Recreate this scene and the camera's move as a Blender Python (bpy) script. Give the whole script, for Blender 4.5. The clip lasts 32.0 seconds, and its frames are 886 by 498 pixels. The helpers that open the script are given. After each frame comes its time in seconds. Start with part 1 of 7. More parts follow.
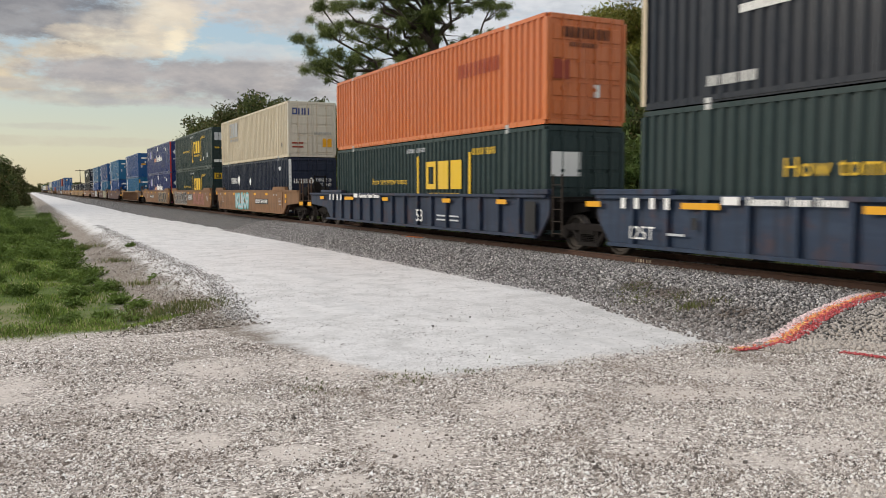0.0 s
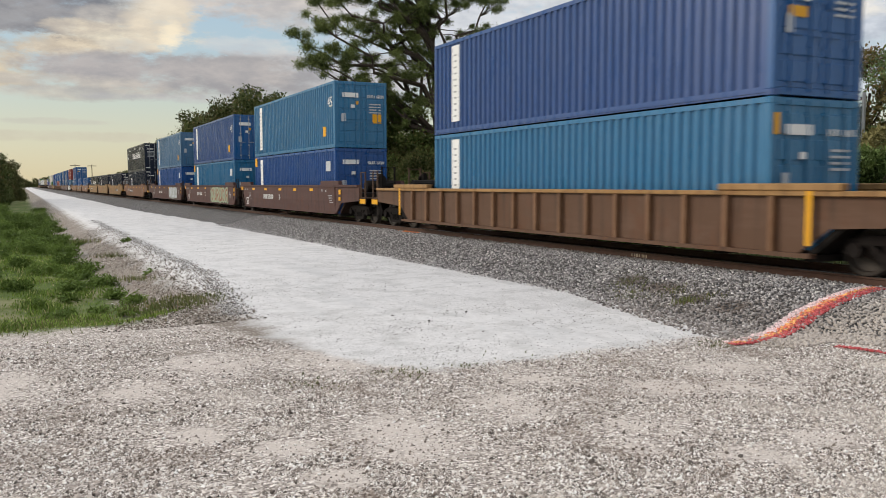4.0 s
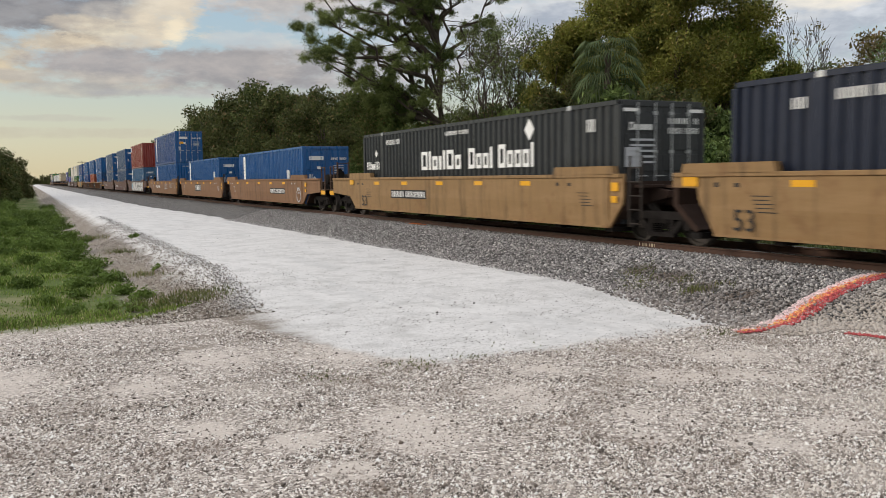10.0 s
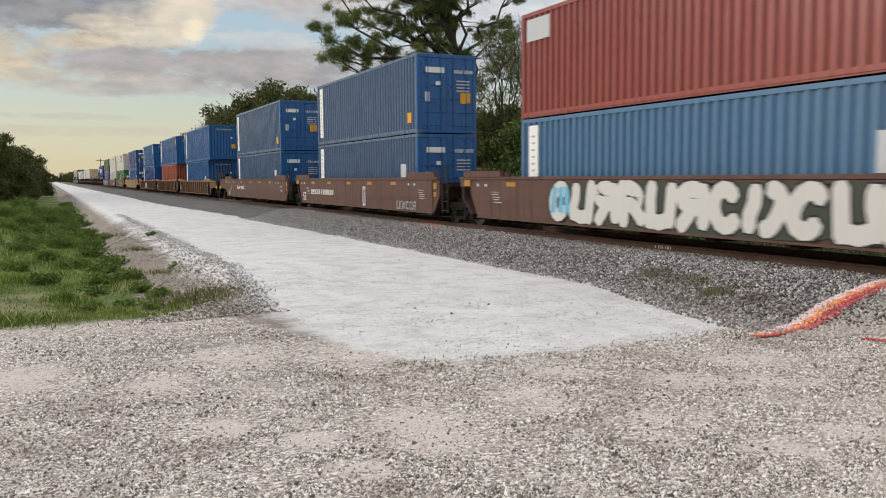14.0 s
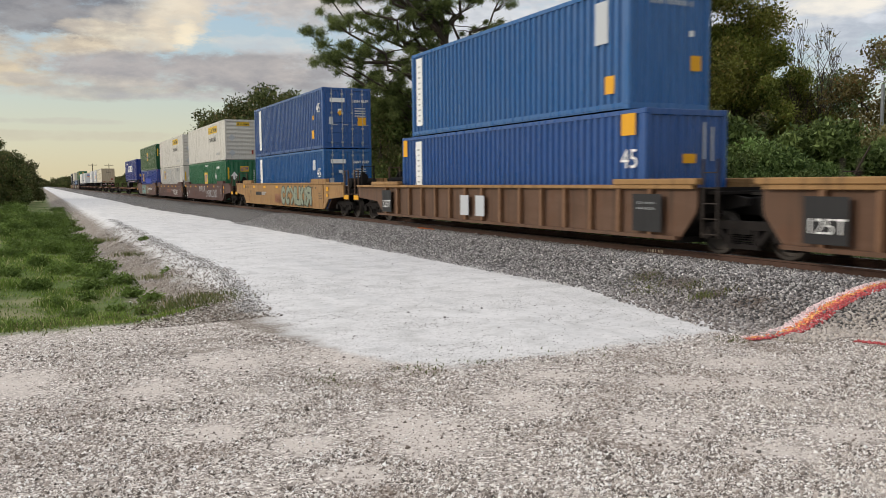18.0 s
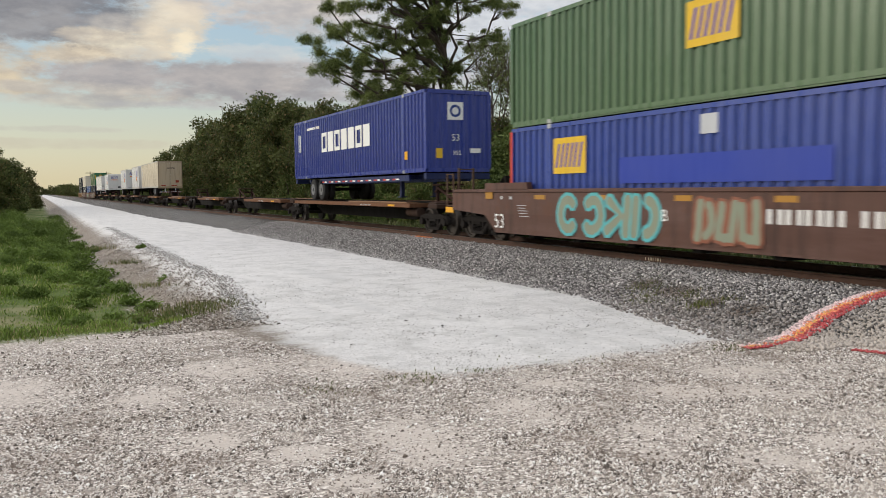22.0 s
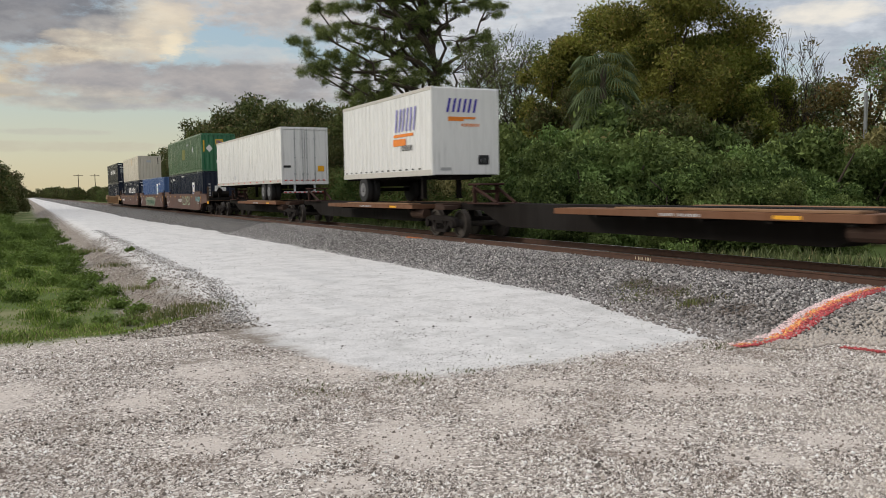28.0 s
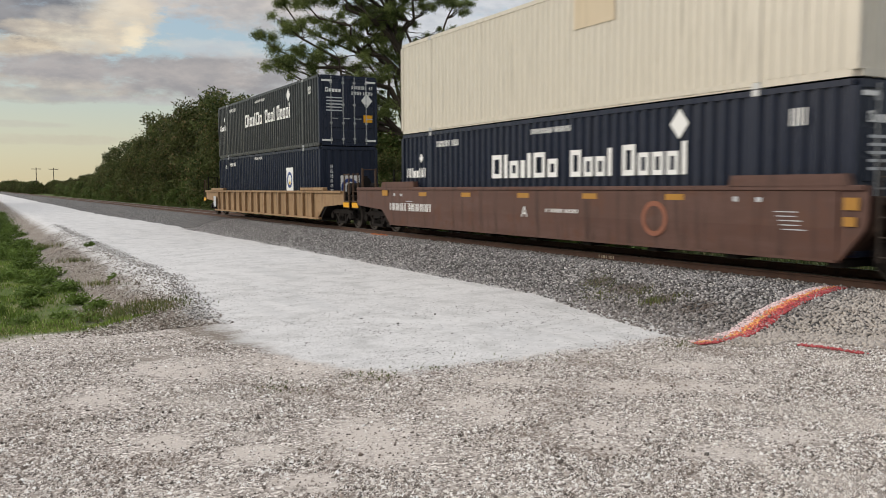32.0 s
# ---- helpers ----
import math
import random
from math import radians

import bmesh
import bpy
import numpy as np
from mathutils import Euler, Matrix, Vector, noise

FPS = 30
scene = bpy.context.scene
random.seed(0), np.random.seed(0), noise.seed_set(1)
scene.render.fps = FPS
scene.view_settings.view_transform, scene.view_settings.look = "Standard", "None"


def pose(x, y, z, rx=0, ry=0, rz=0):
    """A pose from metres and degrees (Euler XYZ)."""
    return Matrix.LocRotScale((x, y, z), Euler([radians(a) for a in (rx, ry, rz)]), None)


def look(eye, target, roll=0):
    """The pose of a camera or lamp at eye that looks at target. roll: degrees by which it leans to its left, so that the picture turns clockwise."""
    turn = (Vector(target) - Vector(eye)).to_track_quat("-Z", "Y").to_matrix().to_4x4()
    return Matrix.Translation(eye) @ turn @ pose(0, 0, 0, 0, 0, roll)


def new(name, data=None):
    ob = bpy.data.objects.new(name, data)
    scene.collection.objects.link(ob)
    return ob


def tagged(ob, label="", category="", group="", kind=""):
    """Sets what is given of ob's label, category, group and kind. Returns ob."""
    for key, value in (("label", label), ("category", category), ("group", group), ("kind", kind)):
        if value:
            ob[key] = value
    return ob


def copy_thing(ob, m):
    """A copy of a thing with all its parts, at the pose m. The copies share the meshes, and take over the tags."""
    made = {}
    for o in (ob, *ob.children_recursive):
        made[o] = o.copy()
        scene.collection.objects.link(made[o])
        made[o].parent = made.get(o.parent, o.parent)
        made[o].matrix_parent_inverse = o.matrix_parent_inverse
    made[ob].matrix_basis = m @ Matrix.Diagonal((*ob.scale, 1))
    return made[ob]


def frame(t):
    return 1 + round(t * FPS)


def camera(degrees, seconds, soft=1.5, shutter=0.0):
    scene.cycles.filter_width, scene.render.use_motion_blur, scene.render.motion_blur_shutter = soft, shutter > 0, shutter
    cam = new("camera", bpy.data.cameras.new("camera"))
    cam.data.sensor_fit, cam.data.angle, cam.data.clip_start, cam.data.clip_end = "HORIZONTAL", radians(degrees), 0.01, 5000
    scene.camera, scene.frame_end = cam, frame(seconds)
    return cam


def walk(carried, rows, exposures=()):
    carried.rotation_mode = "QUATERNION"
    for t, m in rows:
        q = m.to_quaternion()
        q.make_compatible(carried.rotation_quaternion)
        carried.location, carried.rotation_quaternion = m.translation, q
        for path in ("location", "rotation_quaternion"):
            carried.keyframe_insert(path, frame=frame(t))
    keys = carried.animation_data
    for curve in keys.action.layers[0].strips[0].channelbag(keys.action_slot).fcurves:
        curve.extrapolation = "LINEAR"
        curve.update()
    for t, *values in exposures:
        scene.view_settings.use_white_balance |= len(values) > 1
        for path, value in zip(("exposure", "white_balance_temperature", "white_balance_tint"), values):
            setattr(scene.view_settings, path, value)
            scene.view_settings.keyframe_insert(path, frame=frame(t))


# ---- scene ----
# ---- camera and its way ----
RAIL = 0.62           # top of the rails over the white road
TRACK = 13.45         # the track's centre line; it runs along y
SPEED = 23.75         # the train's speed, towards -y
EYE = Vector((0, 0, RAIL + 1.556))
cam = camera(56.74, 32.0, soft=0.65, shutter=0.18)


def aim(yaw, pitch, roll):
    a, b = radians(yaw), radians(pitch)
    way = Vector((math.sin(a) * math.cos(b), math.cos(a) * math.cos(b), -math.sin(b)))
    return look(EYE, EYE + way, roll)


walk(cam, [
    (0, aim(26.89, 4.11, -0.08)),
    (0.5, aim(26.89, 3.89, -0.07)),
    (1, aim(26.91, 3.86, -0.01)),
    (1.5, aim(26.98, 4.00, 0.09)),
    (2, aim(27.06, 4.19, 0.11)),
    (2.5, aim(27.13, 4.35, 0.10)),
    (3, aim(27.18, 4.41, -0.03)),
    (3.5, aim(27.19, 4.47, -0.08)),
    (5.5, aim(26.96, 4.47, -0.32)),
    (6, aim(26.86, 4.47, -0.42)),
    (6.5, aim(26.76, 4.50, -0.55)),
    (7, aim(26.72, 4.54, -0.63)),
    (7.5, aim(26.70, 4.62, -0.73)),
    (8, aim(26.75, 4.77, -0.76)),
    (8.5, aim(26.81, 4.94, -0.83)),
    (9, aim(26.84, 5.10, -0.88)),
    (9.5, aim(26.80, 5.16, -0.90)),
    (10, aim(26.66, 5.05, -0.88)),
    (10.5, aim(26.43, 4.92, -0.85)),
    (11, aim(26.09, 4.81, -0.76)),
    (11.5, aim(25.80, 4.77, -0.86)),
    (12, aim(25.64, 4.83, -0.90)),
    (12.5, aim(25.57, 4.89, -0.93)),
    (13, aim(25.61, 4.93, -0.81)),
    (13.5, aim(25.61, 4.95, -0.62)),
    (14, aim(25.61, 4.99, -0.44)),
    (14.5, aim(25.65, 5.06, -0.42)),
    (16.5, aim(26.22, 5.11, -0.75)),
    (17, aim(26.25, 4.99, -0.78)),
    (17.5, aim(26.20, 4.85, -0.73)),
    (18, aim(26.10, 4.71, -0.56)),
    (18.5, aim(26.01, 4.59, -0.46)),
    (19, aim(26.00, 4.45, -0.43)),
    (19.5, aim(26.07, 4.37, -0.42)),
    (20, aim(26.16, 4.31, -0.44)),
    (20.5, aim(26.20, 4.28, -0.47)),
    (21, aim(26.25, 4.25, -0.52)),
    (21.5, aim(26.25, 4.18, -0.51)),
    (22, aim(26.26, 4.13, -0.49)),
    (22.5, aim(26.30, 4.07, -0.43)),
    (23, aim(26.36, 4.07, -0.40)),
    (23.5, aim(26.42, 4.09, -0.38)),
    (24, aim(26.51, 4.12, -0.27)),
    (24.5, aim(26.64, 4.18, -0.22)),
    (25, aim(26.76, 4.19, -0.17)),
    (25.5, aim(26.87, 4.19, -0.30)),
    (27.5, aim(26.94, 4.03, -0.82)),
    (28, aim(26.94, 4.09, -0.82)),
    (28.5, aim(26.95, 4.21, -0.80)),
    (29, aim(26.99, 4.39, -0.81)),
    (29.5, aim(27.02, 4.51, -0.72)),
    (30, aim(27.14, 4.52, -0.62)),
    (30.5, aim(27.27, 4.51, -0.61)),
    (31, aim(27.43, 4.47, -0.65)),
    (31.5, aim(27.81, 4.45, -0.56)),
    (32, aim(29.37, 4.31, -0.29)),
], [(0, 0.07), (3, 0.08), (7, 0.08), (9, 0.0), (12, 0.0), (14, 0.05), (18, 0.06), (20, -0.06), (22, 0.05), (24, -0.02), (28, -0.07), (29, -0.14), (30, -0.08), (31, 0.08), (32, -0.03)])
scene.view_settings.exposure = 0.0

# ---- node helpers ----


class Tree:
    """A thin wrapper to write node trees as expressions."""

    def __init__(self, tree):
        self.t = tree

    def node(self, kind):
        return self.t.nodes.new("ShaderNode" + kind)

    def put(self, socket, v):
        if isinstance(v, bpy.types.NodeSocket):
            self.t.links.new(v, socket)
        elif v is not None:
            if isinstance(v, (tuple, list)) and len(v) == 3 and socket.type == "RGBA":
                v = (*v, 1)
            socket.default_value = v

    def math(self, op, a, b=None, c=None, clamp=False):
        n = self.node("Math")
        n.operation, n.use_clamp = op, clamp
        for s, v in zip(n.inputs, (a, b, c)):
            self.put(s, v)
        return n.outputs[0]

    def add(self, a, b):
        return self.math("ADD", a, b)

    def sub(self, a, b):
        return self.math("SUBTRACT", a, b)

    def mul(self, a, b):
        return self.math("MULTIPLY", a, b)

    def step(self, v, lo, hi, a=0.0, b=1.0):
        n = self.node("MapRange")
        n.interpolation_type = "SMOOTHSTEP"
        for s, x in zip(n.inputs, (v, lo, hi, a, b)):
            self.put(s, x)
        return n.outputs[0]

    def noise(self, vec, scale, detail=4.0, rough=0.55, out=0):
        n = self.node("TexNoise")
        self.put(n.inputs["Vector"], vec)
        n.inputs["Scale"].default_value = scale
        n.inputs["Detail"].default_value = detail
        n.inputs["Roughness"].default_value = rough
        return n.outputs[out]

    def voronoi(self, vec, scale, out="Distance", feature="F1"):
        n = self.node("TexVoronoi")
        n.feature = feature
        self.put(n.inputs["Vector"], vec)
        n.inputs["Scale"].default_value = scale
        return n.outputs[out]

    def mix(self, f, a, b, blend="MIX"):
        n = self.node("Mix")
        n.data_type, n.blend_type = "RGBA", blend
        self.put(n.inputs[0], f)
        self.put(n.inputs[6], a)
        self.put(n.inputs[7], b)
        return n.outputs[2]

    def ramp(self, f, stops):
        n = self.node("ValToRGB")
        el = n.color_ramp.elements
        while len(el) < len(stops):
            el.new(0.5)
        for e, (p, c) in zip(el, stops):
            e.position, e.color = p, (*c, 1)
        self.put(n.inputs[0], f)
        return n.outputs[0]

    def scaled(self, vec, s):
        n = self.node("VectorMath")
        n.operation = "MULTIPLY"
        self.put(n.inputs[0], vec)
        n.inputs[1].default_value = s
        return n.outputs[0]

    def shifted(self, vec, v):
        n = self.node("VectorMath")
        n.operation = "ADD"
        self.put(n.inputs[0], vec)
        self.put(n.inputs[1], v)
        return n.outputs[0]

    def bump(self, h, strength=0.3, dist=0.01):
        n = self.node("Bump")
        n.inputs["Strength"].default_value = strength
        n.inputs["Distance"].default_value = dist
        self.put(n.inputs["Height"], h)
        return n.outputs[0]


def material(name):
    m = bpy.data.materials.new(name)
    m.use_nodes = True
    tr = Tree(m.node_tree)
    return m, tr, m.node_tree.nodes["Principled BSDF"]


def dull(c, k):
    return tuple(v * k for v in c)


PAINTS = {}


def paint(name, colour, rough=0.5, dirt=0.35, rust=0.15, metal=0.0, chalk=0.25, shine=0.22):
    """Weathered paint: chalky fading, dirt running down, rust freckles."""
    if name in PAINTS:
        return PAINTS[name]
    m, t, b = material(name)
    tc = t.node("TexCoord").outputs["Object"]
    rnd = t.node("ObjectInfo").outputs["Random"]
    comb = t.node("CombineXYZ")
    t.put(comb.inputs[0], t.mul(rnd, 37.0))
    t.put(comb.inputs[1], t.mul(rnd, 91.0))
    pos = t.shifted(tc, comb.outputs[0])
    streak = t.noise(t.scaled(pos, (7, 7, 0.45)), 1.0, 5, 0.6)
    broad = t.noise(pos, 0.5, 3)
    fine = t.noise(pos, 14, 4, 0.65)
    grey = sum(colour) / 3
    faded = tuple(v * 0.78 + (grey * 0.55 + 0.05) * 0.3 for v in colour)
    c = t.mix(t.step(broad, 0.35, 0.72, 0, chalk * 2), colour, faded)
    c = t.mix(t.step(streak, 0.5, 0.8, 0, dirt), c, tuple(v * 0.45 + 0.012 for v in colour))
    c = t.mix(t.step(fine, 0.68, 0.76, 0, rust), c, (0.10, 0.045, 0.022))
    t.put(b.inputs["Base Color"], c)
    t.put(b.inputs["Roughness"], t.step(streak, 0.3, 0.8, rough - 0.08, rough + 0.2))
    b.inputs["Metallic"].default_value = metal
    b.inputs["Specular IOR Level"].default_value = shine
    t.put(b.inputs["Normal"], t.bump(t.add(t.mul(broad, 1.2), t.mul(fine, 0.15)), 0.35, 0.012))
    PAINTS[name] = m
    return m


# ---- world, sun ----
world = bpy.data.worlds.new("sky")
scene.world = world
world.use_nodes = True
wt = Tree(world.node_tree)
sky = wt.node("TexSky")
sky.sky_type, sky.sun_disc = "NISHITA", False
sky.sun_elevation, sky.sun_rotation = radians(22.6), radians(-56.3)
sky.air_density, sky.dust_density, sky.ozone_density = 1.0, 1.5, 1.0
way = wt.node("TexCoord").outputs["Generated"]
sep = wt.node("SeparateXYZ")
wt.put(sep.inputs[0], way)
dx, dy, dz = sep.outputs
up = wt.math("MAXIMUM", dz, 0.0)
plane = wt.add(up, 0.12)
comb = wt.node("CombineXYZ")
wt.put(comb.inputs[0], wt.math("DIVIDE", dx, plane))
wt.put(comb.inputs[1], wt.math("DIVIDE", dy, plane))
cover = wt.noise(comb.outputs[0], 0.85, 7, 0.56)
el = wt.mul(wt.math("ARCTAN2", dz, wt.math("SQRT", wt.add(wt.mul(dx, dx), wt.mul(dy, dy)))), 57.3)
az = wt.mul(wt.math("ARCTAN2", dx, dy), 57.3)
flat = wt.node("CombineXYZ")
wt.put(flat.inputs[0], wt.mul(az, 0.22))
wt.put(flat.inputs[1], wt.mul(el, 0.55))
big = wt.sub(wt.noise(flat.outputs[0], 0.8, 7, 0.62), 0.5)
fine = wt.sub(wt.noise(wt.shifted(flat.outputs[0], (5.0, 9.0, 0.0)), 2.6, 6, 0.62), 0.5)
rag = wt.add(wt.mul(big, 4.4), wt.mul(fine, 3.0))
relief = wt.step(wt.add(wt.noise(wt.shifted(flat.outputs[0], (0.0, 0.35, 3.0)), 1.4, 6, 0.6), wt.mul(fine, 0.3)), 0.32, 0.70)


def bank(a, e, ra, re, soft=0.8):
    """A cloud of elliptical outline with ragged edges, by its azimuth and height in degrees."""
    u = wt.math("DIVIDE", wt.sub(az, a), ra)
    v = wt.math("DIVIDE", wt.sub(el, e), re)
    d = wt.add(wt.add(wt.mul(u, u), wt.mul(v, v)), rag)
    return wt.step(d, 1.0 + soft, 1.0 - soft)


skyc = wt.mix(1.0, sky.outputs[0], (0.12, 0.12, 0.12), "MULTIPLY")
pale = wt.ramp(wt.math("DIVIDE", el, 40.0, clamp=True), [(0.0, (0.70, 0.60, 0.38)), (0.06, (0.66, 0.63, 0.46)), (0.13, (0.57, 0.62, 0.54)), (0.20, (0.47, 0.58, 0.62)), (0.28, (0.42, 0.56, 0.66)), (0.45, (0.40, 0.53, 0.68)), (1.0, (0.36, 0.5, 0.72))])
c = wt.mix(0.85, skyc, pale)
grey = wt.mix(relief, (0.27, 0.28, 0.31), (0.58, 0.55, 0.53))
deck = wt.mul(wt.step(cover, 0.36, 0.50), wt.step(el, 12.5, 18.0))
c = wt.mix(deck, c, grey)
# each cloud: azimuth, height, half width, half height, its dark and its light side, density
for a, e, ra, re, lo, hi, k in (
        (30, 12.0, 14, 3.6, (0.54, 0.56, 0.60), (0.74, 0.75, 0.77), 0.92), (56, 10.5, 15, 3.8, (0.45, 0.49, 0.56), (0.70, 0.73, 0.78), 0.95),
        (20, 7.3, 9, 1.5, (0.41, 0.41, 0.43), (0.56, 0.55, 0.55), 0.95), (9, 7.2, 10, 1.3, (0.34, 0.33, 0.34), (0.50, 0.46, 0.44), 0.96), (4, 5.9, 6, 0.5, (0.44, 0.42, 0.40), (0.60, 0.54, 0.46), 0.75),
        (-3, 8.0, 3.5, 1.5, (0.40, 0.37, 0.35), (0.66, 0.56, 0.42), 0.9), (-1.2, 6.7, 2.6, 0.55, (0.64, 0.54, 0.38), (0.80, 0.68, 0.48), 0.55), (0, 3.1, 9, 0.3, (0.55, 0.5, 0.40), (0.6, 0.56, 0.45), 0.5),
        (6.0, 9.6, 4.2, 1.1, (0.52, 0.46, 0.38), (0.84, 0.74, 0.56), 0.9), (2.0, 8.7, 2.2, 0.6, (0.56, 0.48, 0.38), (0.84, 0.72, 0.54), 0.9), (15.5, 12.3, 6, 1.7, (0.46, 0.44, 0.44), (0.64, 0.59, 0.55), 0.95), (7.6, 11.2, 3.0, 1.9, (0.50, 0.46, 0.41), (0.80, 0.70, 0.56), 0.8),
        (1.2, 11.8, 5.0, 2.0, (0.20, 0.21, 0.235), (0.31, 0.31, 0.33), 0.98), (-0.5, 10.6, 4.0, 1.3, (0.24, 0.24, 0.26), (0.34, 0.335, 0.345), 0.9),
        # thin streaks low in the sky and torn edges between the banks
        (3.0, 6.6, 5.0, 0.35, (0.50, 0.47, 0.43), (0.66, 0.60, 0.52), 0.7), (12.0, 5.7, 7.0, 0.28, (0.44, 0.44, 0.45), (0.55, 0.54, 0.53), 0.6), (1.0, 4.0, 3.5, 0.2, (0.52, 0.50, 0.44), (0.58, 0.55, 0.47), 0.5),
        (14.0, 9.2, 3.0, 0.5, (0.56, 0.58, 0.60), (0.68, 0.67, 0.64), 0.6), (18.0, 10.8, 4.0, 0.7, (0.48, 0.47, 0.47), (0.62, 0.60, 0.58), 0.8), (3.6, 9.9, 1.8, 0.45, (0.55, 0.49, 0.42), (0.80, 0.70, 0.54), 0.8), (5.2, 10.7, 1.6, 0.5, (0.40, 0.385, 0.38), (0.56, 0.52, 0.47), 0.75), (6.6, 9.0, 1.5, 0.4, (0.46, 0.43, 0.41), (0.60, 0.55, 0.48), 0.7), (10.6, 12.2, 2.0, 0.6, (0.50, 0.47, 0.45), (0.66, 0.60, 0.54), 0.7),
        (36.0, 10.2, 5.0, 1.0, (0.36, 0.41, 0.50), (0.52, 0.56, 0.63), 0.8), (46.0, 13.0, 7.0, 1.4, (0.34, 0.39, 0.48), (0.50, 0.54, 0.61), 0.85), (52.0, 10.6, 3.2, 0.7, (0.76, 0.74, 0.70), (0.95, 0.88, 0.76), 0.85), (47.0, 9.6, 4.0, 0.45, (0.66, 0.68, 0.70), (0.80, 0.80, 0.78), 0.7)):
    c = wt.mix(wt.mul(bank(a, e, ra, re), k), c, wt.mix(relief, lo, hi))
c = wt.mix(wt.mul(bank(8.6, 10.6, 1.9, 1.6, 0.98), 0.5), c, (0.88, 0.76, 0.58))
c = wt.mix(wt.mul(bank(9.1, 9.6, 0.7, 0.9, 0.98), 0.6), c, (1.0, 0.87, 0.64))
c = wt.mix(wt.mul(bank(8.5, 7.6, 7.0, 0.8), 0.9), c, wt.mix(relief, (0.36, 0.35, 0.36), (0.47, 0.44, 0.43)))
over = wt.step(el, 16.0, 42.0)
c = wt.mix(wt.mul(over, 0.85), c, wt.mix(wt.step(cover, 0.35, 0.65), (0.95, 1.04, 1.17), (1.38, 1.34, 1.30)))
c = wt.mix(wt.mul(wt.step(dy, 0.2, -0.6), 0.75), c, wt.mix(wt.step(cover, 0.35, 0.65), (0.60, 0.62, 0.65), (0.82, 0.80, 0.77)))
bg = world.node_tree.nodes["Background"]
wt.put(bg.inputs["Color"], c)
bg.inputs["Strength"].default_value = 1.0

sun = new("sun", bpy.data.lights.new("sun", "SUN"))
sun.data.energy, sun.data.angle, sun.data.color = 1.75, radians(14), (1.0, 0.90, 0.77)
sun.matrix_world = look((-30, 20, 15), (0, 0, 0))

# ---- mesh helpers ----
MESHES = {}


def shared(key, build):
    """One mesh for all alike parts."""
    if key not in MESHES:
        bm = bmesh.new()
        build(bm)
        me = bpy.data.meshes.new(key)
        bm.to_mesh(me)
        bm.free()
        me.materials.append(None)
        MESHES[key] = me
    return MESHES[key]


def piece(name, me, mat, parent, m=None, label=""):
    """An object on a shared mesh, with a material of its own."""
    ob = new(name, me)
    ob.parent = parent
    ob.material_slots[0].link = "OBJECT"
    ob.material_slots[0].material = mat
    if m is not None:
        ob.matrix_basis = m
    return tagged(ob, label)


def part(name, bm, mat, parent, label=""):
    me = bpy.data.meshes.new(name)
    bm.to_mesh(me)
    bm.free()
    me.materials.append(mat)
    ob = new(name, me)
    ob.parent = parent
    return tagged(ob, label)


def thing(name, m, label, category, group=""):
    ob = new(name)
    ob.empty_display_size = 0.3
    ob.matrix_basis = m
    return tagged(ob, label, category, group)


def box(bm, x0, x1, y0, y1, z0, z1, bevel=0.0):
    vs = [bm.verts.new((x, y, z)) for z in (z0, z1) for y in (y0, y1) for x in (x0, x1)]
    fs = [bm.faces.new([vs[i] for i in q]) for q in ((0, 2, 3, 1), (4, 5, 7, 6), (0, 1, 5, 4), (2, 6, 7, 3), (0, 4, 6, 2), (1, 3, 7, 5))]
    if bevel:
        es = list({e for f in fs for e in f.edges})
        bmesh.ops.bevel(bm, geom=es, offset=bevel, segments=1, affect="EDGES", profile=0.5)


def prism(bm, outline, x0, x1, axis="x"):
    """An outline in (y, z) pulled along x, or in (x, z) along y."""
    def at(a, b, c):
        return (c, a, b) if axis == "x" else (a, c, b)
    lo = [bm.verts.new(at(a, b, x0)) for a, b in outline]
    hi = [bm.verts.new(at(a, b, x1)) for a, b in outline]
    n = len(outline)
    bm.faces.new(lo)
    bm.faces.new(hi[::-1])
    for i in range(n):
        bm.faces.new((lo[i], hi[i], hi[(i + 1) % n], lo[(i + 1) % n]))
    bmesh.ops.recalc_face_normals(bm, faces=bm.faces)


def tube(bm, a, b, r0, r1=None, n=8):
    a, b = Vector(a), Vector(b)
    r1 = r0 if r1 is None else r1
    q = (b - a).to_track_quat("Z", "Y")
    rings = []
    for p, r in ((a, r0), (b, r1)):
        rings.append([bm.verts.new(p + q @ Vector((r * math.cos(k * math.tau / n), r * math.sin(k * math.tau / n), 0))) for k in range(n)])
    for k in range(n):
        bm.faces.new((rings[0][k], rings[0][(k + 1) % n], rings[1][(k + 1) % n], rings[1][k]))
    bm.faces.new(rings[0][::-1])
    bm.faces.new(rings[1])


def wave(bm, side, y0, y1, z0, z1, x, pitch=0.28, depth=0.036, flat=0.25, axis="y"):
    """A corrugated sheet of trapezoid waves; side +1 or -1 is the way it faces. axis z: the waves lie flat."""
    n = max(1, round((y1 - y0) / pitch))
    p = (y1 - y0) / n
    pts = []
    for i in range(n):
        a = y0 + i * p
        pts += [(a, 0), (a + p * flat, 0), (a + p * 0.5, depth), (a + p * (0.5 + flat), depth)]
    pts.append((y1, 0))
    rows = []
    for z in (z0, z1):
        rows.append([bm.verts.new((x - side * d, a, z) if axis == "y" else (a, x - side * d, z) if axis == "x" else (z, x - side * d, a)) for a, d in pts])
    for i in range(len(pts) - 1):
        bm.faces.new((rows[0][i], rows[0][i + 1], rows[1][i + 1], rows[1][i]))
    bmesh.ops.recalc_face_normals(bm, faces=bm.faces)


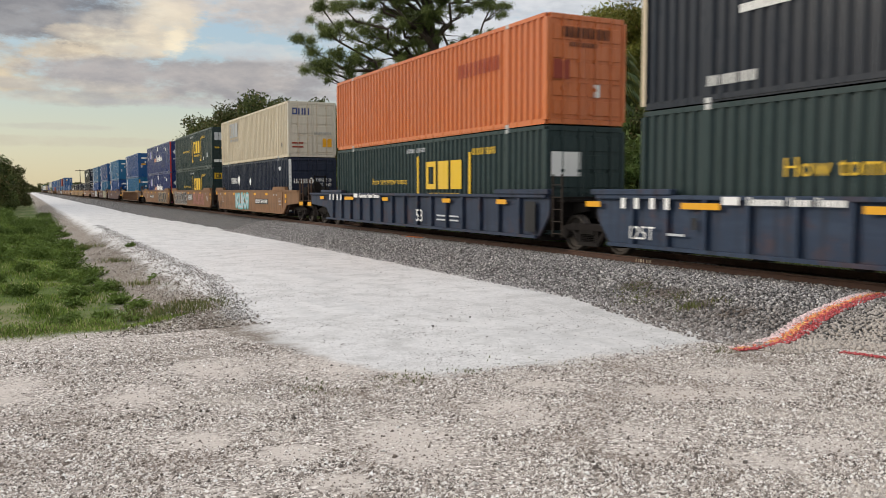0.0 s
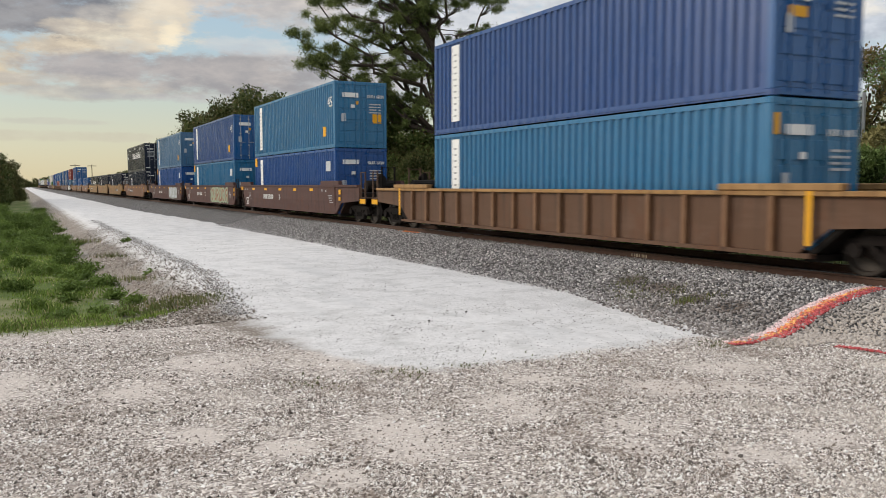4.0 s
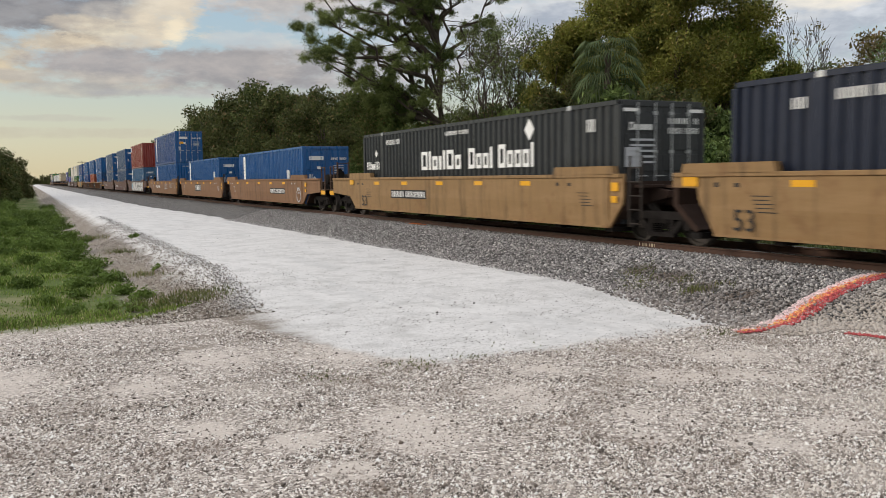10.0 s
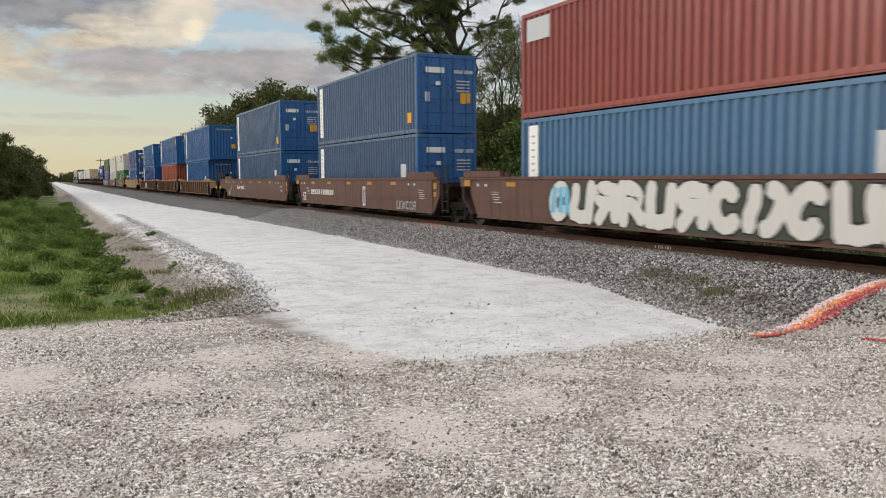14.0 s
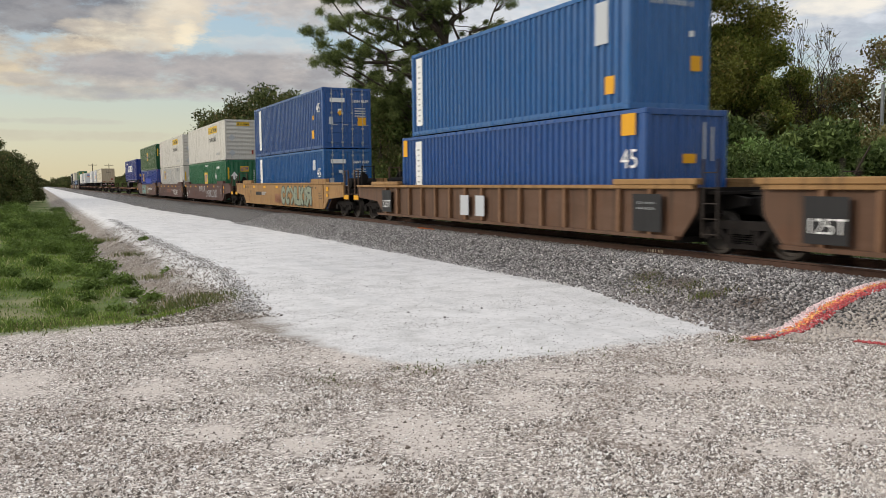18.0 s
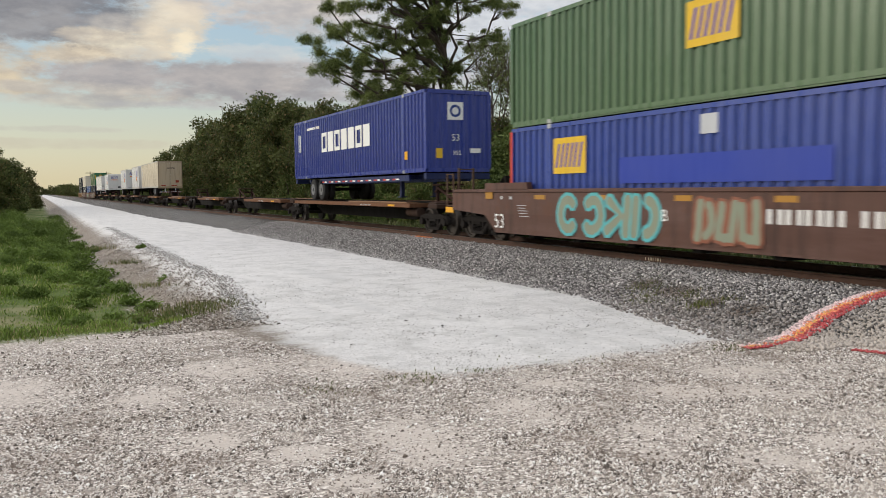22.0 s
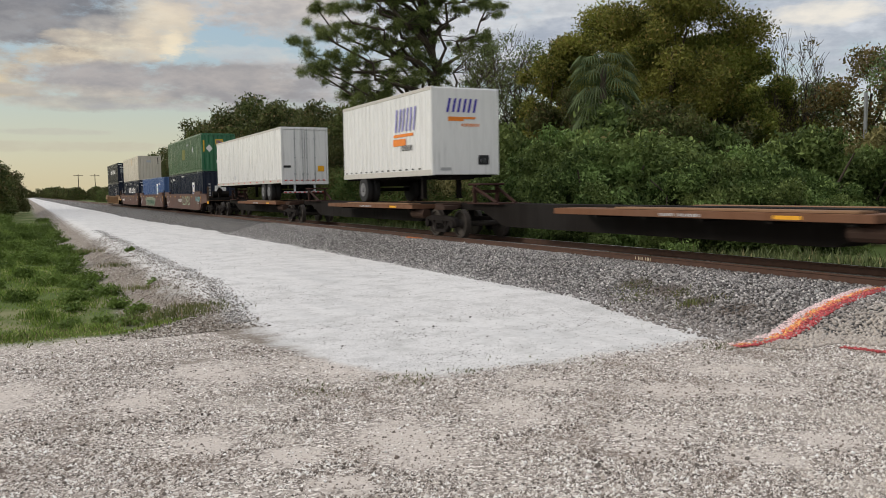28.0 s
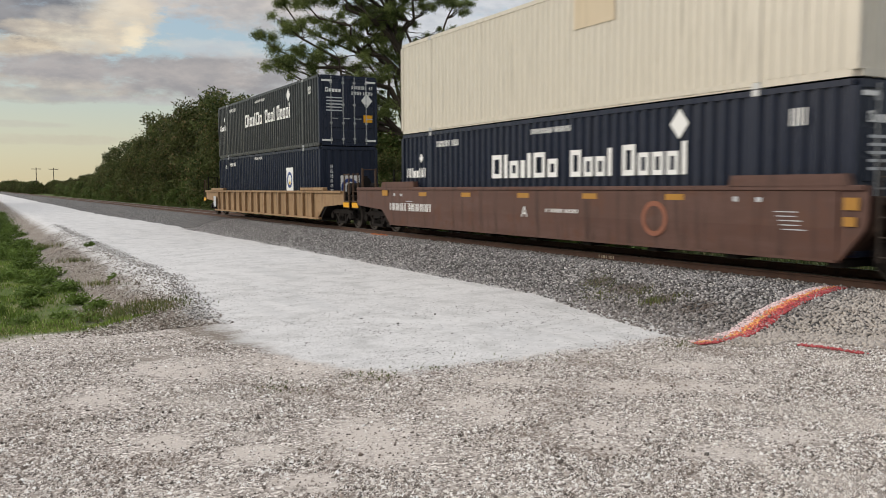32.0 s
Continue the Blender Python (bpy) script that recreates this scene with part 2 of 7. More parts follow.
# ---- markings ----
INK = {"white": (0.80, 0.80, 0.79), "yellow": (0.70, 0.45, 0.03), "black": (0.02, 0.02, 0.022), "orange": (0.75, 0.22, 0.03), "grey": (0.35, 0.36, 0.37),
       "blue": (0.03, 0.06, 0.22), "violet": (0.06, 0.05, 0.35), "amber": (0.74, 0.36, 0.014), "dull_amber": (0.40, 0.20, 0.035), "red": (0.5, 0.05, 0.04), "teal": (0.10, 0.42, 0.45), "mint": (0.33, 0.42, 0.29),
       "rustred": (0.30, 0.05, 0.03), "silver": (0.5, 0.52, 0.55), "darkgreen": (0.02, 0.10, 0.06), "pink": (0.5, 0.18, 0.2), "sky": (0.15, 0.42, 0.60), "patchblue": (0.028, 0.055, 0.34), "lilac": (0.25, 0.24, 0.50)}


def ink(name):
    return paint("ink_" + name, INK[name], 0.55, 0.25, 0.05, chalk=0.15)


def quad(bm, u0, v0, u1, v1, d, put):
    bm.faces.new([bm.verts.new(put(u, v, d)) for u, v in ((u0, v0), (u1, v0), (u1, v1), (u0, v1))])


def word(bm, u, v, w, h, letters, d, put):
    """A row of plain blocks in place of letters: b a full block, o a block with a slot, i a slim bar, j a low one, x a low block, a gap for a space."""
    unit = {"b": 1.0, "o": 1.0, "i": 0.45, "j": 0.5, "x": 0.85, " ": 0.6, "s": 0.85, "h": 1.0, "p": 1.05}
    total = sum(unit[k] for k in letters)
    p = w / total
    for k in letters:
        s = unit[k] * p
        a, b = u + 0.09 * p, u + s - 0.09 * p
        if k == "b" and h < 0.55:
            e = (b - a) * 0.30
            quad(bm, a, v, a + e, v + h, d, put)
            quad(bm, b - e, v, b, v + h, d, put)
        elif k == "p":
            # slanted strokes of a painted emblem
            e, lean = (b - a) * 0.27, h * 0.22
            for c in (a, b - e * 1.4):
                bm.faces.new([bm.verts.new(put(q, z, d)) for q, z in ((c, v), (c + e, v), (c + e + lean, v + h), (c + lean, v + h))])
        elif k in "bi":
            quad(bm, a, v, b, v + h, d, put)
        elif k in "xj":
            quad(bm, a, v, b, v + h * 0.72, d, put)
        elif k in "os":
            top = h if k == "o" else h * 0.72
            e = min((b - a) * 0.30, h * 0.19)
            quad(bm, a, v, a + e, v + top, d, put)
            quad(bm, b - e, v, b, v + top, d, put)
            quad(bm, a + e, v, b - e, v + e, d, put)
            quad(bm, a + e, v + top - e, b - e, v + top, d, put)
        elif k == "h":
            e = (b - a) * 0.32
            quad(bm, a, v, a + e, v + h, d, put)
            quad(bm, b - e, v, b, v + h, d, put)
            quad(bm, a + e, v + h * 0.4, b - e, v + h * 0.62, d, put)
        u += s


FONT = {}


def lettering(text):
    if text not in FONT:
        cu = bpy.data.curves.new("text", "FONT")
        cu.body, cu.size, cu.resolution_u = text, 1.0, 3
        ob = bpy.data.objects.new("text", cu)
        me = bpy.data.meshes.new_from_object(ob)
        FONT[text] = ([v.co.xy.copy() for v in me.vertices], [tuple(p.vertices) for p in me.polygons])
        bpy.data.objects.remove(ob)
    return FONT[text]


def stroke(bm, pts, r, lift, put, v0, v1):
    """A fat sprayed line through the points, with blunt round ends."""
    prev = None
    last = len(pts) - 1
    for k, p in enumerate(pts):
        q = (pts[min(k + 1, last)] - pts[max(k - 1, 0)]).normalized()
        n = Vector((-q.y, q.x)) * r
        ends = [p]
        if k == 0:
            ends = [p - q * r * 0.7, p]
        elif k == last:
            ends = [p, p + q * r * 0.7]
        for e in ends:
            w = 0.55 if (e - p).length > 1e-6 else 1.0
            cur = tuple(bm.verts.new(put(z.x, min(v1, max(v0, z.y)), lift)) for z in (e + n * w, e - n * w))
            if prev:
                bm.faces.new((prev[0], prev[1], cur[1], cur[0]))
            prev = cur


def graffiti(u, v, w, h, seed, d, put, parent, cols, fat1=0.15, fat2=0.085):
    """Sprayed tags: a cloud behind (where there is one), then fat bent strokes with a rim, side by side."""
    rng = random.Random(seed)
    if cols[0]:
        bm = bmesh.new()
        n = 56
        ring = []
        for k in range(n):
            a = k * math.tau / n
            r = 1.0 + 0.08 * math.sin(5 * a + seed) + 0.06 * math.sin(11 * a) + rng.uniform(-0.04, 0.04)
            x = math.copysign(abs(math.cos(a)) ** 0.4, math.cos(a)) * r
            y = math.copysign(abs(math.sin(a)) ** 0.4, math.sin(a)) * r
            ring.append(bm.verts.new(put(u + w / 2 + x * w * 0.47, min(v + h * 1.02, max(v - h * 0.02, v + h / 2 + y * h * 0.45)), d)))
        bm.faces.new(ring)
        part("graffiti", bm, ink(cols[0]), parent)
    count = max(3, round(w / (h * 0.8)))
    figures = []
    for i in range(count):
        cw = w / count
        c = Vector((u + cw * (i + 0.5), v + h / 2))
        sx, sy = cw * 0.5 - h * fat1 * 0.55, h * (0.5 - fat1 * 0.95)
        lean, tip = rng.uniform(-0.08, 0.22), rng.uniform(-0.12, 0.12)
        side = rng.choice((-1, 1))
        shapes = []
        kind = rng.randint(0, 4)
        if kind != 2:
            shapes.append([(side * -0.9, t_ * 2 - 1) for t_ in (0, 0.33, 0.66, 1)])
        if kind in (0, 2):
            shapes.append([(side * (0.1 + 0.85 * math.cos(a)), 0.95 * math.sin(a)) for a in np.linspace(-2.4 if kind == 2 else -1.5, 2.4 if kind == 2 else 1.5, 11)])
        if kind == 1:
            shapes.append([(side * (-0.3 + 1.1 * math.cos(a)), 0.45 + 0.5 * math.sin(a)) for a in np.linspace(-1.7, 1.7, 9)])
            shapes.append([(-0.1 * side, 0.0), (0.4 * side, -0.5), (0.9 * side, -1.0)])
        if kind == 3:
            shapes.append([(side * 0.9, t_ * 2 - 1) for t_ in (0, 0.5, 1)])
            shapes.append([(-0.9, -0.8), (0.0, -1.0), (0.9, -0.8)])
        if kind == 4:
            shapes.append([(side * 0.9, 0.95), (side * -0.4, 0.05), (side * 0.95, -0.95)])
        for sh in shapes:
            figures.append([c + Vector((x * sx + lean * y * sy + tip * sx * math.sin(3 * y), y * sy * (1 + tip * x))) for x, y in sh])
    for layer, (col, fat) in enumerate(((cols[1], fat1), (cols[2], fat2))):
        if not col:
            continue
        bm = bmesh.new()
        for i, pts in enumerate(figures):
            stroke(bm, pts, h * fat, d + 0.002 * (layer + 1) + 0.0002 * i, put, v, v + h)
        tagged(part("graffiti", bm, ink(col), parent), kind="stuff")


def mark(parent, marks, put):
    """Paints marks on a face. put(u, v, d): u metres from the face's left edge as seen, v up, d proud of it."""
    for k, *a in marks:
        bm, d = bmesh.new(), 0.004
        name = "lettering"
        if k == "w":
            u, v, w, h, letters, col = a
            word(bm, u, v, w, h, letters, d + 0.003, put)
        elif k == "r":
            u, v, w, h, col = a
            name = "panel_mark"
            quad(bm, u, v, u + w, v + h, d, put)
            if col == "white" and h > 2:
                dark = bmesh.new()
                for i in range(11):
                    quad(dark, u + w * (0.30 + 0.05 * (i % 2)), v + h * (0.06 + 0.08 * i), u + w * 0.64, v + h * (0.06 + 0.08 * i) + 0.055, d + 0.003, put)
                tagged(part("lettering", dark, ink("grey"), parent), kind="stuff")
        elif k == "d":
            u, v, s, col = a
            name = "placard"
            bm.faces.new([bm.verts.new(put(u + x * s, v + y * s, d + 0.003)) for x, y in ((0, -0.6), (0.5, 0), (0, 0.6), (-0.5, 0))])
        elif k == "o":
            u, v, r, thick, col = a
            name = "emblem"
            for i in range(24):
                p, q = i * math.tau / 24, (i + 1) * math.tau / 24
                bm.faces.new([bm.verts.new(put(u + rr * math.cos(z), v + rr * math.sin(z), d + 0.006)) for rr, z in ((r, p), (r, q), (r - thick, q), (r - thick, p))])
        elif k == "t":
            u, v, h, text, col = a
            vs, fs = lettering(text)
            made = [bm.verts.new(put(u + p.x * h / 0.72, v + p.y * h / 0.72, d + 0.012)) for p in vs]
            for f in fs:
                bm.faces.new([made[i] for i in f])
        elif k == "g":
            bm.free()
            u, v, w, h, seed, cols, *fats = a
            graffiti(u, v, w, h, seed, d, put, parent, cols, *fats)
            continue
        bmesh.ops.recalc_face_normals(bm, faces=bm.faces)
        made = part(name, bm, ink(col), parent)
        if k in "wt":
            tagged(made, kind="stuff")


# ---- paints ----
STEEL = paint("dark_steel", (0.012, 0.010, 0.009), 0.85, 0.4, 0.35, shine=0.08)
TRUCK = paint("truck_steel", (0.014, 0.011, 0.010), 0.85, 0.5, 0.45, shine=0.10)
TREAD = paint("wheel_steel", (0.055, 0.046, 0.040), 0.55, 0.5, 0.4, metal=0.3)
GALV = paint("galvanised", (0.42, 0.43, 0.44), 0.42, 0.3, 0.1, metal=0.5)
RIM = paint("wheel_rim", (0.17, 0.17, 0.18), 0.5, 0.4, 0.3, metal=0.4)
RUBBER = paint("tyre_rubber", (0.025, 0.025, 0.026), 0.85, 0.3, 0.0)
WOODY = paint("deck_plank", (0.24, 0.135, 0.075), 0.8, 0.6, 0.5)
RUSTY = paint("rusty_deck_steel", (0.155, 0.070, 0.035), 0.8, 0.7, 0.6)
ROOFG = paint("container_roof", (0.30, 0.31, 0.32), 0.6, 0.4, 0.3)
COAT = {
    "orange": (0.56, 0.145, 0.035), "cream": (0.58, 0.49, 0.36), "green_black": (0.027, 0.046, 0.048), "navy": (0.020, 0.026, 0.048), "royal": (0.018, 0.036, 0.155), "dusty_blue": (0.065, 0.115, 0.215),
    "slate_blue": (0.017, 0.066, 0.225), "teal": (0.018, 0.145, 0.30), "blue": (0.010, 0.092, 0.28), "deep_blue": (0.007, 0.066, 0.25), "steel_blue": (0.008, 0.096, 0.29),
    "charcoal": (0.040, 0.043, 0.046), "slate_navy": (0.020, 0.025, 0.036), "ink_navy": (0.017, 0.023, 0.043), "red": (0.26, 0.045, 0.036), "red_brown": (0.34, 0.082, 0.045), "white": (0.60, 0.57, 0.53),
    "green": (0.022, 0.14, 0.062), "leaf_green": (0.075, 0.14, 0.065), "dark_green": (0.015, 0.075, 0.035), "emp_blue": (0.024, 0.056, 0.28), "cobalt": (0.018, 0.036, 0.24),
    "faded_blue": (0.060, 0.155, 0.285), "beige": (0.62, 0.54, 0.42), "snow": (0.70, 0.70, 0.70), "soft_blue": (0.075, 0.145, 0.33), "bone": (0.60, 0.55, 0.46)}
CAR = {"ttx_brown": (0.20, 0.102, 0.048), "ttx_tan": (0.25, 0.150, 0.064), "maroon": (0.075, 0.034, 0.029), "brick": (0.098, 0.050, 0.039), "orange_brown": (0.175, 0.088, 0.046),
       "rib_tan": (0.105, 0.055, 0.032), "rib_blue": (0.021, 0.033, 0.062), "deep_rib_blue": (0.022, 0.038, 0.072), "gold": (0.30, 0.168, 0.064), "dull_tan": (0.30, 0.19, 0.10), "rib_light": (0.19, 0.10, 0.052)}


def coat(k):
    light = min(COAT[k]) > 0.3
    return paint("coat_" + k, COAT[k], 0.30, 0.62 if light else 0.5, 0.28 if light else 0.16, chalk=0.12, shine=0.5 if max(COAT[k]) > 0.1 else 0.18)


def carcoat(k):
    """Old well car paint: chalky scuffs along the side, rust blooms, long dark runs below the top chord."""
    name = "car_" + k
    if name in PAINTS:
        return PAINTS[name]
    col = CAR[k]
    m, t, b = material(name)
    tc = t.node("TexCoord").outputs["Object"]
    rnd = t.node("ObjectInfo").outputs["Random"]
    comb = t.node("CombineXYZ")
    t.put(comb.inputs[1], t.mul(rnd, 91.0))
    pos = t.shifted(tc, comb.outputs[0])
    runs = t.noise(t.scaled(pos, (5, 5, 0.30)), 1.0, 6, 0.65)
    scuff = t.noise(t.scaled(pos, (1, 0.35, 2.2)), 1.1, 6, 0.66)
    bloom = t.noise(pos, 1.7, 7, 0.7)
    fine = t.noise(pos, 16, 5, 0.7)
    c = t.mix(t.step(scuff, 0.40, 0.68, 0, 0.75), col, tuple(v * 1.15 + 0.022 for v in col))
    c = t.mix(t.step(bloom, 0.50, 0.66, 0, 0.65), c, tuple(a * 0.55 + q * 0.35 for a, q in zip(col, (0.17, 0.062, 0.026))))
    c = t.mix(t.step(runs, 0.48, 0.72, 0, 0.8), c, tuple(v * 0.38 + 0.006 for v in col))
    c = t.mix(t.step(fine, 0.62, 0.72, 0, 0.55), c, (0.075, 0.034, 0.018))
    t.put(b.inputs["Base Color"], c)
    t.put(b.inputs["Roughness"], t.step(scuff, 0.3, 0.8, 0.55, 0.8))
    b.inputs["Specular IOR Level"].default_value = 0.25
    t.put(b.inputs["Normal"], t.bump(t.add(t.mul(t.noise(pos, 0.9, 3), 1.6), t.mul(fine, 0.2)), 0.5, 0.02))
    PAINTS[name] = m
    return m


# ---- containers ----


def container(name, s, base, length, colour, label, end="doors", pattern="wave", side=(), face=(), rods=None, width=None, post=None, end_colour=None):
    """A steel container. Its near end lies at y 0; it reaches to +y. post: distance of the lift posts from the ends on the long ones."""
    long = length > 15
    w = (width or (2.59 if long else 2.438)) / 2
    h = 2.896
    ob = thing(name, pose(TRACK, s, RAIL + base), label, "container", "containers on the train")
    m, rod = coat(colour), rods or coat(colour)
    em = coat(end_colour or colour)
    post = 1.98 if long else 0.0
    key = "%s_%.1f_%.2f_" % (pattern, length, w)
    e = 0.012

    def sidewall(bm):
        cuts = [0.10, post - 0.09, post + 0.09, length - post - 0.09, length - post + 0.09, length - 0.10] if post else [0.15, length - 0.15]
        for a, b in zip(cuts[::2], cuts[1::2]):
            if pattern == "wave":
                wave(bm, -1, a, b, 0.15, h - 0.10, -w + 0.008, 0.278 if not long else 0.30, 0.062, 0.33)
            elif pattern == "fine":
                wave(bm, -1, a, b, 0.15, h - 0.10, -w + 0.008, 0.22, 0.016, 0.35)
            else:
                wave(bm, -1, a, b, 0.15, h - 0.10, -w + 0.002, 0.60, 0.03, 0.44)
    me = shared("side_" + key, sidewall)
    piece("side_panel", me, m, ob)
    piece("side_panel", me, m, ob, pose(0, length, 0, 0, 0, 180))
    if pattern == "strip":
        def strips(bm):
            n = round((length - 2 * post - 0.18) / 0.60)
            p = (length - 2 * post - 0.18) / n
            for i in range(n):
                a = post + 0.09 + i * p
                box(bm, -w - 0.006, -w + 0.02, a + p * 0.60, a + p * 0.78, 0.2, h - 0.16)
        piece("ribs", shared("ribs_" + key, strips), ink("grey"), ob, label="grey ribs between white panels")

    def bottom(bm):
        box(bm, -w + 0.02, -w + 0.10, 0.1, length - 0.1, 0.02, 0.17)
        box(bm, -w, -w + 0.03, post or 0.14, length - (post or 0.14), 0.06, 0.16)

    def top(bm):
        box(bm, -w, -w + 0.07, 0.1, length - 0.1, h - 0.11, h - 0.01)
    for b, n, mat in ((bottom, "bottom_rail", m), (top, "top_rail", m)):
        me = shared(n + key, b)
        piece(n, me, mat, ob)
        piece(n, me, mat, ob, pose(0, length, 0, 0, 0, 180))

    def cornerpost(bm):
        box(bm, -w, -w + 0.13, 0, 0.15, 0.12, h - 0.12, 0.012)
    me = shared("post" + key, cornerpost)

    def mirror(bm):
        box(bm, w - 0.13, w, 0, 0.15, 0.12, h - 0.12, 0.012)
    me2 = shared("postr" + key, mirror)
    for q, mm in ((None, em), (pose(0, length, 0, 0, 0, 180), m)):
        piece("corner_post", me, mm, ob, q)
        piece("corner_post", me2, mm, ob, q)

    def casting(bm):
        box(bm, -0.09, 0.09, -0.09, 0.09, -0.062, 0.062, 0.012)
    me = shared("casting", casting)
    places = [(x, y) for x in (-w + 0.088, w - 0.088) for y in ((post, length - post) if post else (0.088, length - 0.088))]
    for x, y in places:
        for z in (0.062, h - 0.062):
            piece("corner_casting", me, GALV if long else m, ob, pose(x, y, z))
    if post:
        def liftpost(bm):
            box(bm, -w - 0.004, -w + 0.06, -0.09, 0.09, 0.12, h - 0.12, 0.01)
        me = shared("liftpost" + key, liftpost)
        for y in (post, length - post):
            piece("lift_post", me, m, ob, pose(0, y, 0))
            piece("lift_post", me, m, ob, pose(0, y, 0, 0, 0, 180))

    for n, z0, z1 in (("door_sill", 0.02, 0.16), ("door_header", h - 0.15, h - 0.01)):
        me = shared(n + key, lambda bm: box(bm, -w + 0.1, w - 0.1, 0.005, 0.12, z0, z1, 0.008))
        piece(n, me, em, ob)
        piece(n, me, m, ob, pose(0, length, 0, 0, 0, 180))

    def deck(bm):
        box(bm, -w + 0.05, w - 0.05, 0.1, length - 0.1, 0.12, 0.17)
        k = 0.6
        while k < length - 0.4:
            box(bm, -w + 0.09, w - 0.09, k, k + 0.06, 0.03, 0.12)
            k += 0.9
    piece("floor", shared("deck" + key, deck), STEEL, ob)

    def roof(bm):
        box(bm, -w + 0.06, w - 0.06, 0.12, length - 0.12, h - 0.03, h - 0.004)
    piece("roof", shared("roof" + key, roof), ROOFG, ob)

    def plainend(bm):
        wave(bm, -1, -w + 0.12, w - 0.12, 0.15, h - 0.14, 0.03, 0.25 if not long else 0.32, 0.045 if not long else 0.025, axis="x")

    def ribbedend(bm):
        wave(bm, -1, 0.15, h - 0.14, -w + 0.12, w - 0.12, 0.03, 0.30, 0.035, 0.36, axis="z")
    if end == "doors":
        dw = w - 0.13

        def leaf(bm):
            box(bm, 0.006, dw, 0.035, 0.075, 0.17, h - 0.15)
            n = 5
            zs = [0.22 + (h - 0.46) * i / n for i in range(n + 1)]
            for a, b in zip(zs, zs[1:]):
                box(bm, 0.07, dw - 0.07, 0.012, 0.036, a + 0.05, b - 0.05, 0.01)
        me = shared("leaf" + key, leaf)

        def leafl(bm):
            leaf(bm)
            bmesh.ops.scale(bm, vec=(-1, 1, 1), verts=bm.verts)
            bmesh.ops.reverse_faces(bm, faces=bm.faces)
        me2 = shared("leafl" + key, leafl)

        def bar(bm):
            tube(bm, (0, -0.012, 0.08), (0, -0.012, h - 0.06), 0.018, n=6)
            for z in (0.3, 0.95, 1.7, h - 0.3):
                box(bm, -0.05, 0.05, -0.02, 0.03, z - 0.04, z + 0.04)
            box(bm, -0.02, 0.30, -0.03, -0.01, 1.12, 1.15)
        me3 = shared("lockbar", bar)
        for mm, sg in ((me, 1), (me2, -1)):
            d = piece("door", mm, em, ob)
            for x in (0.25, 0.78):
                piece("lock_rod", me3, rod, d, pose(sg * x, 0, 0))
    else:
        piece("end_panel", shared("front_" + end + key, plainend if end == "plain" else ribbedend), em, ob)
    piece("end_panel", shared("front_plain" + key, plainend), m, ob, pose(0, length, 0, 0, 0, 180))
    mark(ob, side, lambda u, v, d: (-w - d, length - u, v))
    off = 0.012 if end == "doors" else -0.022
    mark(ob, face, lambda u, v, d: (-w + u, -d - off if end == "doors" else 0.026 - d, v))
    return ob


# ---- trucks ----


def wheelset(bm, r=0.457):
    """Axle and both wheels, turned as one body."""
    half = [(0.0, 0.085), (0.50, 0.085), (0.62, 0.10), (0.655, 0.20), (0.655, r + 0.026), (0.685, r + 0.026), (0.69, r), (0.825, r - 0.005), (0.83, r - 0.07), (0.775, r - 0.09), (0.76, 0.16), (0.84, 0.12), (0.86, 0.08), (1.0, 0.075)]
    prof = [(-x, q) for x, q in half[:0:-1]] + half
    n, prev = 28, None
    for x, q in prof:
        ring = [bm.verts.new((x, q * math.cos(k * math.tau / n), q * math.sin(k * math.tau / n))) for k in range(n)]
        if prev:
            for k in range(n):
                bm.faces.new((prev[k], prev[(k + 1) % n], ring[(k + 1) % n], ring[k]))
        else:
            bm.faces.new(ring[::-1])
        prev = ring
    bm.faces.new(prev)
    bmesh.ops.recalc_face_normals(bm, faces=bm.faces)


def sideframe(bm):
    """A cast side frame with a spring window."""
    top = [(-1.12, 0.50), (-1.02, 0.64), (-0.62, 0.72), (0.62, 0.72), (1.02, 0.64), (1.12, 0.50)]
    prism(bm, [(-1.14, 0.40), *top, (1.14, 0.40), (0.95, 0.36), (0.72, 0.55), (-0.72, 0.55), (-0.95, 0.36)], -0.10, 0.06)
    prism(bm, [(-0.72, 0.56), (-0.58, 0.56), (-0.30, 0.30), (-0.30, 0.20), (-0.40, 0.20)], -0.08, 0.06)
    prism(bm, [(0.72, 0.56), (0.58, 0.56), (0.30, 0.30), (0.30, 0.20), (0.40, 0.20)], -0.08, 0.06)
    box(bm, -0.10, 0.06, -0.42, 0.42, 0.17, 0.27)
    for y in (-0.34, 0.34):
        box(bm, -0.09, 0.05, y - 0.05, y + 0.05, 0.24, 0.58)
    for y in (-0.9, 0.9):
        tube(bm, (-0.15, y, 0.457), (0.02, y, 0.457), 0.13, n=12)


def springs(bm):
    for y in (-0.2, 0.0, 0.2):
        for z in np.arange(0.28, 0.46, 0.045):
            tube(bm, (0, y, z), (0, y, z + 0.026), 0.09, n=10)
    box(bm, -0.12, 0.12, -0.26, 0.26, 0.46, 0.56)


WHEELS = []


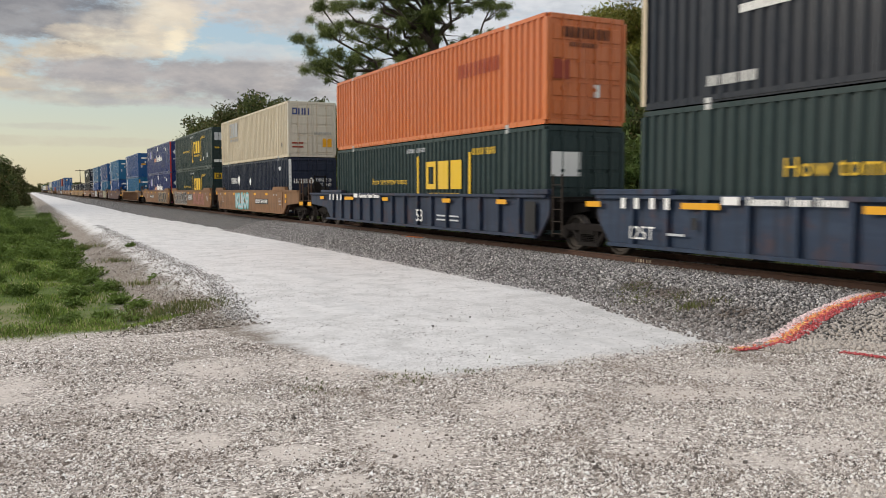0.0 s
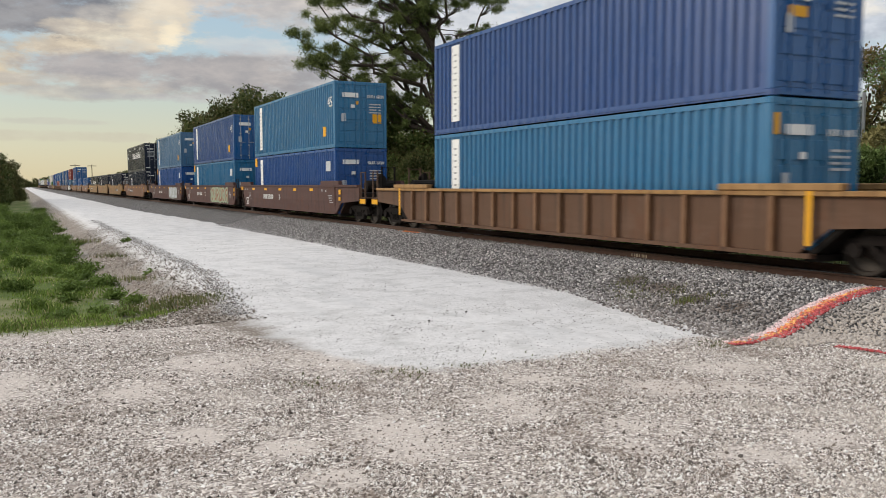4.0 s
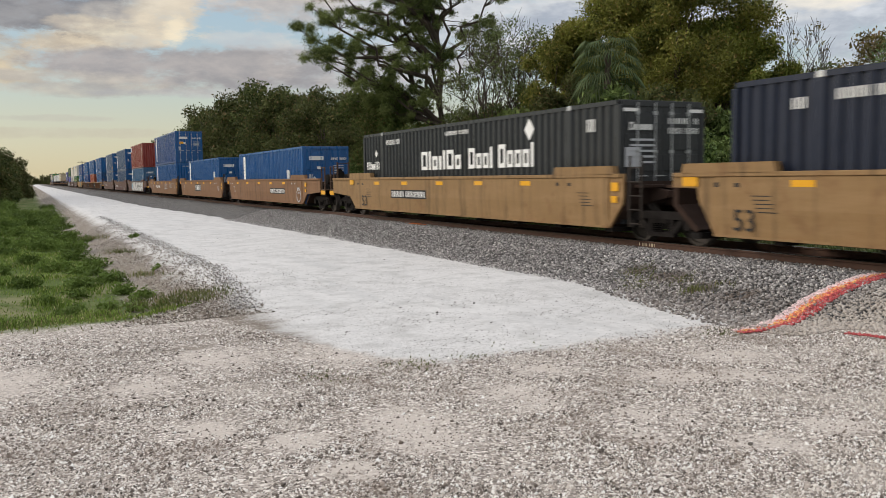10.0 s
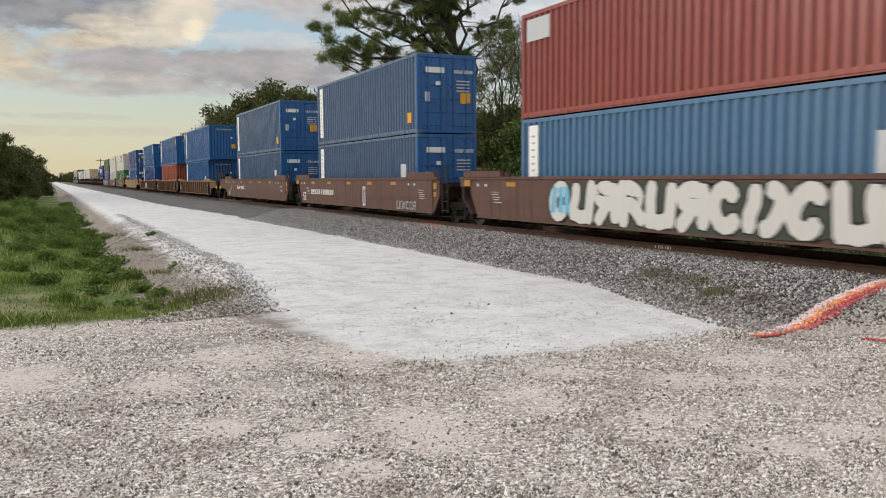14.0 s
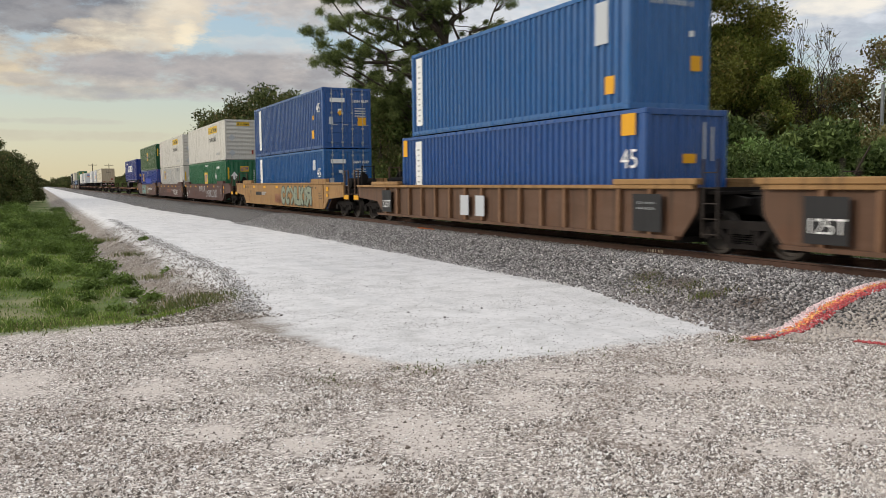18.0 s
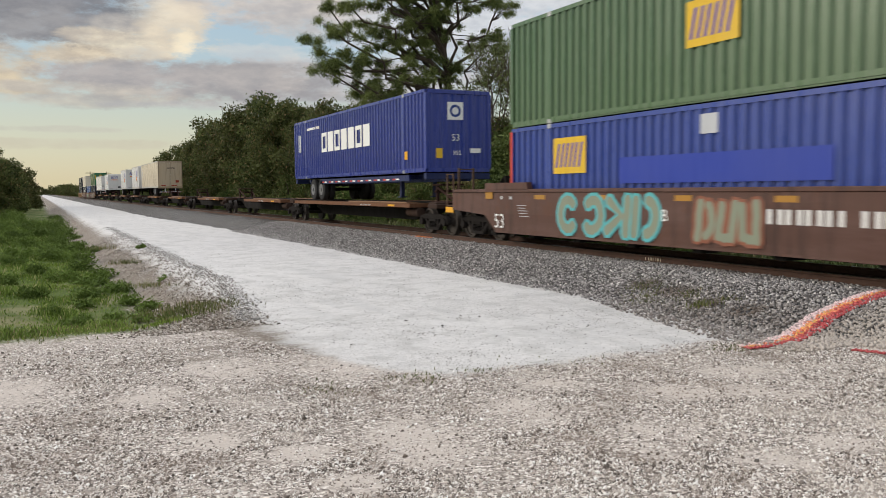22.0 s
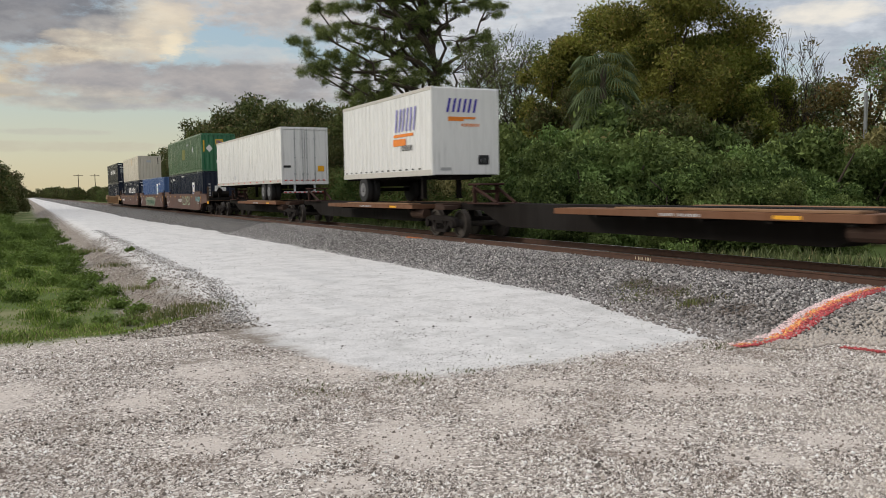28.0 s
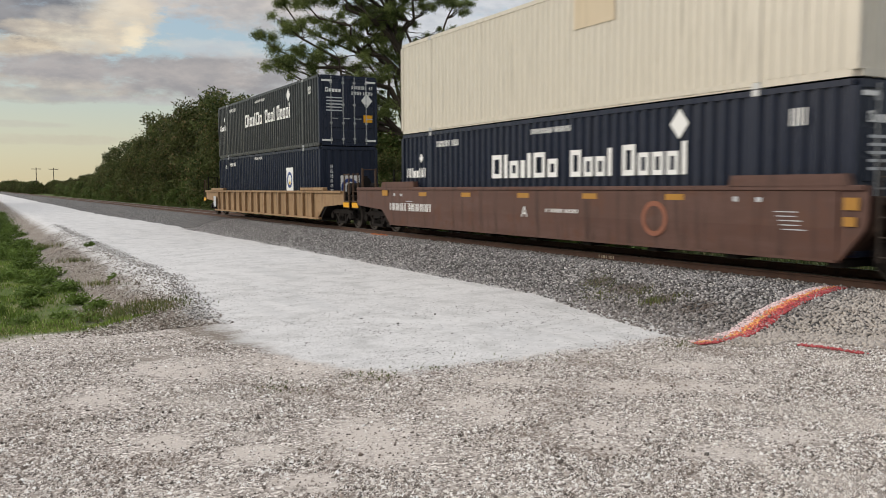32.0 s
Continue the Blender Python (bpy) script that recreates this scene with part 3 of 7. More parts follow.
def truck(parent, y):
    def bolster(bm):
        box(bm, -1.05, 1.05, -0.22, 0.22, 0.46, 0.66, 0.03)
        tube(bm, (0, 0, 0.6), (0, 0, 0.86), 0.2, n=14)
        for k in (-0.55, 0.55):
            box(bm, -0.9, 0.9, k - 0.05, k + 0.05, 0.36, 0.46)
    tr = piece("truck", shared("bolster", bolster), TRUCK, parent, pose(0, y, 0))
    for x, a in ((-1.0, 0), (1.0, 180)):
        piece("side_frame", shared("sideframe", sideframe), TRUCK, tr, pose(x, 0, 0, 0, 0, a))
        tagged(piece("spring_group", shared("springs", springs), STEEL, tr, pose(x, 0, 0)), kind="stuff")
    for k in (-0.89, 0.89):
        ws = piece("wheelset", shared("wheelset", wheelset), TREAD, tr, pose(0, k, 0.457))
        WHEELS.append((ws, k))
    return tr


def ladder(bm, h0, h1):
    for y in (-0.2, 0.2):
        box(bm, -0.02, 0.02, y - 0.018, y + 0.018, h0, h1)
    z = h0 + 0.08
    while z < h1:
        tube(bm, (-0.01, -0.2, z), (-0.01, 0.2, z), 0.014, n=6)
        z += 0.31


# ---- well cars ----
HALF = 8.95


def well_car(centre, colour, label, ribbed=False, ends=(False, False), marks=(), trucks=(True, False), yellow=True, reflect=True):
    """One unit of a well car. ends: whether the near and the far end carry a coupler (else they share a truck with the next unit)."""
    ob = thing("well_car", pose(TRACK, centre, RAIL), label, "rail car", "well cars of the train")
    m = carcoat(colour)
    top = 1.42 if ribbed else 1.54

    def outline(near, far):
        a, b = -HALF, HALF
        pts = []
        if far:
            pts += [(b - 0.9, 0.30), (b - 0.2, 0.80), (b + 1.9, 0.92), (b + 1.9, top)]
        else:
            pts += [(b - 0.5, 0.30), (b - 0.05, 0.85), (b, 1.0), (b, top)] if ribbed else [(b - 1.2, 0.30), (b - 0.80, 0.92), (b - 0.74, 1.02), (b - 0.70, 1.24), (b, 1.26), (b, top)]
        if near:
            pts += [(a - 1.9, top), (a - 1.9, 0.92), (a + 0.2, 0.80), (a + 0.9, 0.30)]
        else:
            pts += [(a, top), (a, 1.0), (a + 0.05, 0.85), (a + 0.5, 0.30)]
        return pts

    def wall(bm):
        pts = outline(*ends)
        if ribbed:
            prism(bm, pts, -1.42, -1.38)
            box(bm, -1.53, -1.38, -HALF + 0.5, HALF - 0.5, 0.28, 0.36)
        else:
            # upper plate upright, lower plate leaning in a little below a crease
            lo = [(y, z) for y, z in pts]
            prism(bm, lo, -1.47, -1.40)
            a, b = -HALF + (0.9 if ends[0] else 0.5), HALF - (0.9 if ends[1] else 1.2)
            prism(bm, [(-1.502, top - 0.08), (-1.502, 0.86), (-1.47, 0.34), (-1.46, 0.34), (-1.46, top - 0.08)], a, b, "y")
            prism(bm, [(-1.52, 0.36), (-1.52, 0.31), (-1.30, 0.29), (-1.30, 0.33)], a, b, "y")
    key = "well_%s_%s_%s" % (ribbed, *ends)
    me = shared(key, wall)
    piece("side_wall", me, m, ob)

    def wall2(bm):
        wall(bm)
        bmesh.ops.scale(bm, vec=(-1, 1, 1), verts=bm.verts)
        bmesh.ops.reverse_faces(bm, faces=bm.faces)
    piece("side_wall", shared(key + "r", wall2), m, ob)

    if ribbed:
        def rib(bm):
            prism(bm, [(-0.05, 0.36), (0.05, 0.36), (0.05, top - 0.075), (-0.05, top - 0.075)], -1.53, -1.421)
        for i in range(15):
            y = -HALF + 1.35 + i * (2 * HALF - 2.7) / 14
            for a in (0, 180):
                # light and shade put into the tan colours: worn ribs paler, recessed wall darker
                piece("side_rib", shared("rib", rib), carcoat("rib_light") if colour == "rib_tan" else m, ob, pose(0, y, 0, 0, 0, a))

    def chord(bm):
        for sg in (-1, 1):
            x0, x1 = sorted((sg * 1.53, sg * 1.36))
            box(bm, x0, x1, -HALF + 0.05 - (1.85 if ends[0] else 0), HALF - 0.05 + (1.85 if ends[1] else 0), top - 0.07, top + 0.02, 0.012)
            if not ribbed:
                for a, b in ((-HALF + 0.3, -HALF + 2.7), (HALF - 2.7, HALF - 0.3)):
                    prism(bm, [(a, top), (a + 0.06, top + 0.2), (b - 0.06, top + 0.2), (b, top)], x0, x1)
            else:
                for a, b in ((-HALF - 0.1, -HALF + 2.6), (HALF - 2.6, HALF + 0.1)):
                    box(bm, x0 + (-0.03 if sg < 0 else 0), x1 + (0.03 if sg > 0 else 0), a, b, top + 0.02, top + 0.15, 0.02)
    # on ribbed tan cars the lit top edge is put into the chord's colour
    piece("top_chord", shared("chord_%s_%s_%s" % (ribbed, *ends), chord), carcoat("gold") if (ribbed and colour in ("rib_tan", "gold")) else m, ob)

    def floor(bm):
        for y in np.linspace(-HALF + 0.6, HALF - 0.6, 9):
            box(bm, -1.40, 1.40, y - 0.14, y + 0.14, 0.22, 0.34)
        for x in (-0.55, 0.55):
            box(bm, x - 0.09, x + 0.09, -HALF + 0.4, HALF - 0.4, 0.21, 0.33)
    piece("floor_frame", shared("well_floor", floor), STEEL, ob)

    def bulk(bm):
        # end deck over the truck: sloping bulkhead, platform and draft sill
        prism(bm, [(HALF - 0.55, 0.34), (HALF + 0.1, 0.86), (HALF + 0.1, 1.38), (HALF - 0.05, 1.38), (HALF - 0.05, 0.9), (HALF - 0.65, 0.4)], -1.36, 1.36)
        box(bm, -0.32, 0.32, HALF - 0.1, HALF + 0.85, 0.80, 1.18, 0.02)
        box(bm, -1.25, 1.25, HALF, HALF + 0.42, 1.24, 1.30)
        for x in (-0.7, 0.7):
            prism(bm, [(HALF, 0.9), (HALF + 0.7, 1.02), (HALF + 0.7, 1.16), (HALF, 1.28)], x - 0.06, x + 0.06)
    me = shared("bulk", bulk)
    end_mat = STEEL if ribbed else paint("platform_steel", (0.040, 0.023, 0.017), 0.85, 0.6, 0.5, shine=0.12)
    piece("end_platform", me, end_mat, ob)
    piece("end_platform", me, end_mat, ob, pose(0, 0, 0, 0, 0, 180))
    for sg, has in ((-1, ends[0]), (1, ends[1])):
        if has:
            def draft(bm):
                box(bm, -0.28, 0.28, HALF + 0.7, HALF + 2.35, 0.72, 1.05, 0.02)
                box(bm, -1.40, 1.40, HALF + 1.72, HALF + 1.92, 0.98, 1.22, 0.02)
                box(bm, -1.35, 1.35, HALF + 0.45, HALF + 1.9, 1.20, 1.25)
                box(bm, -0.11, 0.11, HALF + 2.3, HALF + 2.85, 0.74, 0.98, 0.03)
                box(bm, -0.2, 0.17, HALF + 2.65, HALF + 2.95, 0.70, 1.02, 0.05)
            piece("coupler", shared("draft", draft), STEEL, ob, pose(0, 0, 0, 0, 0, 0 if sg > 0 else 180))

            lad = paint("ladder_brown", (0.085, 0.050, 0.032), 0.75, 0.6, 0.5)

            def posts(bm):
                for x in (-1.30, -0.78):
                    box(bm, x - 0.03, x + 0.03, HALF + 1.74, HALF + 1.8, 1.2, 2.25)
                tube(bm, (-1.30, HALF + 1.77, 2.2), (-0.78, HALF + 1.77, 2.2), 0.018, n=6)
            piece("handrail", shared("endposts", posts), STEEL if ribbed else lad, ob, pose(0, 0, 0, 0, 0, 0 if sg > 0 else 180))


            def side_ladder(bm):
                for y in (HALF + 1.96, HALF + 2.40):
                    box(bm, -1.43, -1.38, y - 0.025, y + 0.025, 0.78, 2.08)
                for z in (0.80, 1.4):
                    tube(bm, (-1.405, HALF + 1.96, z), (-1.405, HALF + 2.40, z), 0.014, n=6)
                box(bm, -1.43, 0.3, HALF + 1.93, HALF + 2.43, 1.02, 1.06)
                tube(bm, (-1.405, HALF + 1.96, 2.05), (-1.405, HALF + 2.40, 2.05), 0.016, n=6)
            for turn in ((0,) if sg > 0 else (180,)):
                flip = pose(0, 0, 0, 0, 0, turn)
                piece("end_ladder", shared("end_ladder", side_ladder), lad, ob, flip)

            def side_ladder_right(bm):
                side_ladder(bm)
                bmesh.ops.scale(bm, vec=(-1, 1, 1), verts=bm.verts)
                bmesh.ops.reverse_faces(bm, faces=bm.faces)
            piece("end_ladder", shared("end_ladder_right", side_ladder_right), lad, ob, flip)

            def plate_(bm):
                box(bm, -1.445, -1.432, HALF + 1.90, HALF + 2.46, 0.82, 1.0)
                if sg < 0:
                    bmesh.ops.scale(bm, vec=(1, -1, 1), verts=bm.verts)
                    bmesh.ops.reverse_faces(bm, faces=bm.faces)
            piece("reflector_plate", shared("reflector_%d" % sg, plate_), ink("amber"), ob, label="amber reflector plate")

            def brake(bm):
                tube(bm, (0.5, HALF + 1.9, 1.75), (0.5, HALF + 1.95, 1.75), 0.2, n=18)
                box(bm, 0.42, 0.58, HALF + 1.74, HALF + 1.9, 1.2, 2.0)
                tube(bm, (-0.3, HALF + 1.2, 1.5), (0.9, HALF + 1.2, 1.5), 0.24, n=12)
            piece("brake_gear", shared("brake", brake), STEEL, ob, pose(0, 0, 0, 0, 0, 0 if sg > 0 else 180))
        else:
            piece("ladder", shared("ladder", lambda bm: ladder(bm, 0.36, 1.95)), paint("ladder_steel", (0.040, 0.032, 0.027), 0.8, 0.5, 0.4, shine=0.12), ob, pose(sg * 1.42 if sg > 0 else -1.42, sg * (HALF + 0.36), 0))
    for sg, has in ((-1, trucks[0]), (1, trucks[1])):
        if has:
            truck(ob, sg * (9.75 if not ends[0 if sg < 0 else 1] else 9.9))
    full = []
    if yellow:
        w = 2 * HALF
        glow = "dull_amber" if colour == "brick" else "amber"
        full += [("r", w - 0.40, 1.16, 0.26, 0.20, glow), ("r", w - 0.40, 0.90, 0.22, 0.15, glow), ("r", 0.32, 1.28, 0.42, 0.22, glow)]
        if reflect:
            full += [("r", u, 1.28, 0.5, 0.12, glow) for u in (3.0, 5.6, 8.4, 11.0, 13.6)]
        # small stencilling near both ends, unreadable
        ink_col = "black" if colour in ("ttx_tan", "gold") else "silver"
        for u in (1.2, w - 2.6):
            full += [("r", u, 1.27, 0.11, 0.09, ink_col), ("r", u + 0.5, 1.27, 0.13, 0.08, ink_col)]
            full += [("r", u + 0.9 + 0.04 * i, 1.10 - 0.075 * i, 0.46 - 0.07 * (i % 2), 0.018, ink_col) for i in range(5)]
    mark(ob, list(full) + list(marks), lambda u, v, d: (-1.502 - d - (0.03 if ribbed else 0), HALF - u, v))
    return ob


# ---- spine cars ----


def spine_car(a, b, label, runway, hitch, last=False, colour=None):
    """One unit of an articulated spine car between the trucks at a and b. runway: its stretch from the near truck; hitch: where the stand is bolted."""
    ob = thing("spine_car", pose(TRACK, a, RAIL), label, "rail car", "spine cars of the train")
    ln = b - a

    def sill(bm):
        prism(bm, [(0.2, 0.92), (1.6, 0.92), (3.0, 0.42), (ln - 3.0, 0.42), (ln - 1.6, 0.90), (ln - 0.2, 0.90), (ln - 0.2, 1.12), (0.2, 1.12)], -0.42, 0.42)
    part("centre_sill", *mesh_of(sill), STEEL, ob)

    def cross(bm):
        prism(bm, [(0, 0.86), (0.12, 0.86), (0.12, 1.04), (0, 1.04)], -1.36, 1.36)
    for y in np.arange(runway[0] + 0.4, runway[1], 1.7):
        piece("cross_bearer", shared("cross_bearer", cross), STEEL, ob, pose(0, y, 0))

    def side(x0, x1):
        def f(bm):
            box(bm, x0, x1, runway[0], runway[1], 0.92, 1.07, 0.01)
        return f
    part("runway", *mesh_of(side(-1.42, -0.5)), RUSTY, ob, "rusty steel wheel runway")
    part("runway", *mesh_of(side(0.5, 1.42)), RUSTY, ob, "rusty steel wheel runway")

    def plank(bm):
        box(bm, -0.225, 0.225, runway[0] + 0.3, min(runway[1] - 0.3, runway[0] + 6.5), 1.074, 1.12, 0.008)
    for x in (-1.175, 1.175):
        part("deck_plate", *mesh_of(plank), WOODY, ob, "rust-brown worn deck plate").matrix_basis = pose(x, 0, 0)

    def stand(bm):
        y = hitch
        for x in (-0.42, 0.42):
            box(bm, x - 0.05, x + 0.05, y - 0.05, y + 0.05, 1.1, 1.72)
            tube(bm, (x, y + 0.05, 1.66), (x * 0.8, y - 1.25, 1.14), 0.05, n=6)
        box(bm, -0.48, 0.48, y - 0.4, y + 0.36, 1.70, 1.77, 0.02)
        box(bm, -0.5, 0.5, y - 0.06, y + 0.06, 1.45, 1.55)
        box(bm, -0.6, 0.6, y - 1.8, y + 0.2, 1.10, 1.14)
    part("hitch", *mesh_of(stand), paint("hitch_steel", (0.042, 0.020, 0.016), 0.85, 0.5, 0.4, shine=0.12), ob, "trailer hitch stand")

    def ends(bm):
        box(bm, -1.1, 1.1, -0.25, 0.35, 0.96, 1.12, 0.02)
        box(bm, -1.38, -0.9, -0.9, -0.2, 0.92, 1.06, 0.01)
        tube(bm, (-1.0, 1.2, 0.75), (-1.0, 2.2, 0.75), 0.17, n=12)
    part("end_beam", *mesh_of(ends), paint("beam_steel", (0.045, 0.026, 0.019), 0.85, 0.6, 0.5, shine=0.12), ob)
    truck(ob, 0.0)
    if last:
        truck(ob, ln - 0.1)
    mark(ob, [("r", ln - runway[0] - 2.0, 0.95, 0.6, 0.07, "amber"), ("w", ln - runway[0] - 5.0, 0.95, 1.2, 0.06, "bbb bbbb", "silver")],
         lambda u, v, d: (-1.42 - d, ln - u, v))
    return ob


def mesh_of(build):
    bm = bmesh.new()
    build(bm)
    return (bm,)


# ---- trailers ----


def tyre(bm):
    """A pair of tyres on one hub, turned as one body."""
    prof = [(-0.29, 0.28), (-0.29, 0.43), (-0.27, 0.49), (-0.22, 0.50), (-0.10, 0.50), (-0.05, 0.48), (-0.03, 0.40), (0.03, 0.40), (0.05, 0.48), (0.10, 0.50), (0.22, 0.50), (0.27, 0.49), (0.29, 0.43), (0.29, 0.28)]
    n, prev = 22, None
    for x, q in prof:
        ring = [bm.verts.new((x, q * math.cos(k * math.tau / n), q * math.sin(k * math.tau / n))) for k in range(n)]
        if prev:
            for k in range(n):
                bm.faces.new((prev[k], prev[(k + 1) % n], ring[(k + 1) % n], ring[k]))
        else:
            bm.faces.new(ring[::-1])
        prev = ring
    bm.faces.new(prev)
    bmesh.ops.recalc_face_normals(bm, faces=bm.faces)


def rim(bm):
    tube(bm, (-0.300, 0, 0), (-0.20, 0, 0), 0.27, n=16)
    tube(bm, (-0.330, 0, 0), (-0.29, 0, 0), 0.09, n=10)


def axle_pair(parent, y, z=1.62):
    """Twin axles under a trailer; z is their height over the rail."""
    for k in (y, y + 1.25):
        for x, a in ((-1.0, 0), (1.0, 180)):
            w = piece("wheel", shared("tyre", tyre), RUBBER, parent, pose(x, k, z, 0, 0, a))
            piece("rim", shared("rim", rim), RIM, w)

    def bogie(bm):
        for k in (y, y + 1.25):
            tube(bm, (-0.9, k, z), (0.9, k, z), 0.07, n=8)
        for x in (-0.5, 0.5):
            box(bm, x - 0.06, x + 0.06, y - 0.7, y + 2.0, z + 0.16, z + 0.42)
    part("bogie", *mesh_of(bogie), STEEL, parent)


def trailer(name, s, length, colour, label, front=False, ribs=False, side=(), face=(), wheels=None, single=False):
    """A box trailer; z counts from the rail. front: its nose is at the near end."""
    ob = thing(name, pose(TRACK, s, RAIL), label, "trailer", "trailers on the spine cars")
    w, z0, z1 = 1.295, 2.12, 5.02
    m = coat(colour)

    def sidewall(bm):
        if ribs:
            wave(bm, -1, 0.12, length - 0.12, z0 + 0.1, z1 - 0.1, -w + 0.012, 0.41, 0.012, 0.46)
        else:
            box(bm, -w + 0.01, -w + 0.03, 0.12, length - 0.12, z0 + 0.1, z1 - 0.1)
            for i in range(1, int(length / 1.22)):
                box(bm, -w + 0.004, -w + 0.012, i * 1.22 - 0.02, i * 1.22 + 0.02, z0 + 0.1, z1 - 0.1)
    me = shared("tside%s%.1f" % (ribs, length), sidewall)
    piece("side_panel", me, m, ob)
    piece("side_panel", me, m, ob, pose(0, length, 0, 0, 0, 180))

    for sg in (-1, 1):
        x0, x1 = sorted((sg * w, sg * (w - 0.06)))
        for n, a, b in (("bottom_rail", z0 - 0.06, z0 + 0.14), ("top_rail", z1 - 0.12, z1)):
            part(n, *mesh_of(lambda bm: box(bm, x0, x1, 0.02, length - 0.02, a, b, 0.012)), paint("trailer_rail", (0.5, 0.48, 0.44), 0.5, 0.5, 0.3), ob)

    def body(bm):
        box(bm, -w + 0.04, w - 0.04, 0.1, length - 0.03, z1 - 0.05, z1 - 0.006)
    part("roof", *mesh_of(body), coat("snow"), ob)

    def under(bm):
        box(bm, -w + 0.05, w - 0.05, 0.1, length - 0.05, z0 - 0.02, z0 + 0.06)
    part("floor", *mesh_of(under), STEEL, ob)

    def beam(bm):
        box(bm, -w + 0.08, w - 0.08, 0, 0.06, z0 - 0.13, z0 - 0.02)
    for y in np.arange(0.4, length - 0.3, 0.6):
        piece("cross_member", shared("trailer_beam", beam), STEEL, ob, pose(0, y, 0))

    def far(bm):
        box(bm, -w + 0.02, w - 0.02, length - 0.06, length - 0.01, z0, z1 - 0.02)
    part("end_wall", *mesh_of(far), m, ob)

    def leg(bm):
        prism(bm, [(-0.07, z0 - 0.05), (-0.07, 1.31), (-0.14, 1.31), (-0.14, 1.27), (0.14, 1.27), (0.14, 1.31), (0.07, 1.31), (0.07, z0 - 0.05)], -0.08, 0.08)
    for x in (-0.7, 0.7):
        piece("landing_leg", shared("landing_leg", leg), STEEL, ob, pose(x, 1.9 if front else length - 3.0, 0))
    part("kingpin_plate", *mesh_of(lambda bm: box(bm, -0.45, 0.45, 0.3 if front else length - 1.4, 1.3 if front else length - 0.3, z0 - 0.2, z0 - 0.1)), STEEL, ob)
    if front:
        def nose(bm):
            box(bm, -w + 0.04, w - 0.04, 0.0, 0.08, z0 - 0.05, z1 - 0.03, 0.03)
            for sg in (-1, 1):
                tube(bm, (sg * (w - 0.05), 0.06, z0 - 0.05), (sg * (w - 0.05), 0.06, z1 - 0.02), 0.06, n=8)
        part("nose", *mesh_of(nose), m, ob)
        wy = length - 2.2 if single else length - 3.2
    else:
        def frame_(bm):
            for sg in (-1, 1):
                x0, x1 = sorted((sg * w, sg * (w - 0.09)))
                box(bm, x0, x1, -0.02, 0.12, z0 - 0.1, z1, 0.012)
            box(bm, -w, w, -0.02, 0.12, z1 - 0.14, z1, 0.012)
            box(bm, -w, w, -0.02, 0.12, z0 - 0.14, z0 + 0.04, 0.012)
        part("rear_frame", *mesh_of(frame_), m if colour == "snow" else paint("rusty_frame", (0.34, 0.26, 0.18), 0.6, 0.9, 0.8, chalk=0.5), ob)

        def swing(bm):
            for a, b in ((-w + 0.1, -0.01), (0.01, w - 0.1)):
                box(bm, a, b, 0.01, 0.06, z0 + 0.05, z1 - 0.15, 0.008)
        part("rear_door", *mesh_of(swing), m if colour == "snow" else paint("stained_door", (0.50, 0.40, 0.28), 0.6, 0.9, 0.7, chalk=0.5), ob, "" if colour == "snow" else "rust-stained rear door")
        if colour == "snow":
            for x in (-0.55, -0.12, 0.12, 0.55):
                def rod(bm, x=x):
                    tube(bm, (x, -0.02, z0 - 0.02), (x, -0.02, z1 - 0.1), 0.02, n=6)
                    for z in (2.5, 2.55, 3.4, 4.4):
                        box(bm, x - 0.05, x + 0.05, -0.03, 0.02, z - 0.03, z + 0.03)
                part("lock_rod", *mesh_of(rod), GALV, ob)

        def guard(bm):
            box(bm, -1.15, 1.15, 0.1, 0.2, 1.52, 1.62, 0.01)
            for x in (-0.55, 0.55):
                box(bm, x - 0.05, x + 0.05, 0.1, 0.18, 1.6, z0)
        part("bumper_guard", *mesh_of(guard), ink("silver"), ob, "grey rear guard with red and white stripes")
        for i in range(9):
            mark(ob, [("r", 0.15 + i * 0.26, 1.53, 0.13, 0.07, "red")], lambda u, v, d: (-w + u, 0.1 - d, v))
        wy = 2.6
    if single:
        for x, a in ((-1.0, 0), (1.0, 180)):
            wl = piece("wheel", shared("tyre", tyre), RUBBER, ob, pose(x, wy, 1.62, 0, 0, a))
            piece("rim", shared("rim", rim), RIM, wl)
        part("axle", *mesh_of(lambda bm: (tube(bm, (-0.9, wy, 1.62), (0.9, wy, 1.62), 0.07), box(bm, -0.55, 0.55, wy - 0.5, wy + 0.5, 1.75, 2.05))), STEEL, ob)
    else:
        axle_pair(ob, wy)
    mark(ob, side, lambda u, v, d: (-w - d, length - u, z0 + v))
    mark(ob, face, lambda u, v, d: (-w + u, (0.006 if not front else 0.0) - d - 0.008, z0 + v))
    return ob


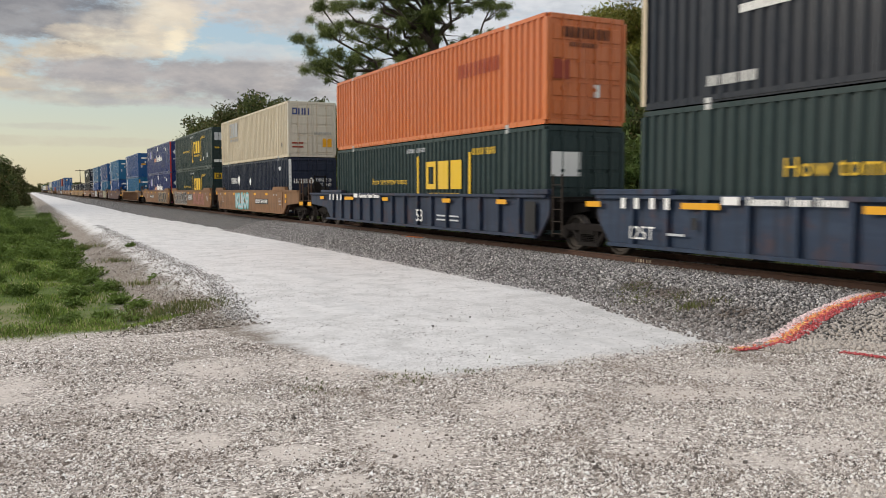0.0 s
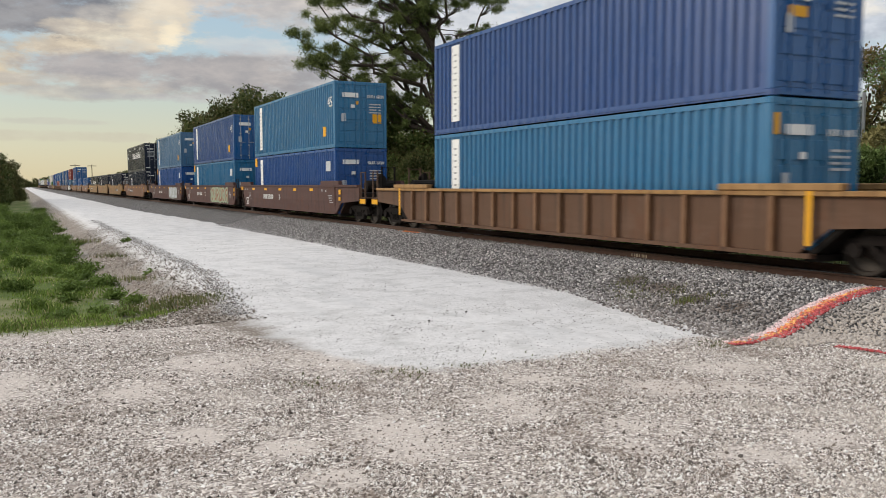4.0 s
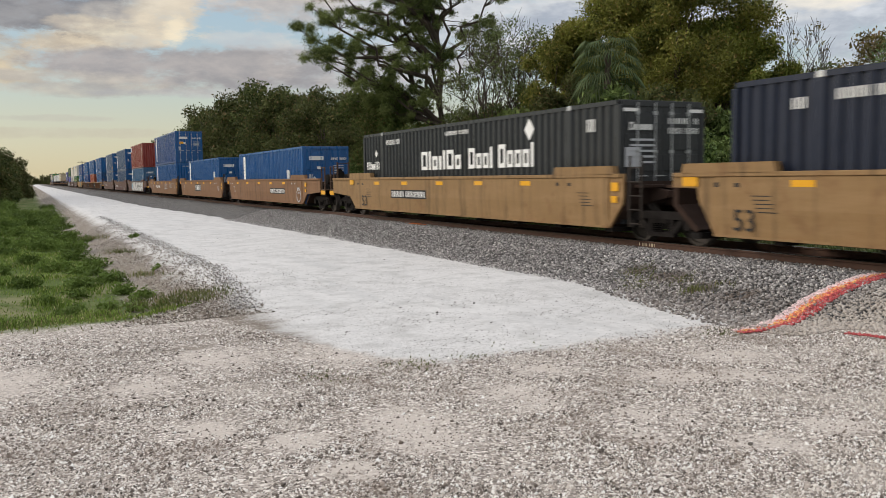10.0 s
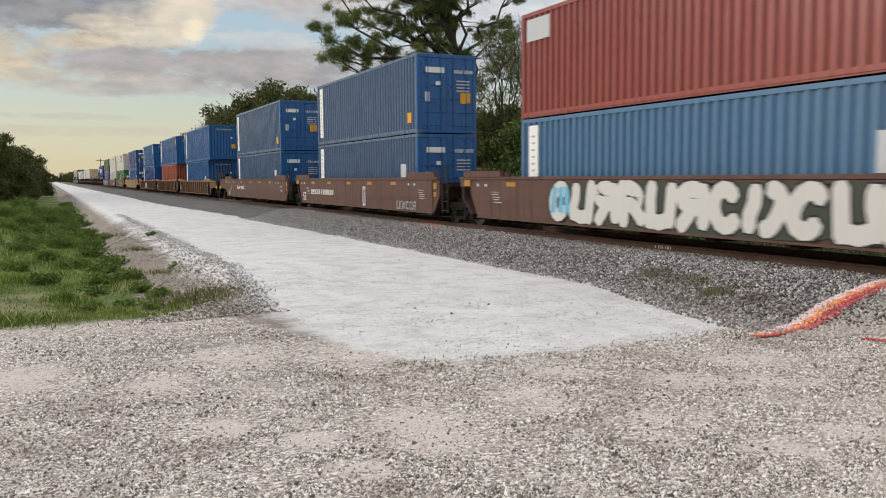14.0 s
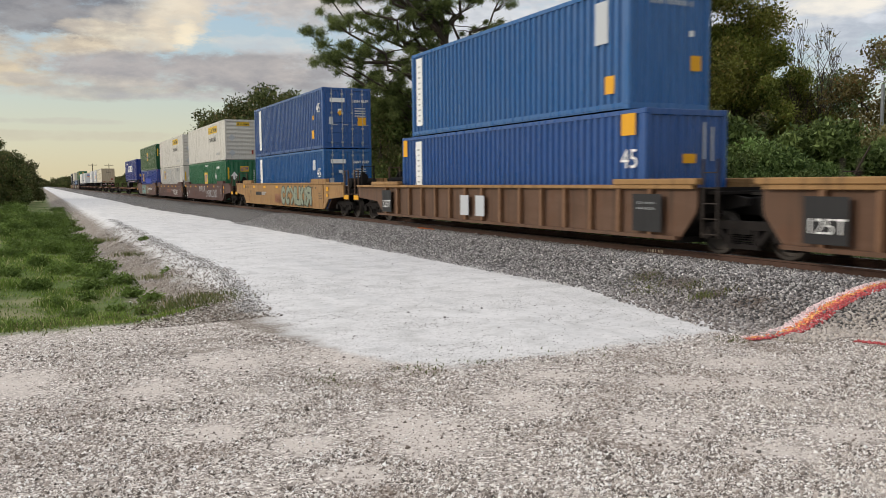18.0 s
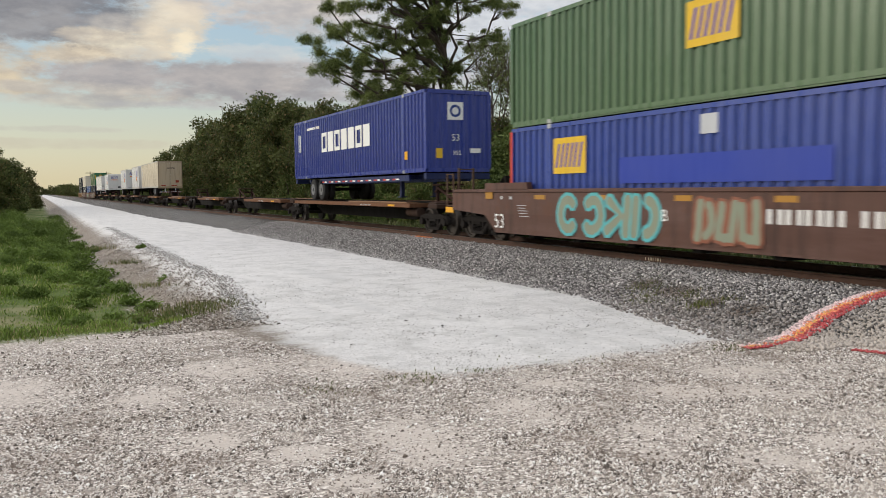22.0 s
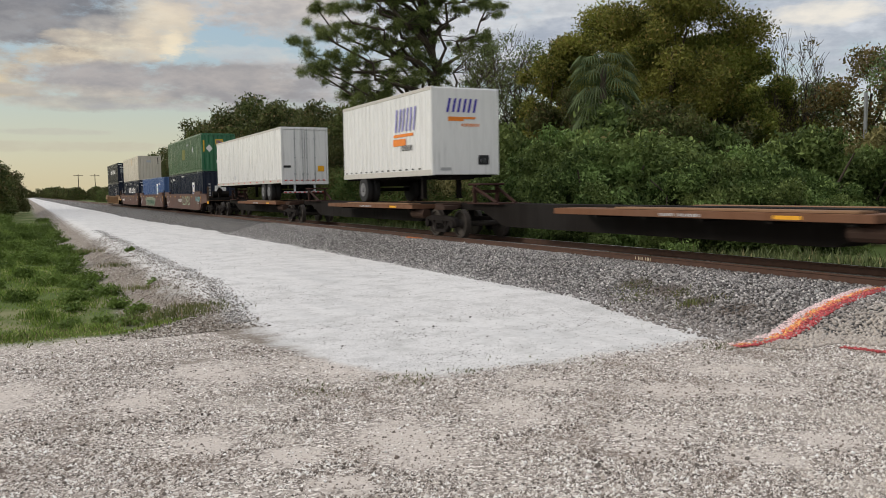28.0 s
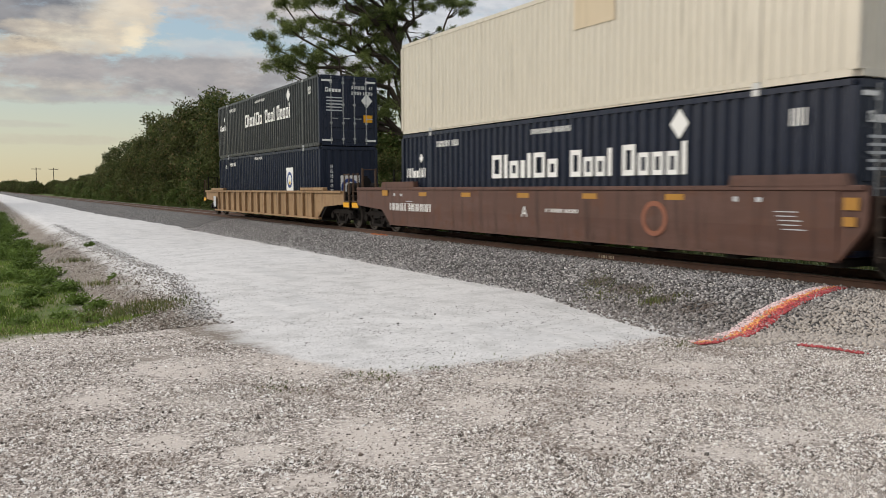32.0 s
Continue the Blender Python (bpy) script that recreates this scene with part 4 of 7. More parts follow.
def chassis(s, length, label):
    """A container chassis; it stands on the spine car."""
    ob = thing("container_chassis", pose(TRACK, s, RAIL), label, "chassis")

    def rails(bm):
        for x in (-0.45, 0.45):
            box(bm, x - 0.07, x + 0.07, 0.1, length - 0.1, 1.86, 2.12)
        for y in np.arange(0.1, length, 2.0):
            box(bm, -1.1, 1.1, y, y + 0.12, 1.95, 2.1)
        for y in (0.05, length - 0.25):
            box(bm, -1.27, 1.27, y, y + 0.2, 1.93, 2.15, 0.01)
        box(bm, -1.29, -1.22, 1.5, length - 4.2, 1.88, 2.1)
        for x in (-0.7, 0.7):
            box(bm, x - 0.07, x + 0.07, 3.4, 3.54, 1.3, 1.9)
            box(bm, x - 0.14, x + 0.14, 3.33, 3.6, 1.27, 1.31)
    part("frame", *mesh_of(rails), paint("chassis_blue", (0.015, 0.025, 0.09), 0.5, 0.4, 0.2), ob)
    axle_pair(ob, length - 4.3)
    for i in range(10):
        mark(ob, [("r", 4.5 + i * 0.95, 1.93, 0.3, 0.06, "red"), ("r", 4.85 + i * 0.95, 1.93, 0.3, 0.06, "white")], lambda u, v, d: (-1.29 - d, length - u, v))
    return ob

# ---- the place: ground, road, track ----


def sstep(a, b, v):
    k = min(1, max(0, (v - a) / (b - a)))
    return k * k * (3 - 2 * k)


def foot(y):
    """Where the ballast meets the road."""
    return 8.6 + 1.2 * sstep(8, 14, y) - 1.6 * sstep(30, 90, y)


def road_left(y):
    return 3.15 + 0.75 * sstep(13, 21, y) - 0.8 * sstep(60, 200, y)


def ground_height(x, y):
    """The road lies at 0; the approach to the crossing rises towards the viewer; a ditch runs along the road's left."""
    h = 0.46 * (1 - sstep(0.5, 9.5, y - 0.12 * max(0, x - 4)))
    edge = road_left(y)
    ditch = sstep(12.5, 19, y)
    if x < edge:
        k = edge - x
        d = -0.62 * sstep(0.0, 1.9, k) + 0.45 * sstep(3.2, 7.5, k)
        h += ditch * d
    h += 0.03 * noise.noise((x * 0.5, y * 0.5, 0)) * sstep(2, 12, abs(y) + abs(x))
    if x < edge - 0.5 and y > 13:
        h += 0.10 * noise.noise((x * 0.9, y * 0.7, 3)) * ditch
    return h


def ballast_height(x, y):
    k = abs(x - TRACK)
    out = TRACK - foot(y) if x < TRACK else 3.6
    return 0.46 - 0.50 * sstep(1.55, out, k) if k < out + 0.3 else -0.05


DUST = [(1.24, 6.84, 0.26), (1.71, 6.1, 0.24), (2.65, 5.7, 0.40), (2.72, 6.15, 0.42), (1.82, 5.05, 0.22), (3.98, 6.65, 0.36), (3.93, 6.15, 0.28), (4.45, 4.95, 0.30), (4.91, 7.4, 0.30), (4.47, 3.93, 0.22), (3.96, 4.57, 0.2),
        (3.4, 9.6, 0.55), (4.2, 9.5, 0.55), (4.04, 10.5, 0.5), (1.95, 10.1, 0.5), (-0.37, 10.05, 0.5), (1.0, 9.06, 0.35), (5.18, 3.99, 0.22), (6.2, 5.6, 0.3), (6.9, 6.6, 0.4), (5.6, 6.2, 0.3)]
m_ground, t, b = material("ground")
pos = t.node("NewGeometry").outputs["Position"]
sp = t.node("SeparateXYZ")
t.put(sp.inputs[0], pos)
px, py, pz = sp.outputs
n1 = t.noise(pos, 0.35, 4)
n2 = t.noise(pos, 1.6, 5)
n3 = t.noise(pos, 9.0, 5, 0.65)
n4 = t.noise(pos, 38.0, 4, 0.7)
cell = t.voronoi(pos, 42.0)
cellc = t.voronoi(pos, 42.0, "Color")
cv = t.node("SeparateColor")
t.put(cv.inputs[0], cellc)
# colours of the four grounds
gravel = t.ramp(cv.outputs[0], [(0.0, (0.15, 0.128, 0.113)), (0.4, (0.36, 0.315, 0.283)), (0.75, (0.58, 0.52, 0.475)), (1.0, (0.88, 0.83, 0.78))])
gravel = t.mix(t.step(n3, 0.52, 0.70, 0, 0.35), gravel, (0.22, 0.188, 0.162))
dust = t.mix(n4, (0.49, 0.432, 0.390), (0.66, 0.598, 0.550))
rag = t.add(t.mul(t.sub(n2, 0.5), 1.3), t.mul(t.sub(n3, 0.5), 0.55))
grit = t.add(t.mul(t.sub(t.noise(pos, 2.6, 8, 0.72), 0.5), 2.2), t.mul(t.sub(n3, 0.5), 0.8))


def spot(cx, cy, r, ry):
    """A soft weight that falls off from a place on the ground."""
    u = t.math("DIVIDE", t.sub(px, cx), r)
    w = t.math("DIVIDE", t.sub(py, cy), ry)
    return t.math("EXPONENT", t.mul(t.add(t.mul(u, u), t.mul(w, w)), -1.0))


def most(items):
    out = items[0]
    for i in items[1:]:
        out = t.math("MAXIMUM", out, i)
    return out


bare = t.step(t.add(t.mul(most([spot(a, q, r * 1.15, r * 1.6) for a, q, r in DUST]), 0.95), t.mul(grit, 1.35)), 0.25, 1.0, 0, 0.92)
apron = t.mix(bare, gravel, dust)
# dark wheel tracks that curve off the road
ruts = most([spot(a, q, r, w) for a, q, r, w in ((1.5, 10.9, 0.9, 0.22), (2.2, 11.6, 0.7, 0.25), (2.8, 11.0, 0.8, 0.2), (3.3, 11.8, 0.6, 0.3), (1.85, 8.85, 0.8, 0.12), (2.6, 8.43, 0.8, 0.10), (3.4, 8.3, 0.9, 0.08), (5.0, 8.33, 1.2, 0.05), (3.0, 12.4, 0.5, 0.3), (0.4, 8.2, 1.0, 0.2))])
apron = t.mix(t.step(t.add(t.mul(ruts, 1.0), grit), 0.25, 1.0, 0, 0.75), apron, (0.20, 0.165, 0.135))
lime = t.mix(t.step(n3, 0.35, 0.75), (0.72, 0.705, 0.70), (0.61, 0.597, 0.592))
lime = t.mix(t.step(t.add(n2, t.mul(grit, 0.12)), 0.42, 0.72, 0, 0.55), lime, (0.44, 0.435, 0.425))
lime = t.mix(t.step(t.noise(t.scaled(pos, (1.0, 0.6, 1.0)), 5.0, 8, 0.78), 0.55, 0.70, 0, 0.45), lime, (0.42, 0.415, 0.41))
lime = t.mix(t.mul(t.step(n4, 0.50, 0.66), t.step(t.add(n1, t.mul(grit, 0.10)), 0.40, 0.60, 0.15, 0.8)), lime, (0.31, 0.30, 0.295))
lime = t.mix(t.step(t.noise(t.scaled(pos, (1.3, 0.16, 1.0)), 1.0, 5, 0.6), 0.50, 0.68, 0, 0.35), lime, (0.50, 0.50, 0.505))
soil = t.mix(n3, (0.12, 0.096, 0.078), (0.30, 0.255, 0.215))
soil = t.mix(t.step(cv.outputs[0], 0.75, 0.95, 0, 0.7), soil, (0.62, 0.60, 0.57))
turf = t.mix(n2, (0.055, 0.09, 0.018), (0.12, 0.16, 0.04))
turf = t.mix(t.step(n1, 0.50, 0.66, 0, 0.75), turf, (0.30, 0.27, 0.16))
# where they lie
left = t.step(t.add(px, rag), 2.9, 3.5)
bx = t.math("MAXIMUM", t.sub(4.5, px), 0.0)
by = t.add(t.sub(8.3, t.mul(px, 0.02)), t.mul(t.mul(bx, bx), 1.25))
onroad = t.step(t.add(t.sub(py, by), t.add(t.mul(rag, 0.9), t.mul(grit, 0.35))), -0.25, 0.55)
grass = t.mul(t.step(t.add(t.add(px, t.mul(t.math("MAXIMUM", t.sub(t.math("MINIMUM", py, 60.0), 20.0), 0.0), 0.02)), t.mul(rag, 1.6)), 2.5, 1.5), t.step(t.add(py, t.mul(rag, 2.0)), 13.6, 14.8))
beyond = t.step(px, 16.5, 17.5)
faraway = t.step(px, -6.0, -14.0)
c = t.mix(onroad, apron, t.mix(left, soil, lime))
c = t.mix(grass, c, turf)
c = t.mix(t.math("MAXIMUM", beyond, faraway), c, turf)
t.put(b.inputs["Base Color"], c)
b.inputs["Roughness"].default_value = 0.92
b.inputs["Specular IOR Level"].default_value = 0.2
rough_h = t.add(t.mul(t.sub(1.0, cell), t.sub(1.0, t.mul(t.mul(onroad, left), 0.9))), t.mul(n3, 0.6))
t.put(b.inputs["Normal"], t.bump(rough_h, 0.35, 0.012))


def axis(stops):
    """Grid lines: (from, to, step) stretches joined."""
    out = []
    for a, b, s in stops:
        n = max(1, round((b - a) / s))
        out += [a + (b - a) * i / n for i in range(n)]
    return out + [stops[-1][1]]


def sheet(name, xs, ys, height, mat, label="", kind="structure"):
    co = np.array([(x, y, height(x, y)) for y in ys for x in xs], dtype=np.float32)
    nx, ny = len(xs), len(ys)
    i = np.arange((ny - 1) * (nx - 1))
    r, q = i // (nx - 1), i % (nx - 1)
    a = r * nx + q
    faces = np.stack((a, a + 1, a + nx + 1, a + nx), 1)
    me = bpy.data.meshes.new(name)
    me.from_pydata(co.tolist(), [], faces.tolist())
    me.polygons.foreach_set("use_smooth", np.ones(len(faces), dtype=bool))
    me.materials.append(mat)
    ob = new(name, me)
    return tagged(ob, label, "", "", kind)


sheet("ground", axis([(-2500, -200, 230), (-200, -30, 17), (-30, -6, 1.5), (-6, 16, 0.28), (16, 40, 1.5), (40, 300, 20), (300, 2500, 220)]),
      axis([(-2500, -900, 200), (-900, -20, 40), (-20, 0, 1.0), (0, 34, 0.28), (34, 90, 1.0), (90, 400, 10), (400, 1000, 50), (1000, 3500, 250)]),
      ground_height, m_ground, "pale gravel, white limestone road and rough grass")

m_ballast, t, b = material("ballast")
pos = t.node("NewGeometry").outputs["Position"]
v = t.node("TexVoronoi")
t.put(v.inputs["Vector"], pos)
v.inputs["Scale"].default_value = 17.0
sc = t.node("SeparateColor")
t.put(sc.inputs[0], v.outputs["Color"])
c = t.ramp(sc.outputs[0], [(0.0, (0.035, 0.033, 0.033)), (0.5, (0.10, 0.095, 0.093)), (0.85, (0.20, 0.192, 0.188)), (1.0, (0.34, 0.33, 0.32))])
c = t.mix(t.step(t.noise(pos, 0.5, 3), 0.5, 0.7, 0, 0.4), c, (0.14, 0.12, 0.10))
t.put(b.inputs["Base Color"], c)
b.inputs["Roughness"].default_value = 0.9
t.put(b.inputs["Normal"], t.bump(t.sub(1.0, v.outputs["Distance"]), 1.0, 0.05))
sheet("ballast", axis([(6.0, 12.0, 0.25), (12.0, 17.4, 0.4)]), axis([(-900, -20, 40), (-20, 6, 2), (6, 40, 0.5), (40, 100, 4), (100, 950, 25)]), ballast_height, m_ballast, "grey crushed stone ballast under the track")

m_rail, t, b = material("rail_steel")
pos = t.node("NewGeometry").outputs["Position"]
n = t.noise(pos, 6.0, 5)
t.put(b.inputs["Base Color"], t.mix(n, (0.045, 0.021, 0.013), (0.11, 0.05, 0.03)))
b.inputs["Roughness"].default_value = 0.75
m_head = paint("rail_head_steel", (0.35, 0.33, 0.31), 0.3, 0.3, 0.1, metal=0.9)
for sg in (-1, 1):
    r = thing("rail", pose(TRACK + sg * 0.755, 0, RAIL), "brown rusty steel rail with a worn bright head", "rail", "rails of the track")
    r["kind"] = "structure"
    prof = [(-0.07, -0.172), (0.07, -0.172), (0.07, -0.16), (0.012, -0.14), (0.010, -0.05), (0.034, -0.04), (0.034, -0.006), (-0.034, -0.006), (-0.034, -0.04), (-0.010, -0.05), (-0.012, -0.14), (-0.07, -0.16)]
    bm = bmesh.new()
    prism(bm, prof, -880, 940, "y")
    part("rail_body", bm, m_rail, r)
    bm = bmesh.new()
    prism(bm, [(-0.032, -0.006), (0.032, -0.006), (0.026, 0.0), (-0.026, 0.0)], -880, 940, "y")
    part("rail_head", bm, m_head, r)
bm = bmesh.new()
rng = random.Random(5)
for i in range(520):
    y = -60 + i * 0.53
    box(bm, TRACK - 1.3, TRACK + 1.3, y, y + 0.23, 0.28, 0.455 + rng.uniform(-0.01, 0.01))
me = bpy.data.meshes.new("ties")
bm.to_mesh(me)
bm.free()
me.materials.append(paint("tie_wood", (0.11, 0.085, 0.065), 0.85, 0.5, 0.0))
tagged(new("railway_ties", me), "weathered wooden railway ties sunk in the ballast", "railway ties", "", "stuff")

# ---- the train ----
INK["bone_ink"] = (0.55, 0.30, 0.22)
INK["ttxdark"] = (0.20, 0.10, 0.055)
INK["bonewhite"] = (0.58, 0.57, 0.55)
INK["sage"] = (0.24, 0.27, 0.20)
INK["olive"] = (0.14, 0.15, 0.03)
INK["cream"] = (0.6, 0.5, 0.36)
INK["brickink"] = (0.26, 0.10, 0.06)
INK["blackgreen"] = (0.05, 0.06, 0.045)
W53, W45, W40 = 16.15, 13.72, 12.19
LOW, HIGH = 0.365, 3.268
ILOW, IHIGH = 0.27, 3.18
strip = ("r", 1.22, 0.36, 0.50, 2.35, "white")
TRAIN = []


ROLL = []


def add(ob, s):
    ROLL.extend((ws, k, s) for ws, k in WHEELS)
    WHEELS.clear()
    TRAIN.append((ob, s, ob.matrix_basis.translation.z))
    return ob


def box_on(s, level, length, colour, label, **kw):
    low, high = (LOW, HIGH) if length > 15 else (ILOW, IHIGH)
    return add(container("container", s, low if level == 0 else high, length, colour, label, **kw), s)


strip40 = ("r", 0.42, 0.35, 0.48, 2.35, "white")
CSX = [("r", 8.2, 0.55, 0.14, 1.8, "yellow"), ("r", 11.92, 0.55, 0.14, 1.8, "yellow"), ("r", 8.34, 0.55, 0.4, 0.16, "yellow"), ("r", 11.5, 0.55, 0.42, 0.16, "yellow"),
       ("w", 8.85, 1.22, 2.7, 0.92, "obb", "yellow"), ("w", 9.1, 0.95, 2.2, 0.15, "bbbbbbbbbbb", "yellow"), ("t", 4.1, 1.4, 0.25, "How tomorrow moves", "yellow"), ("w", 7.35, 2.48, 1.5, 0.15, "bbb bbb", "silver"),
       ("w", 12.15, 2.25, 1.4, 0.2, "bbbb bbb", "yellow")]
SLOGAN = [("t", 3.86, 1.42, 0.36, "How tomorrow moves", "yellow"), ("r", 14.1, 1.4, 0.3, 0.3, "silver")]
COAST = [("w", 5.45, 1.42, 3.0, 0.62, "oisjios", "white"), ("w", 8.85, 1.42, 1.55, 0.62, "ossi", "white"), ("w", 10.65, 1.42, 1.95, 0.66, "osssi", "white"), ("d", 12.35, 2.42, 0.5, "white"), ("w", 7.3, 2.5, 1.6, 0.13, "bbbbbbb bbbbb", "white"), ("w", 0.4, 1.5, 1.3, 0.3, "bbxxbb", "white"),
         ("w", 2.4, 2.4, 1.3, 0.18, "bbbb bb", "white"), ("w", 14.9, 2.2, 0.35, 0.3, "bb", "white"), ("d", 1.4, 2.1, 0.25, "white")]
COVER = [("r", 3.45, 0.75, 0.92, 1.35, "white"), ("o", 3.91, 1.55, 0.36, 0.13, "blue"), ("d", 3.93, 1.42, 0.24, "yellow"), ("w", 2.3, 2.38, 1.2, 0.18, "bbbb bbb", "white"), ("w", 1.4, 2.28, 0.33, 0.2, "bb", "white"), ("w", 7.0, 2.6, 1.3, 0.13, "bbbbb bbbb", "white")]
DOORTXT = [("w", 1.42, 2.35, 0.95, 0.14, "bbbb b", "white"), ("w", 1.42, 2.12, 0.95, 0.14, "bbb bbb", "white"), ("w", 0.25, 2.2, 0.7, 0.18, "oxxxx", "white")] + [("r", 0.3, 1.95 - 0.13 * i, 0.7, 0.05, "silver") for i in range(5)] + \
          [("r", 0.1, 2.62, 0.45, 0.08, "white"), ("r", 2.05, 2.62, 0.45, 0.08, "white"), ("r", 0.1, 0.2, 0.45, 0.08, "white"), ("r", 2.05, 0.2, 0.45, 0.08, "white")]
BLUED = [("r", 0.35, 2.2, 0.75, 0.2, "white"), ("w", 1.5, 2.2, 0.8, 0.13, "bbb bbb", "white"), ("r", 0.3, 1.15, 0.2, 0.35, "silver"), ("r", 0.75, 1.75, 0.18, 0.14, "white")] + \
        [("r", 1.6, 1.9 - 0.12 * i, 0.55, 0.05, "silver") for i in range(4)]
BLUEF = [("r", 1.85, 0.95, 0.33, 0.36, "amber"), ("r", 1.8, 1.75, 0.14, 0.14, "white"), ("w", 0.6, 2.45, 1.3, 0.12, "bbbb bbbbbb b", "silver")]
warn = ("r", 1.75, 1.1, 0.42, 0.4, "amber")


def words(col, *lines):
    return [("w", u, v, w, h, k, col) for u, v, w, h, k in lines]


# the two blue units at the head of the shot
box_on(-1.85, 0, W53, "green_black", "dark green-grey corrugated steel container with yellow lettering", side=SLOGAN)
box_on(-1.85, 1, W53, "slate_navy", "dark slate corrugated steel container with white stencilling", side=[("w", 1.95, 0.33, 1.25, 0.2, "bbb bbbb bbbb", "white"), ("w", 2.75, 1.62, 1.2, 0.22, "xxxxxxxx", "white"), ("r", 0.0, 0.1, 0.13, 2.7, "cream")])
box_on(18.0, 0, W53, "green_black", "dark green-grey corrugated container with yellow block lettering", side=CSX, face=[("r", 0.15, 1.55, 0.95, 0.65, "white")])
box_on(18.0, 1, W53, "orange", "orange corrugated steel container with black lettering on its doors", rods=coat("orange"), side=words("rustred", (11.25, 1.72, 2.5, 0.42, "bbbbbbbbb")),
       face=words("black", (0.45, 2.28, 1.55, 0.28, "bbbbbbbbb"), (0.7, 2.05, 0.9, 0.12, "bbbbbb")) + [("r", 1.5, 0.75, 0.2, 0.35, "white"), ("r", 0.2, 1.2, 0.5, 0.5, "rustred")])
blue_marks = [("w", 4.6, 1.26, 2.1, 0.16, "bxxxxxx bxxx bxxxx", "white"), ("r", 4.0, 1.26, 0.42, 0.16, "white")] + [("r", u, 1.14, 0.14, 0.24, "white") for u in (1.0, 1.45, 1.95, 2.4)] + \
    [("r", u, 1.16, 0.55, 0.13, "amber") for u in (-0.3, 2.9, 3.4, 7.0, 12.0, 15.4)]
add(well_car(6.7, "deep_rib_blue", "dark blue ribbed well car with white stencils", True, (True, False), blue_marks + [("t", 1.25, 0.48, 0.30, "125T", "white"), ("r", 2.5, 0.6, 0.5, 0.05, "silver"), ("r", 3.2, 0.75, 0.14, 0.24, "black")], (False, True), False), 6.7)
add(well_car(26.6, "rib_blue", "blue-grey ribbed well car with white stencils", True, (False, True), blue_marks + [("t", 10.0, 0.5, 0.42, "53", "white"), ("r", 16.9, 0.45, 0.5, 0.8, "black")] +
             [("r", 11.6 + 0.9 * (i % 2), 0.58 + 0.13 * (i // 2), 0.6, 0.05, "silver") for i in range(4)], (False, True), False), 26.6)
# three brown units: cream over navy, two green, two blue
box_on(41.6, 0, W53, "navy", "dark navy corrugated container with white emblem", side=[("w", 2.9, 1.62, 1.7, 0.36, "bbbb", "white"), ("d", 5.05, 1.85, 0.6, "white"), ("d", 8.0, 1.72, 0.42, "white"), ("r", 14.3, 2.25, 0.4, 0.2, "silver")],
       face=[("w", 0.25, 1.55, 0.75, 0.24, "bbbb", "white"), ("d", 1.2, 1.68, 0.34, "white"), ("r", 0.0, 0.1, 0.14, 2.7, "white"), ("w", 1.45, 1.65, 0.85, 0.16, "bbbb b", "white"), ("w", 1.45, 1.4, 0.85, 0.16, "bbb bbb", "white")], rods=coat("navy"))
box_on(41.6, 1, W53, "cream", "cream corrugated container with grey-blue emblem, rust-streaked doors", rods=coat("cream"), end_colour="bone",
       side=[("w", 2.55, 1.7, 2.4, 0.9, "obb", "grey"), ("w", 2.6, 1.42, 2.3, 0.17, "bbbbbbbbb", "grey"), ("w", 14.85, 0.55, 0.25, 0.25, "i", "black")],
       face=[("w", 0.2, 2.2, 0.95, 0.34, "obb", "blue"), ("r", 1.85, 0.55, 0.5, 0.45, "amber"), ("w", 1.4, 1.2, 0.9, 0.14, "bbb bbb", "grey")] + [("r", 0.2, 0.5 + 0.2 * i, 0.6, 0.08, "rustred") for i in range(2)])
gdoor = [("r", 0.2, 1.95, 0.9, 0.55, "silver"), ("r", 1.45, 1.8, 0.7, 0.1, "silver"), ("w", 0.2, 1.35, 0.9, 0.16, "xxx xxxx", "yellow"), ("r", 0.15, 0.35, 0.55, 0.2, "white"), ("r", 1.7, 0.8, 0.4, 0.25, "silver")]
box_on(61.1, 0, W53, "green_black", "dark green-grey corrugated container with yellow brackets and blocks", side=CSX, rods=coat("green_black"), face=[("r", 0.15, 2.05, 1.05, 0.42, "yellow"), ("w", 0.22, 2.12, 0.9, 0.28, "obb", "black")])
box_on(61.1, 1, W53, "green_black", "dark green-grey corrugated container with yellow brackets and blocks", side=CSX + [("r", 14.2, 0.8, 0.4, 0.3, "silver"), ("r", 12.9, 0.6, 0.25, 0.25, "silver")], rods=coat("green_black"), face=gdoor)
stack = [("w", 5.35, 1.22, 1.9, 0.5, "bxxxx", "bone_ink"), ("w", 7.35, 1.22, 3.7, 0.6, "bxxxxbxxxx", "white"), ("r", 7.95, 2.28, 0.5, 0.42, "white"), ("o", 2.95, 2.02, 0.40, 0.40, "lilac")] + \
        [("r", 3.0, 1.66 + 0.12 * i, 1.25, 0.05, "silver") for i in range(7)] + [("w", 0.95, 2.1, 0.35, 0.3, "bb", "white"), ("r", 1.0, 1.5, 0.3, 0.3, "silver"), ("r", 13.55, 2.1, 0.32, 0.25, "white"), ("w", 12.3, 2.35, 1.0, 0.15, "bbb bbb", "silver")]
hexa = [("d", u + k, 1.92, 0.36, "white") for u in (0.45, 1.75) for k in (0.0, 0.26)] + [("r", 0.3, 1.2, 0.5, 0.12, "silver"), ("r", 1.6, 1.25, 0.6, 0.05, "silver"), ("r", 1.6, 1.12, 0.6, 0.05, "silver"), ("r", 1.6, 0.6, 0.5, 0.12, "white")]
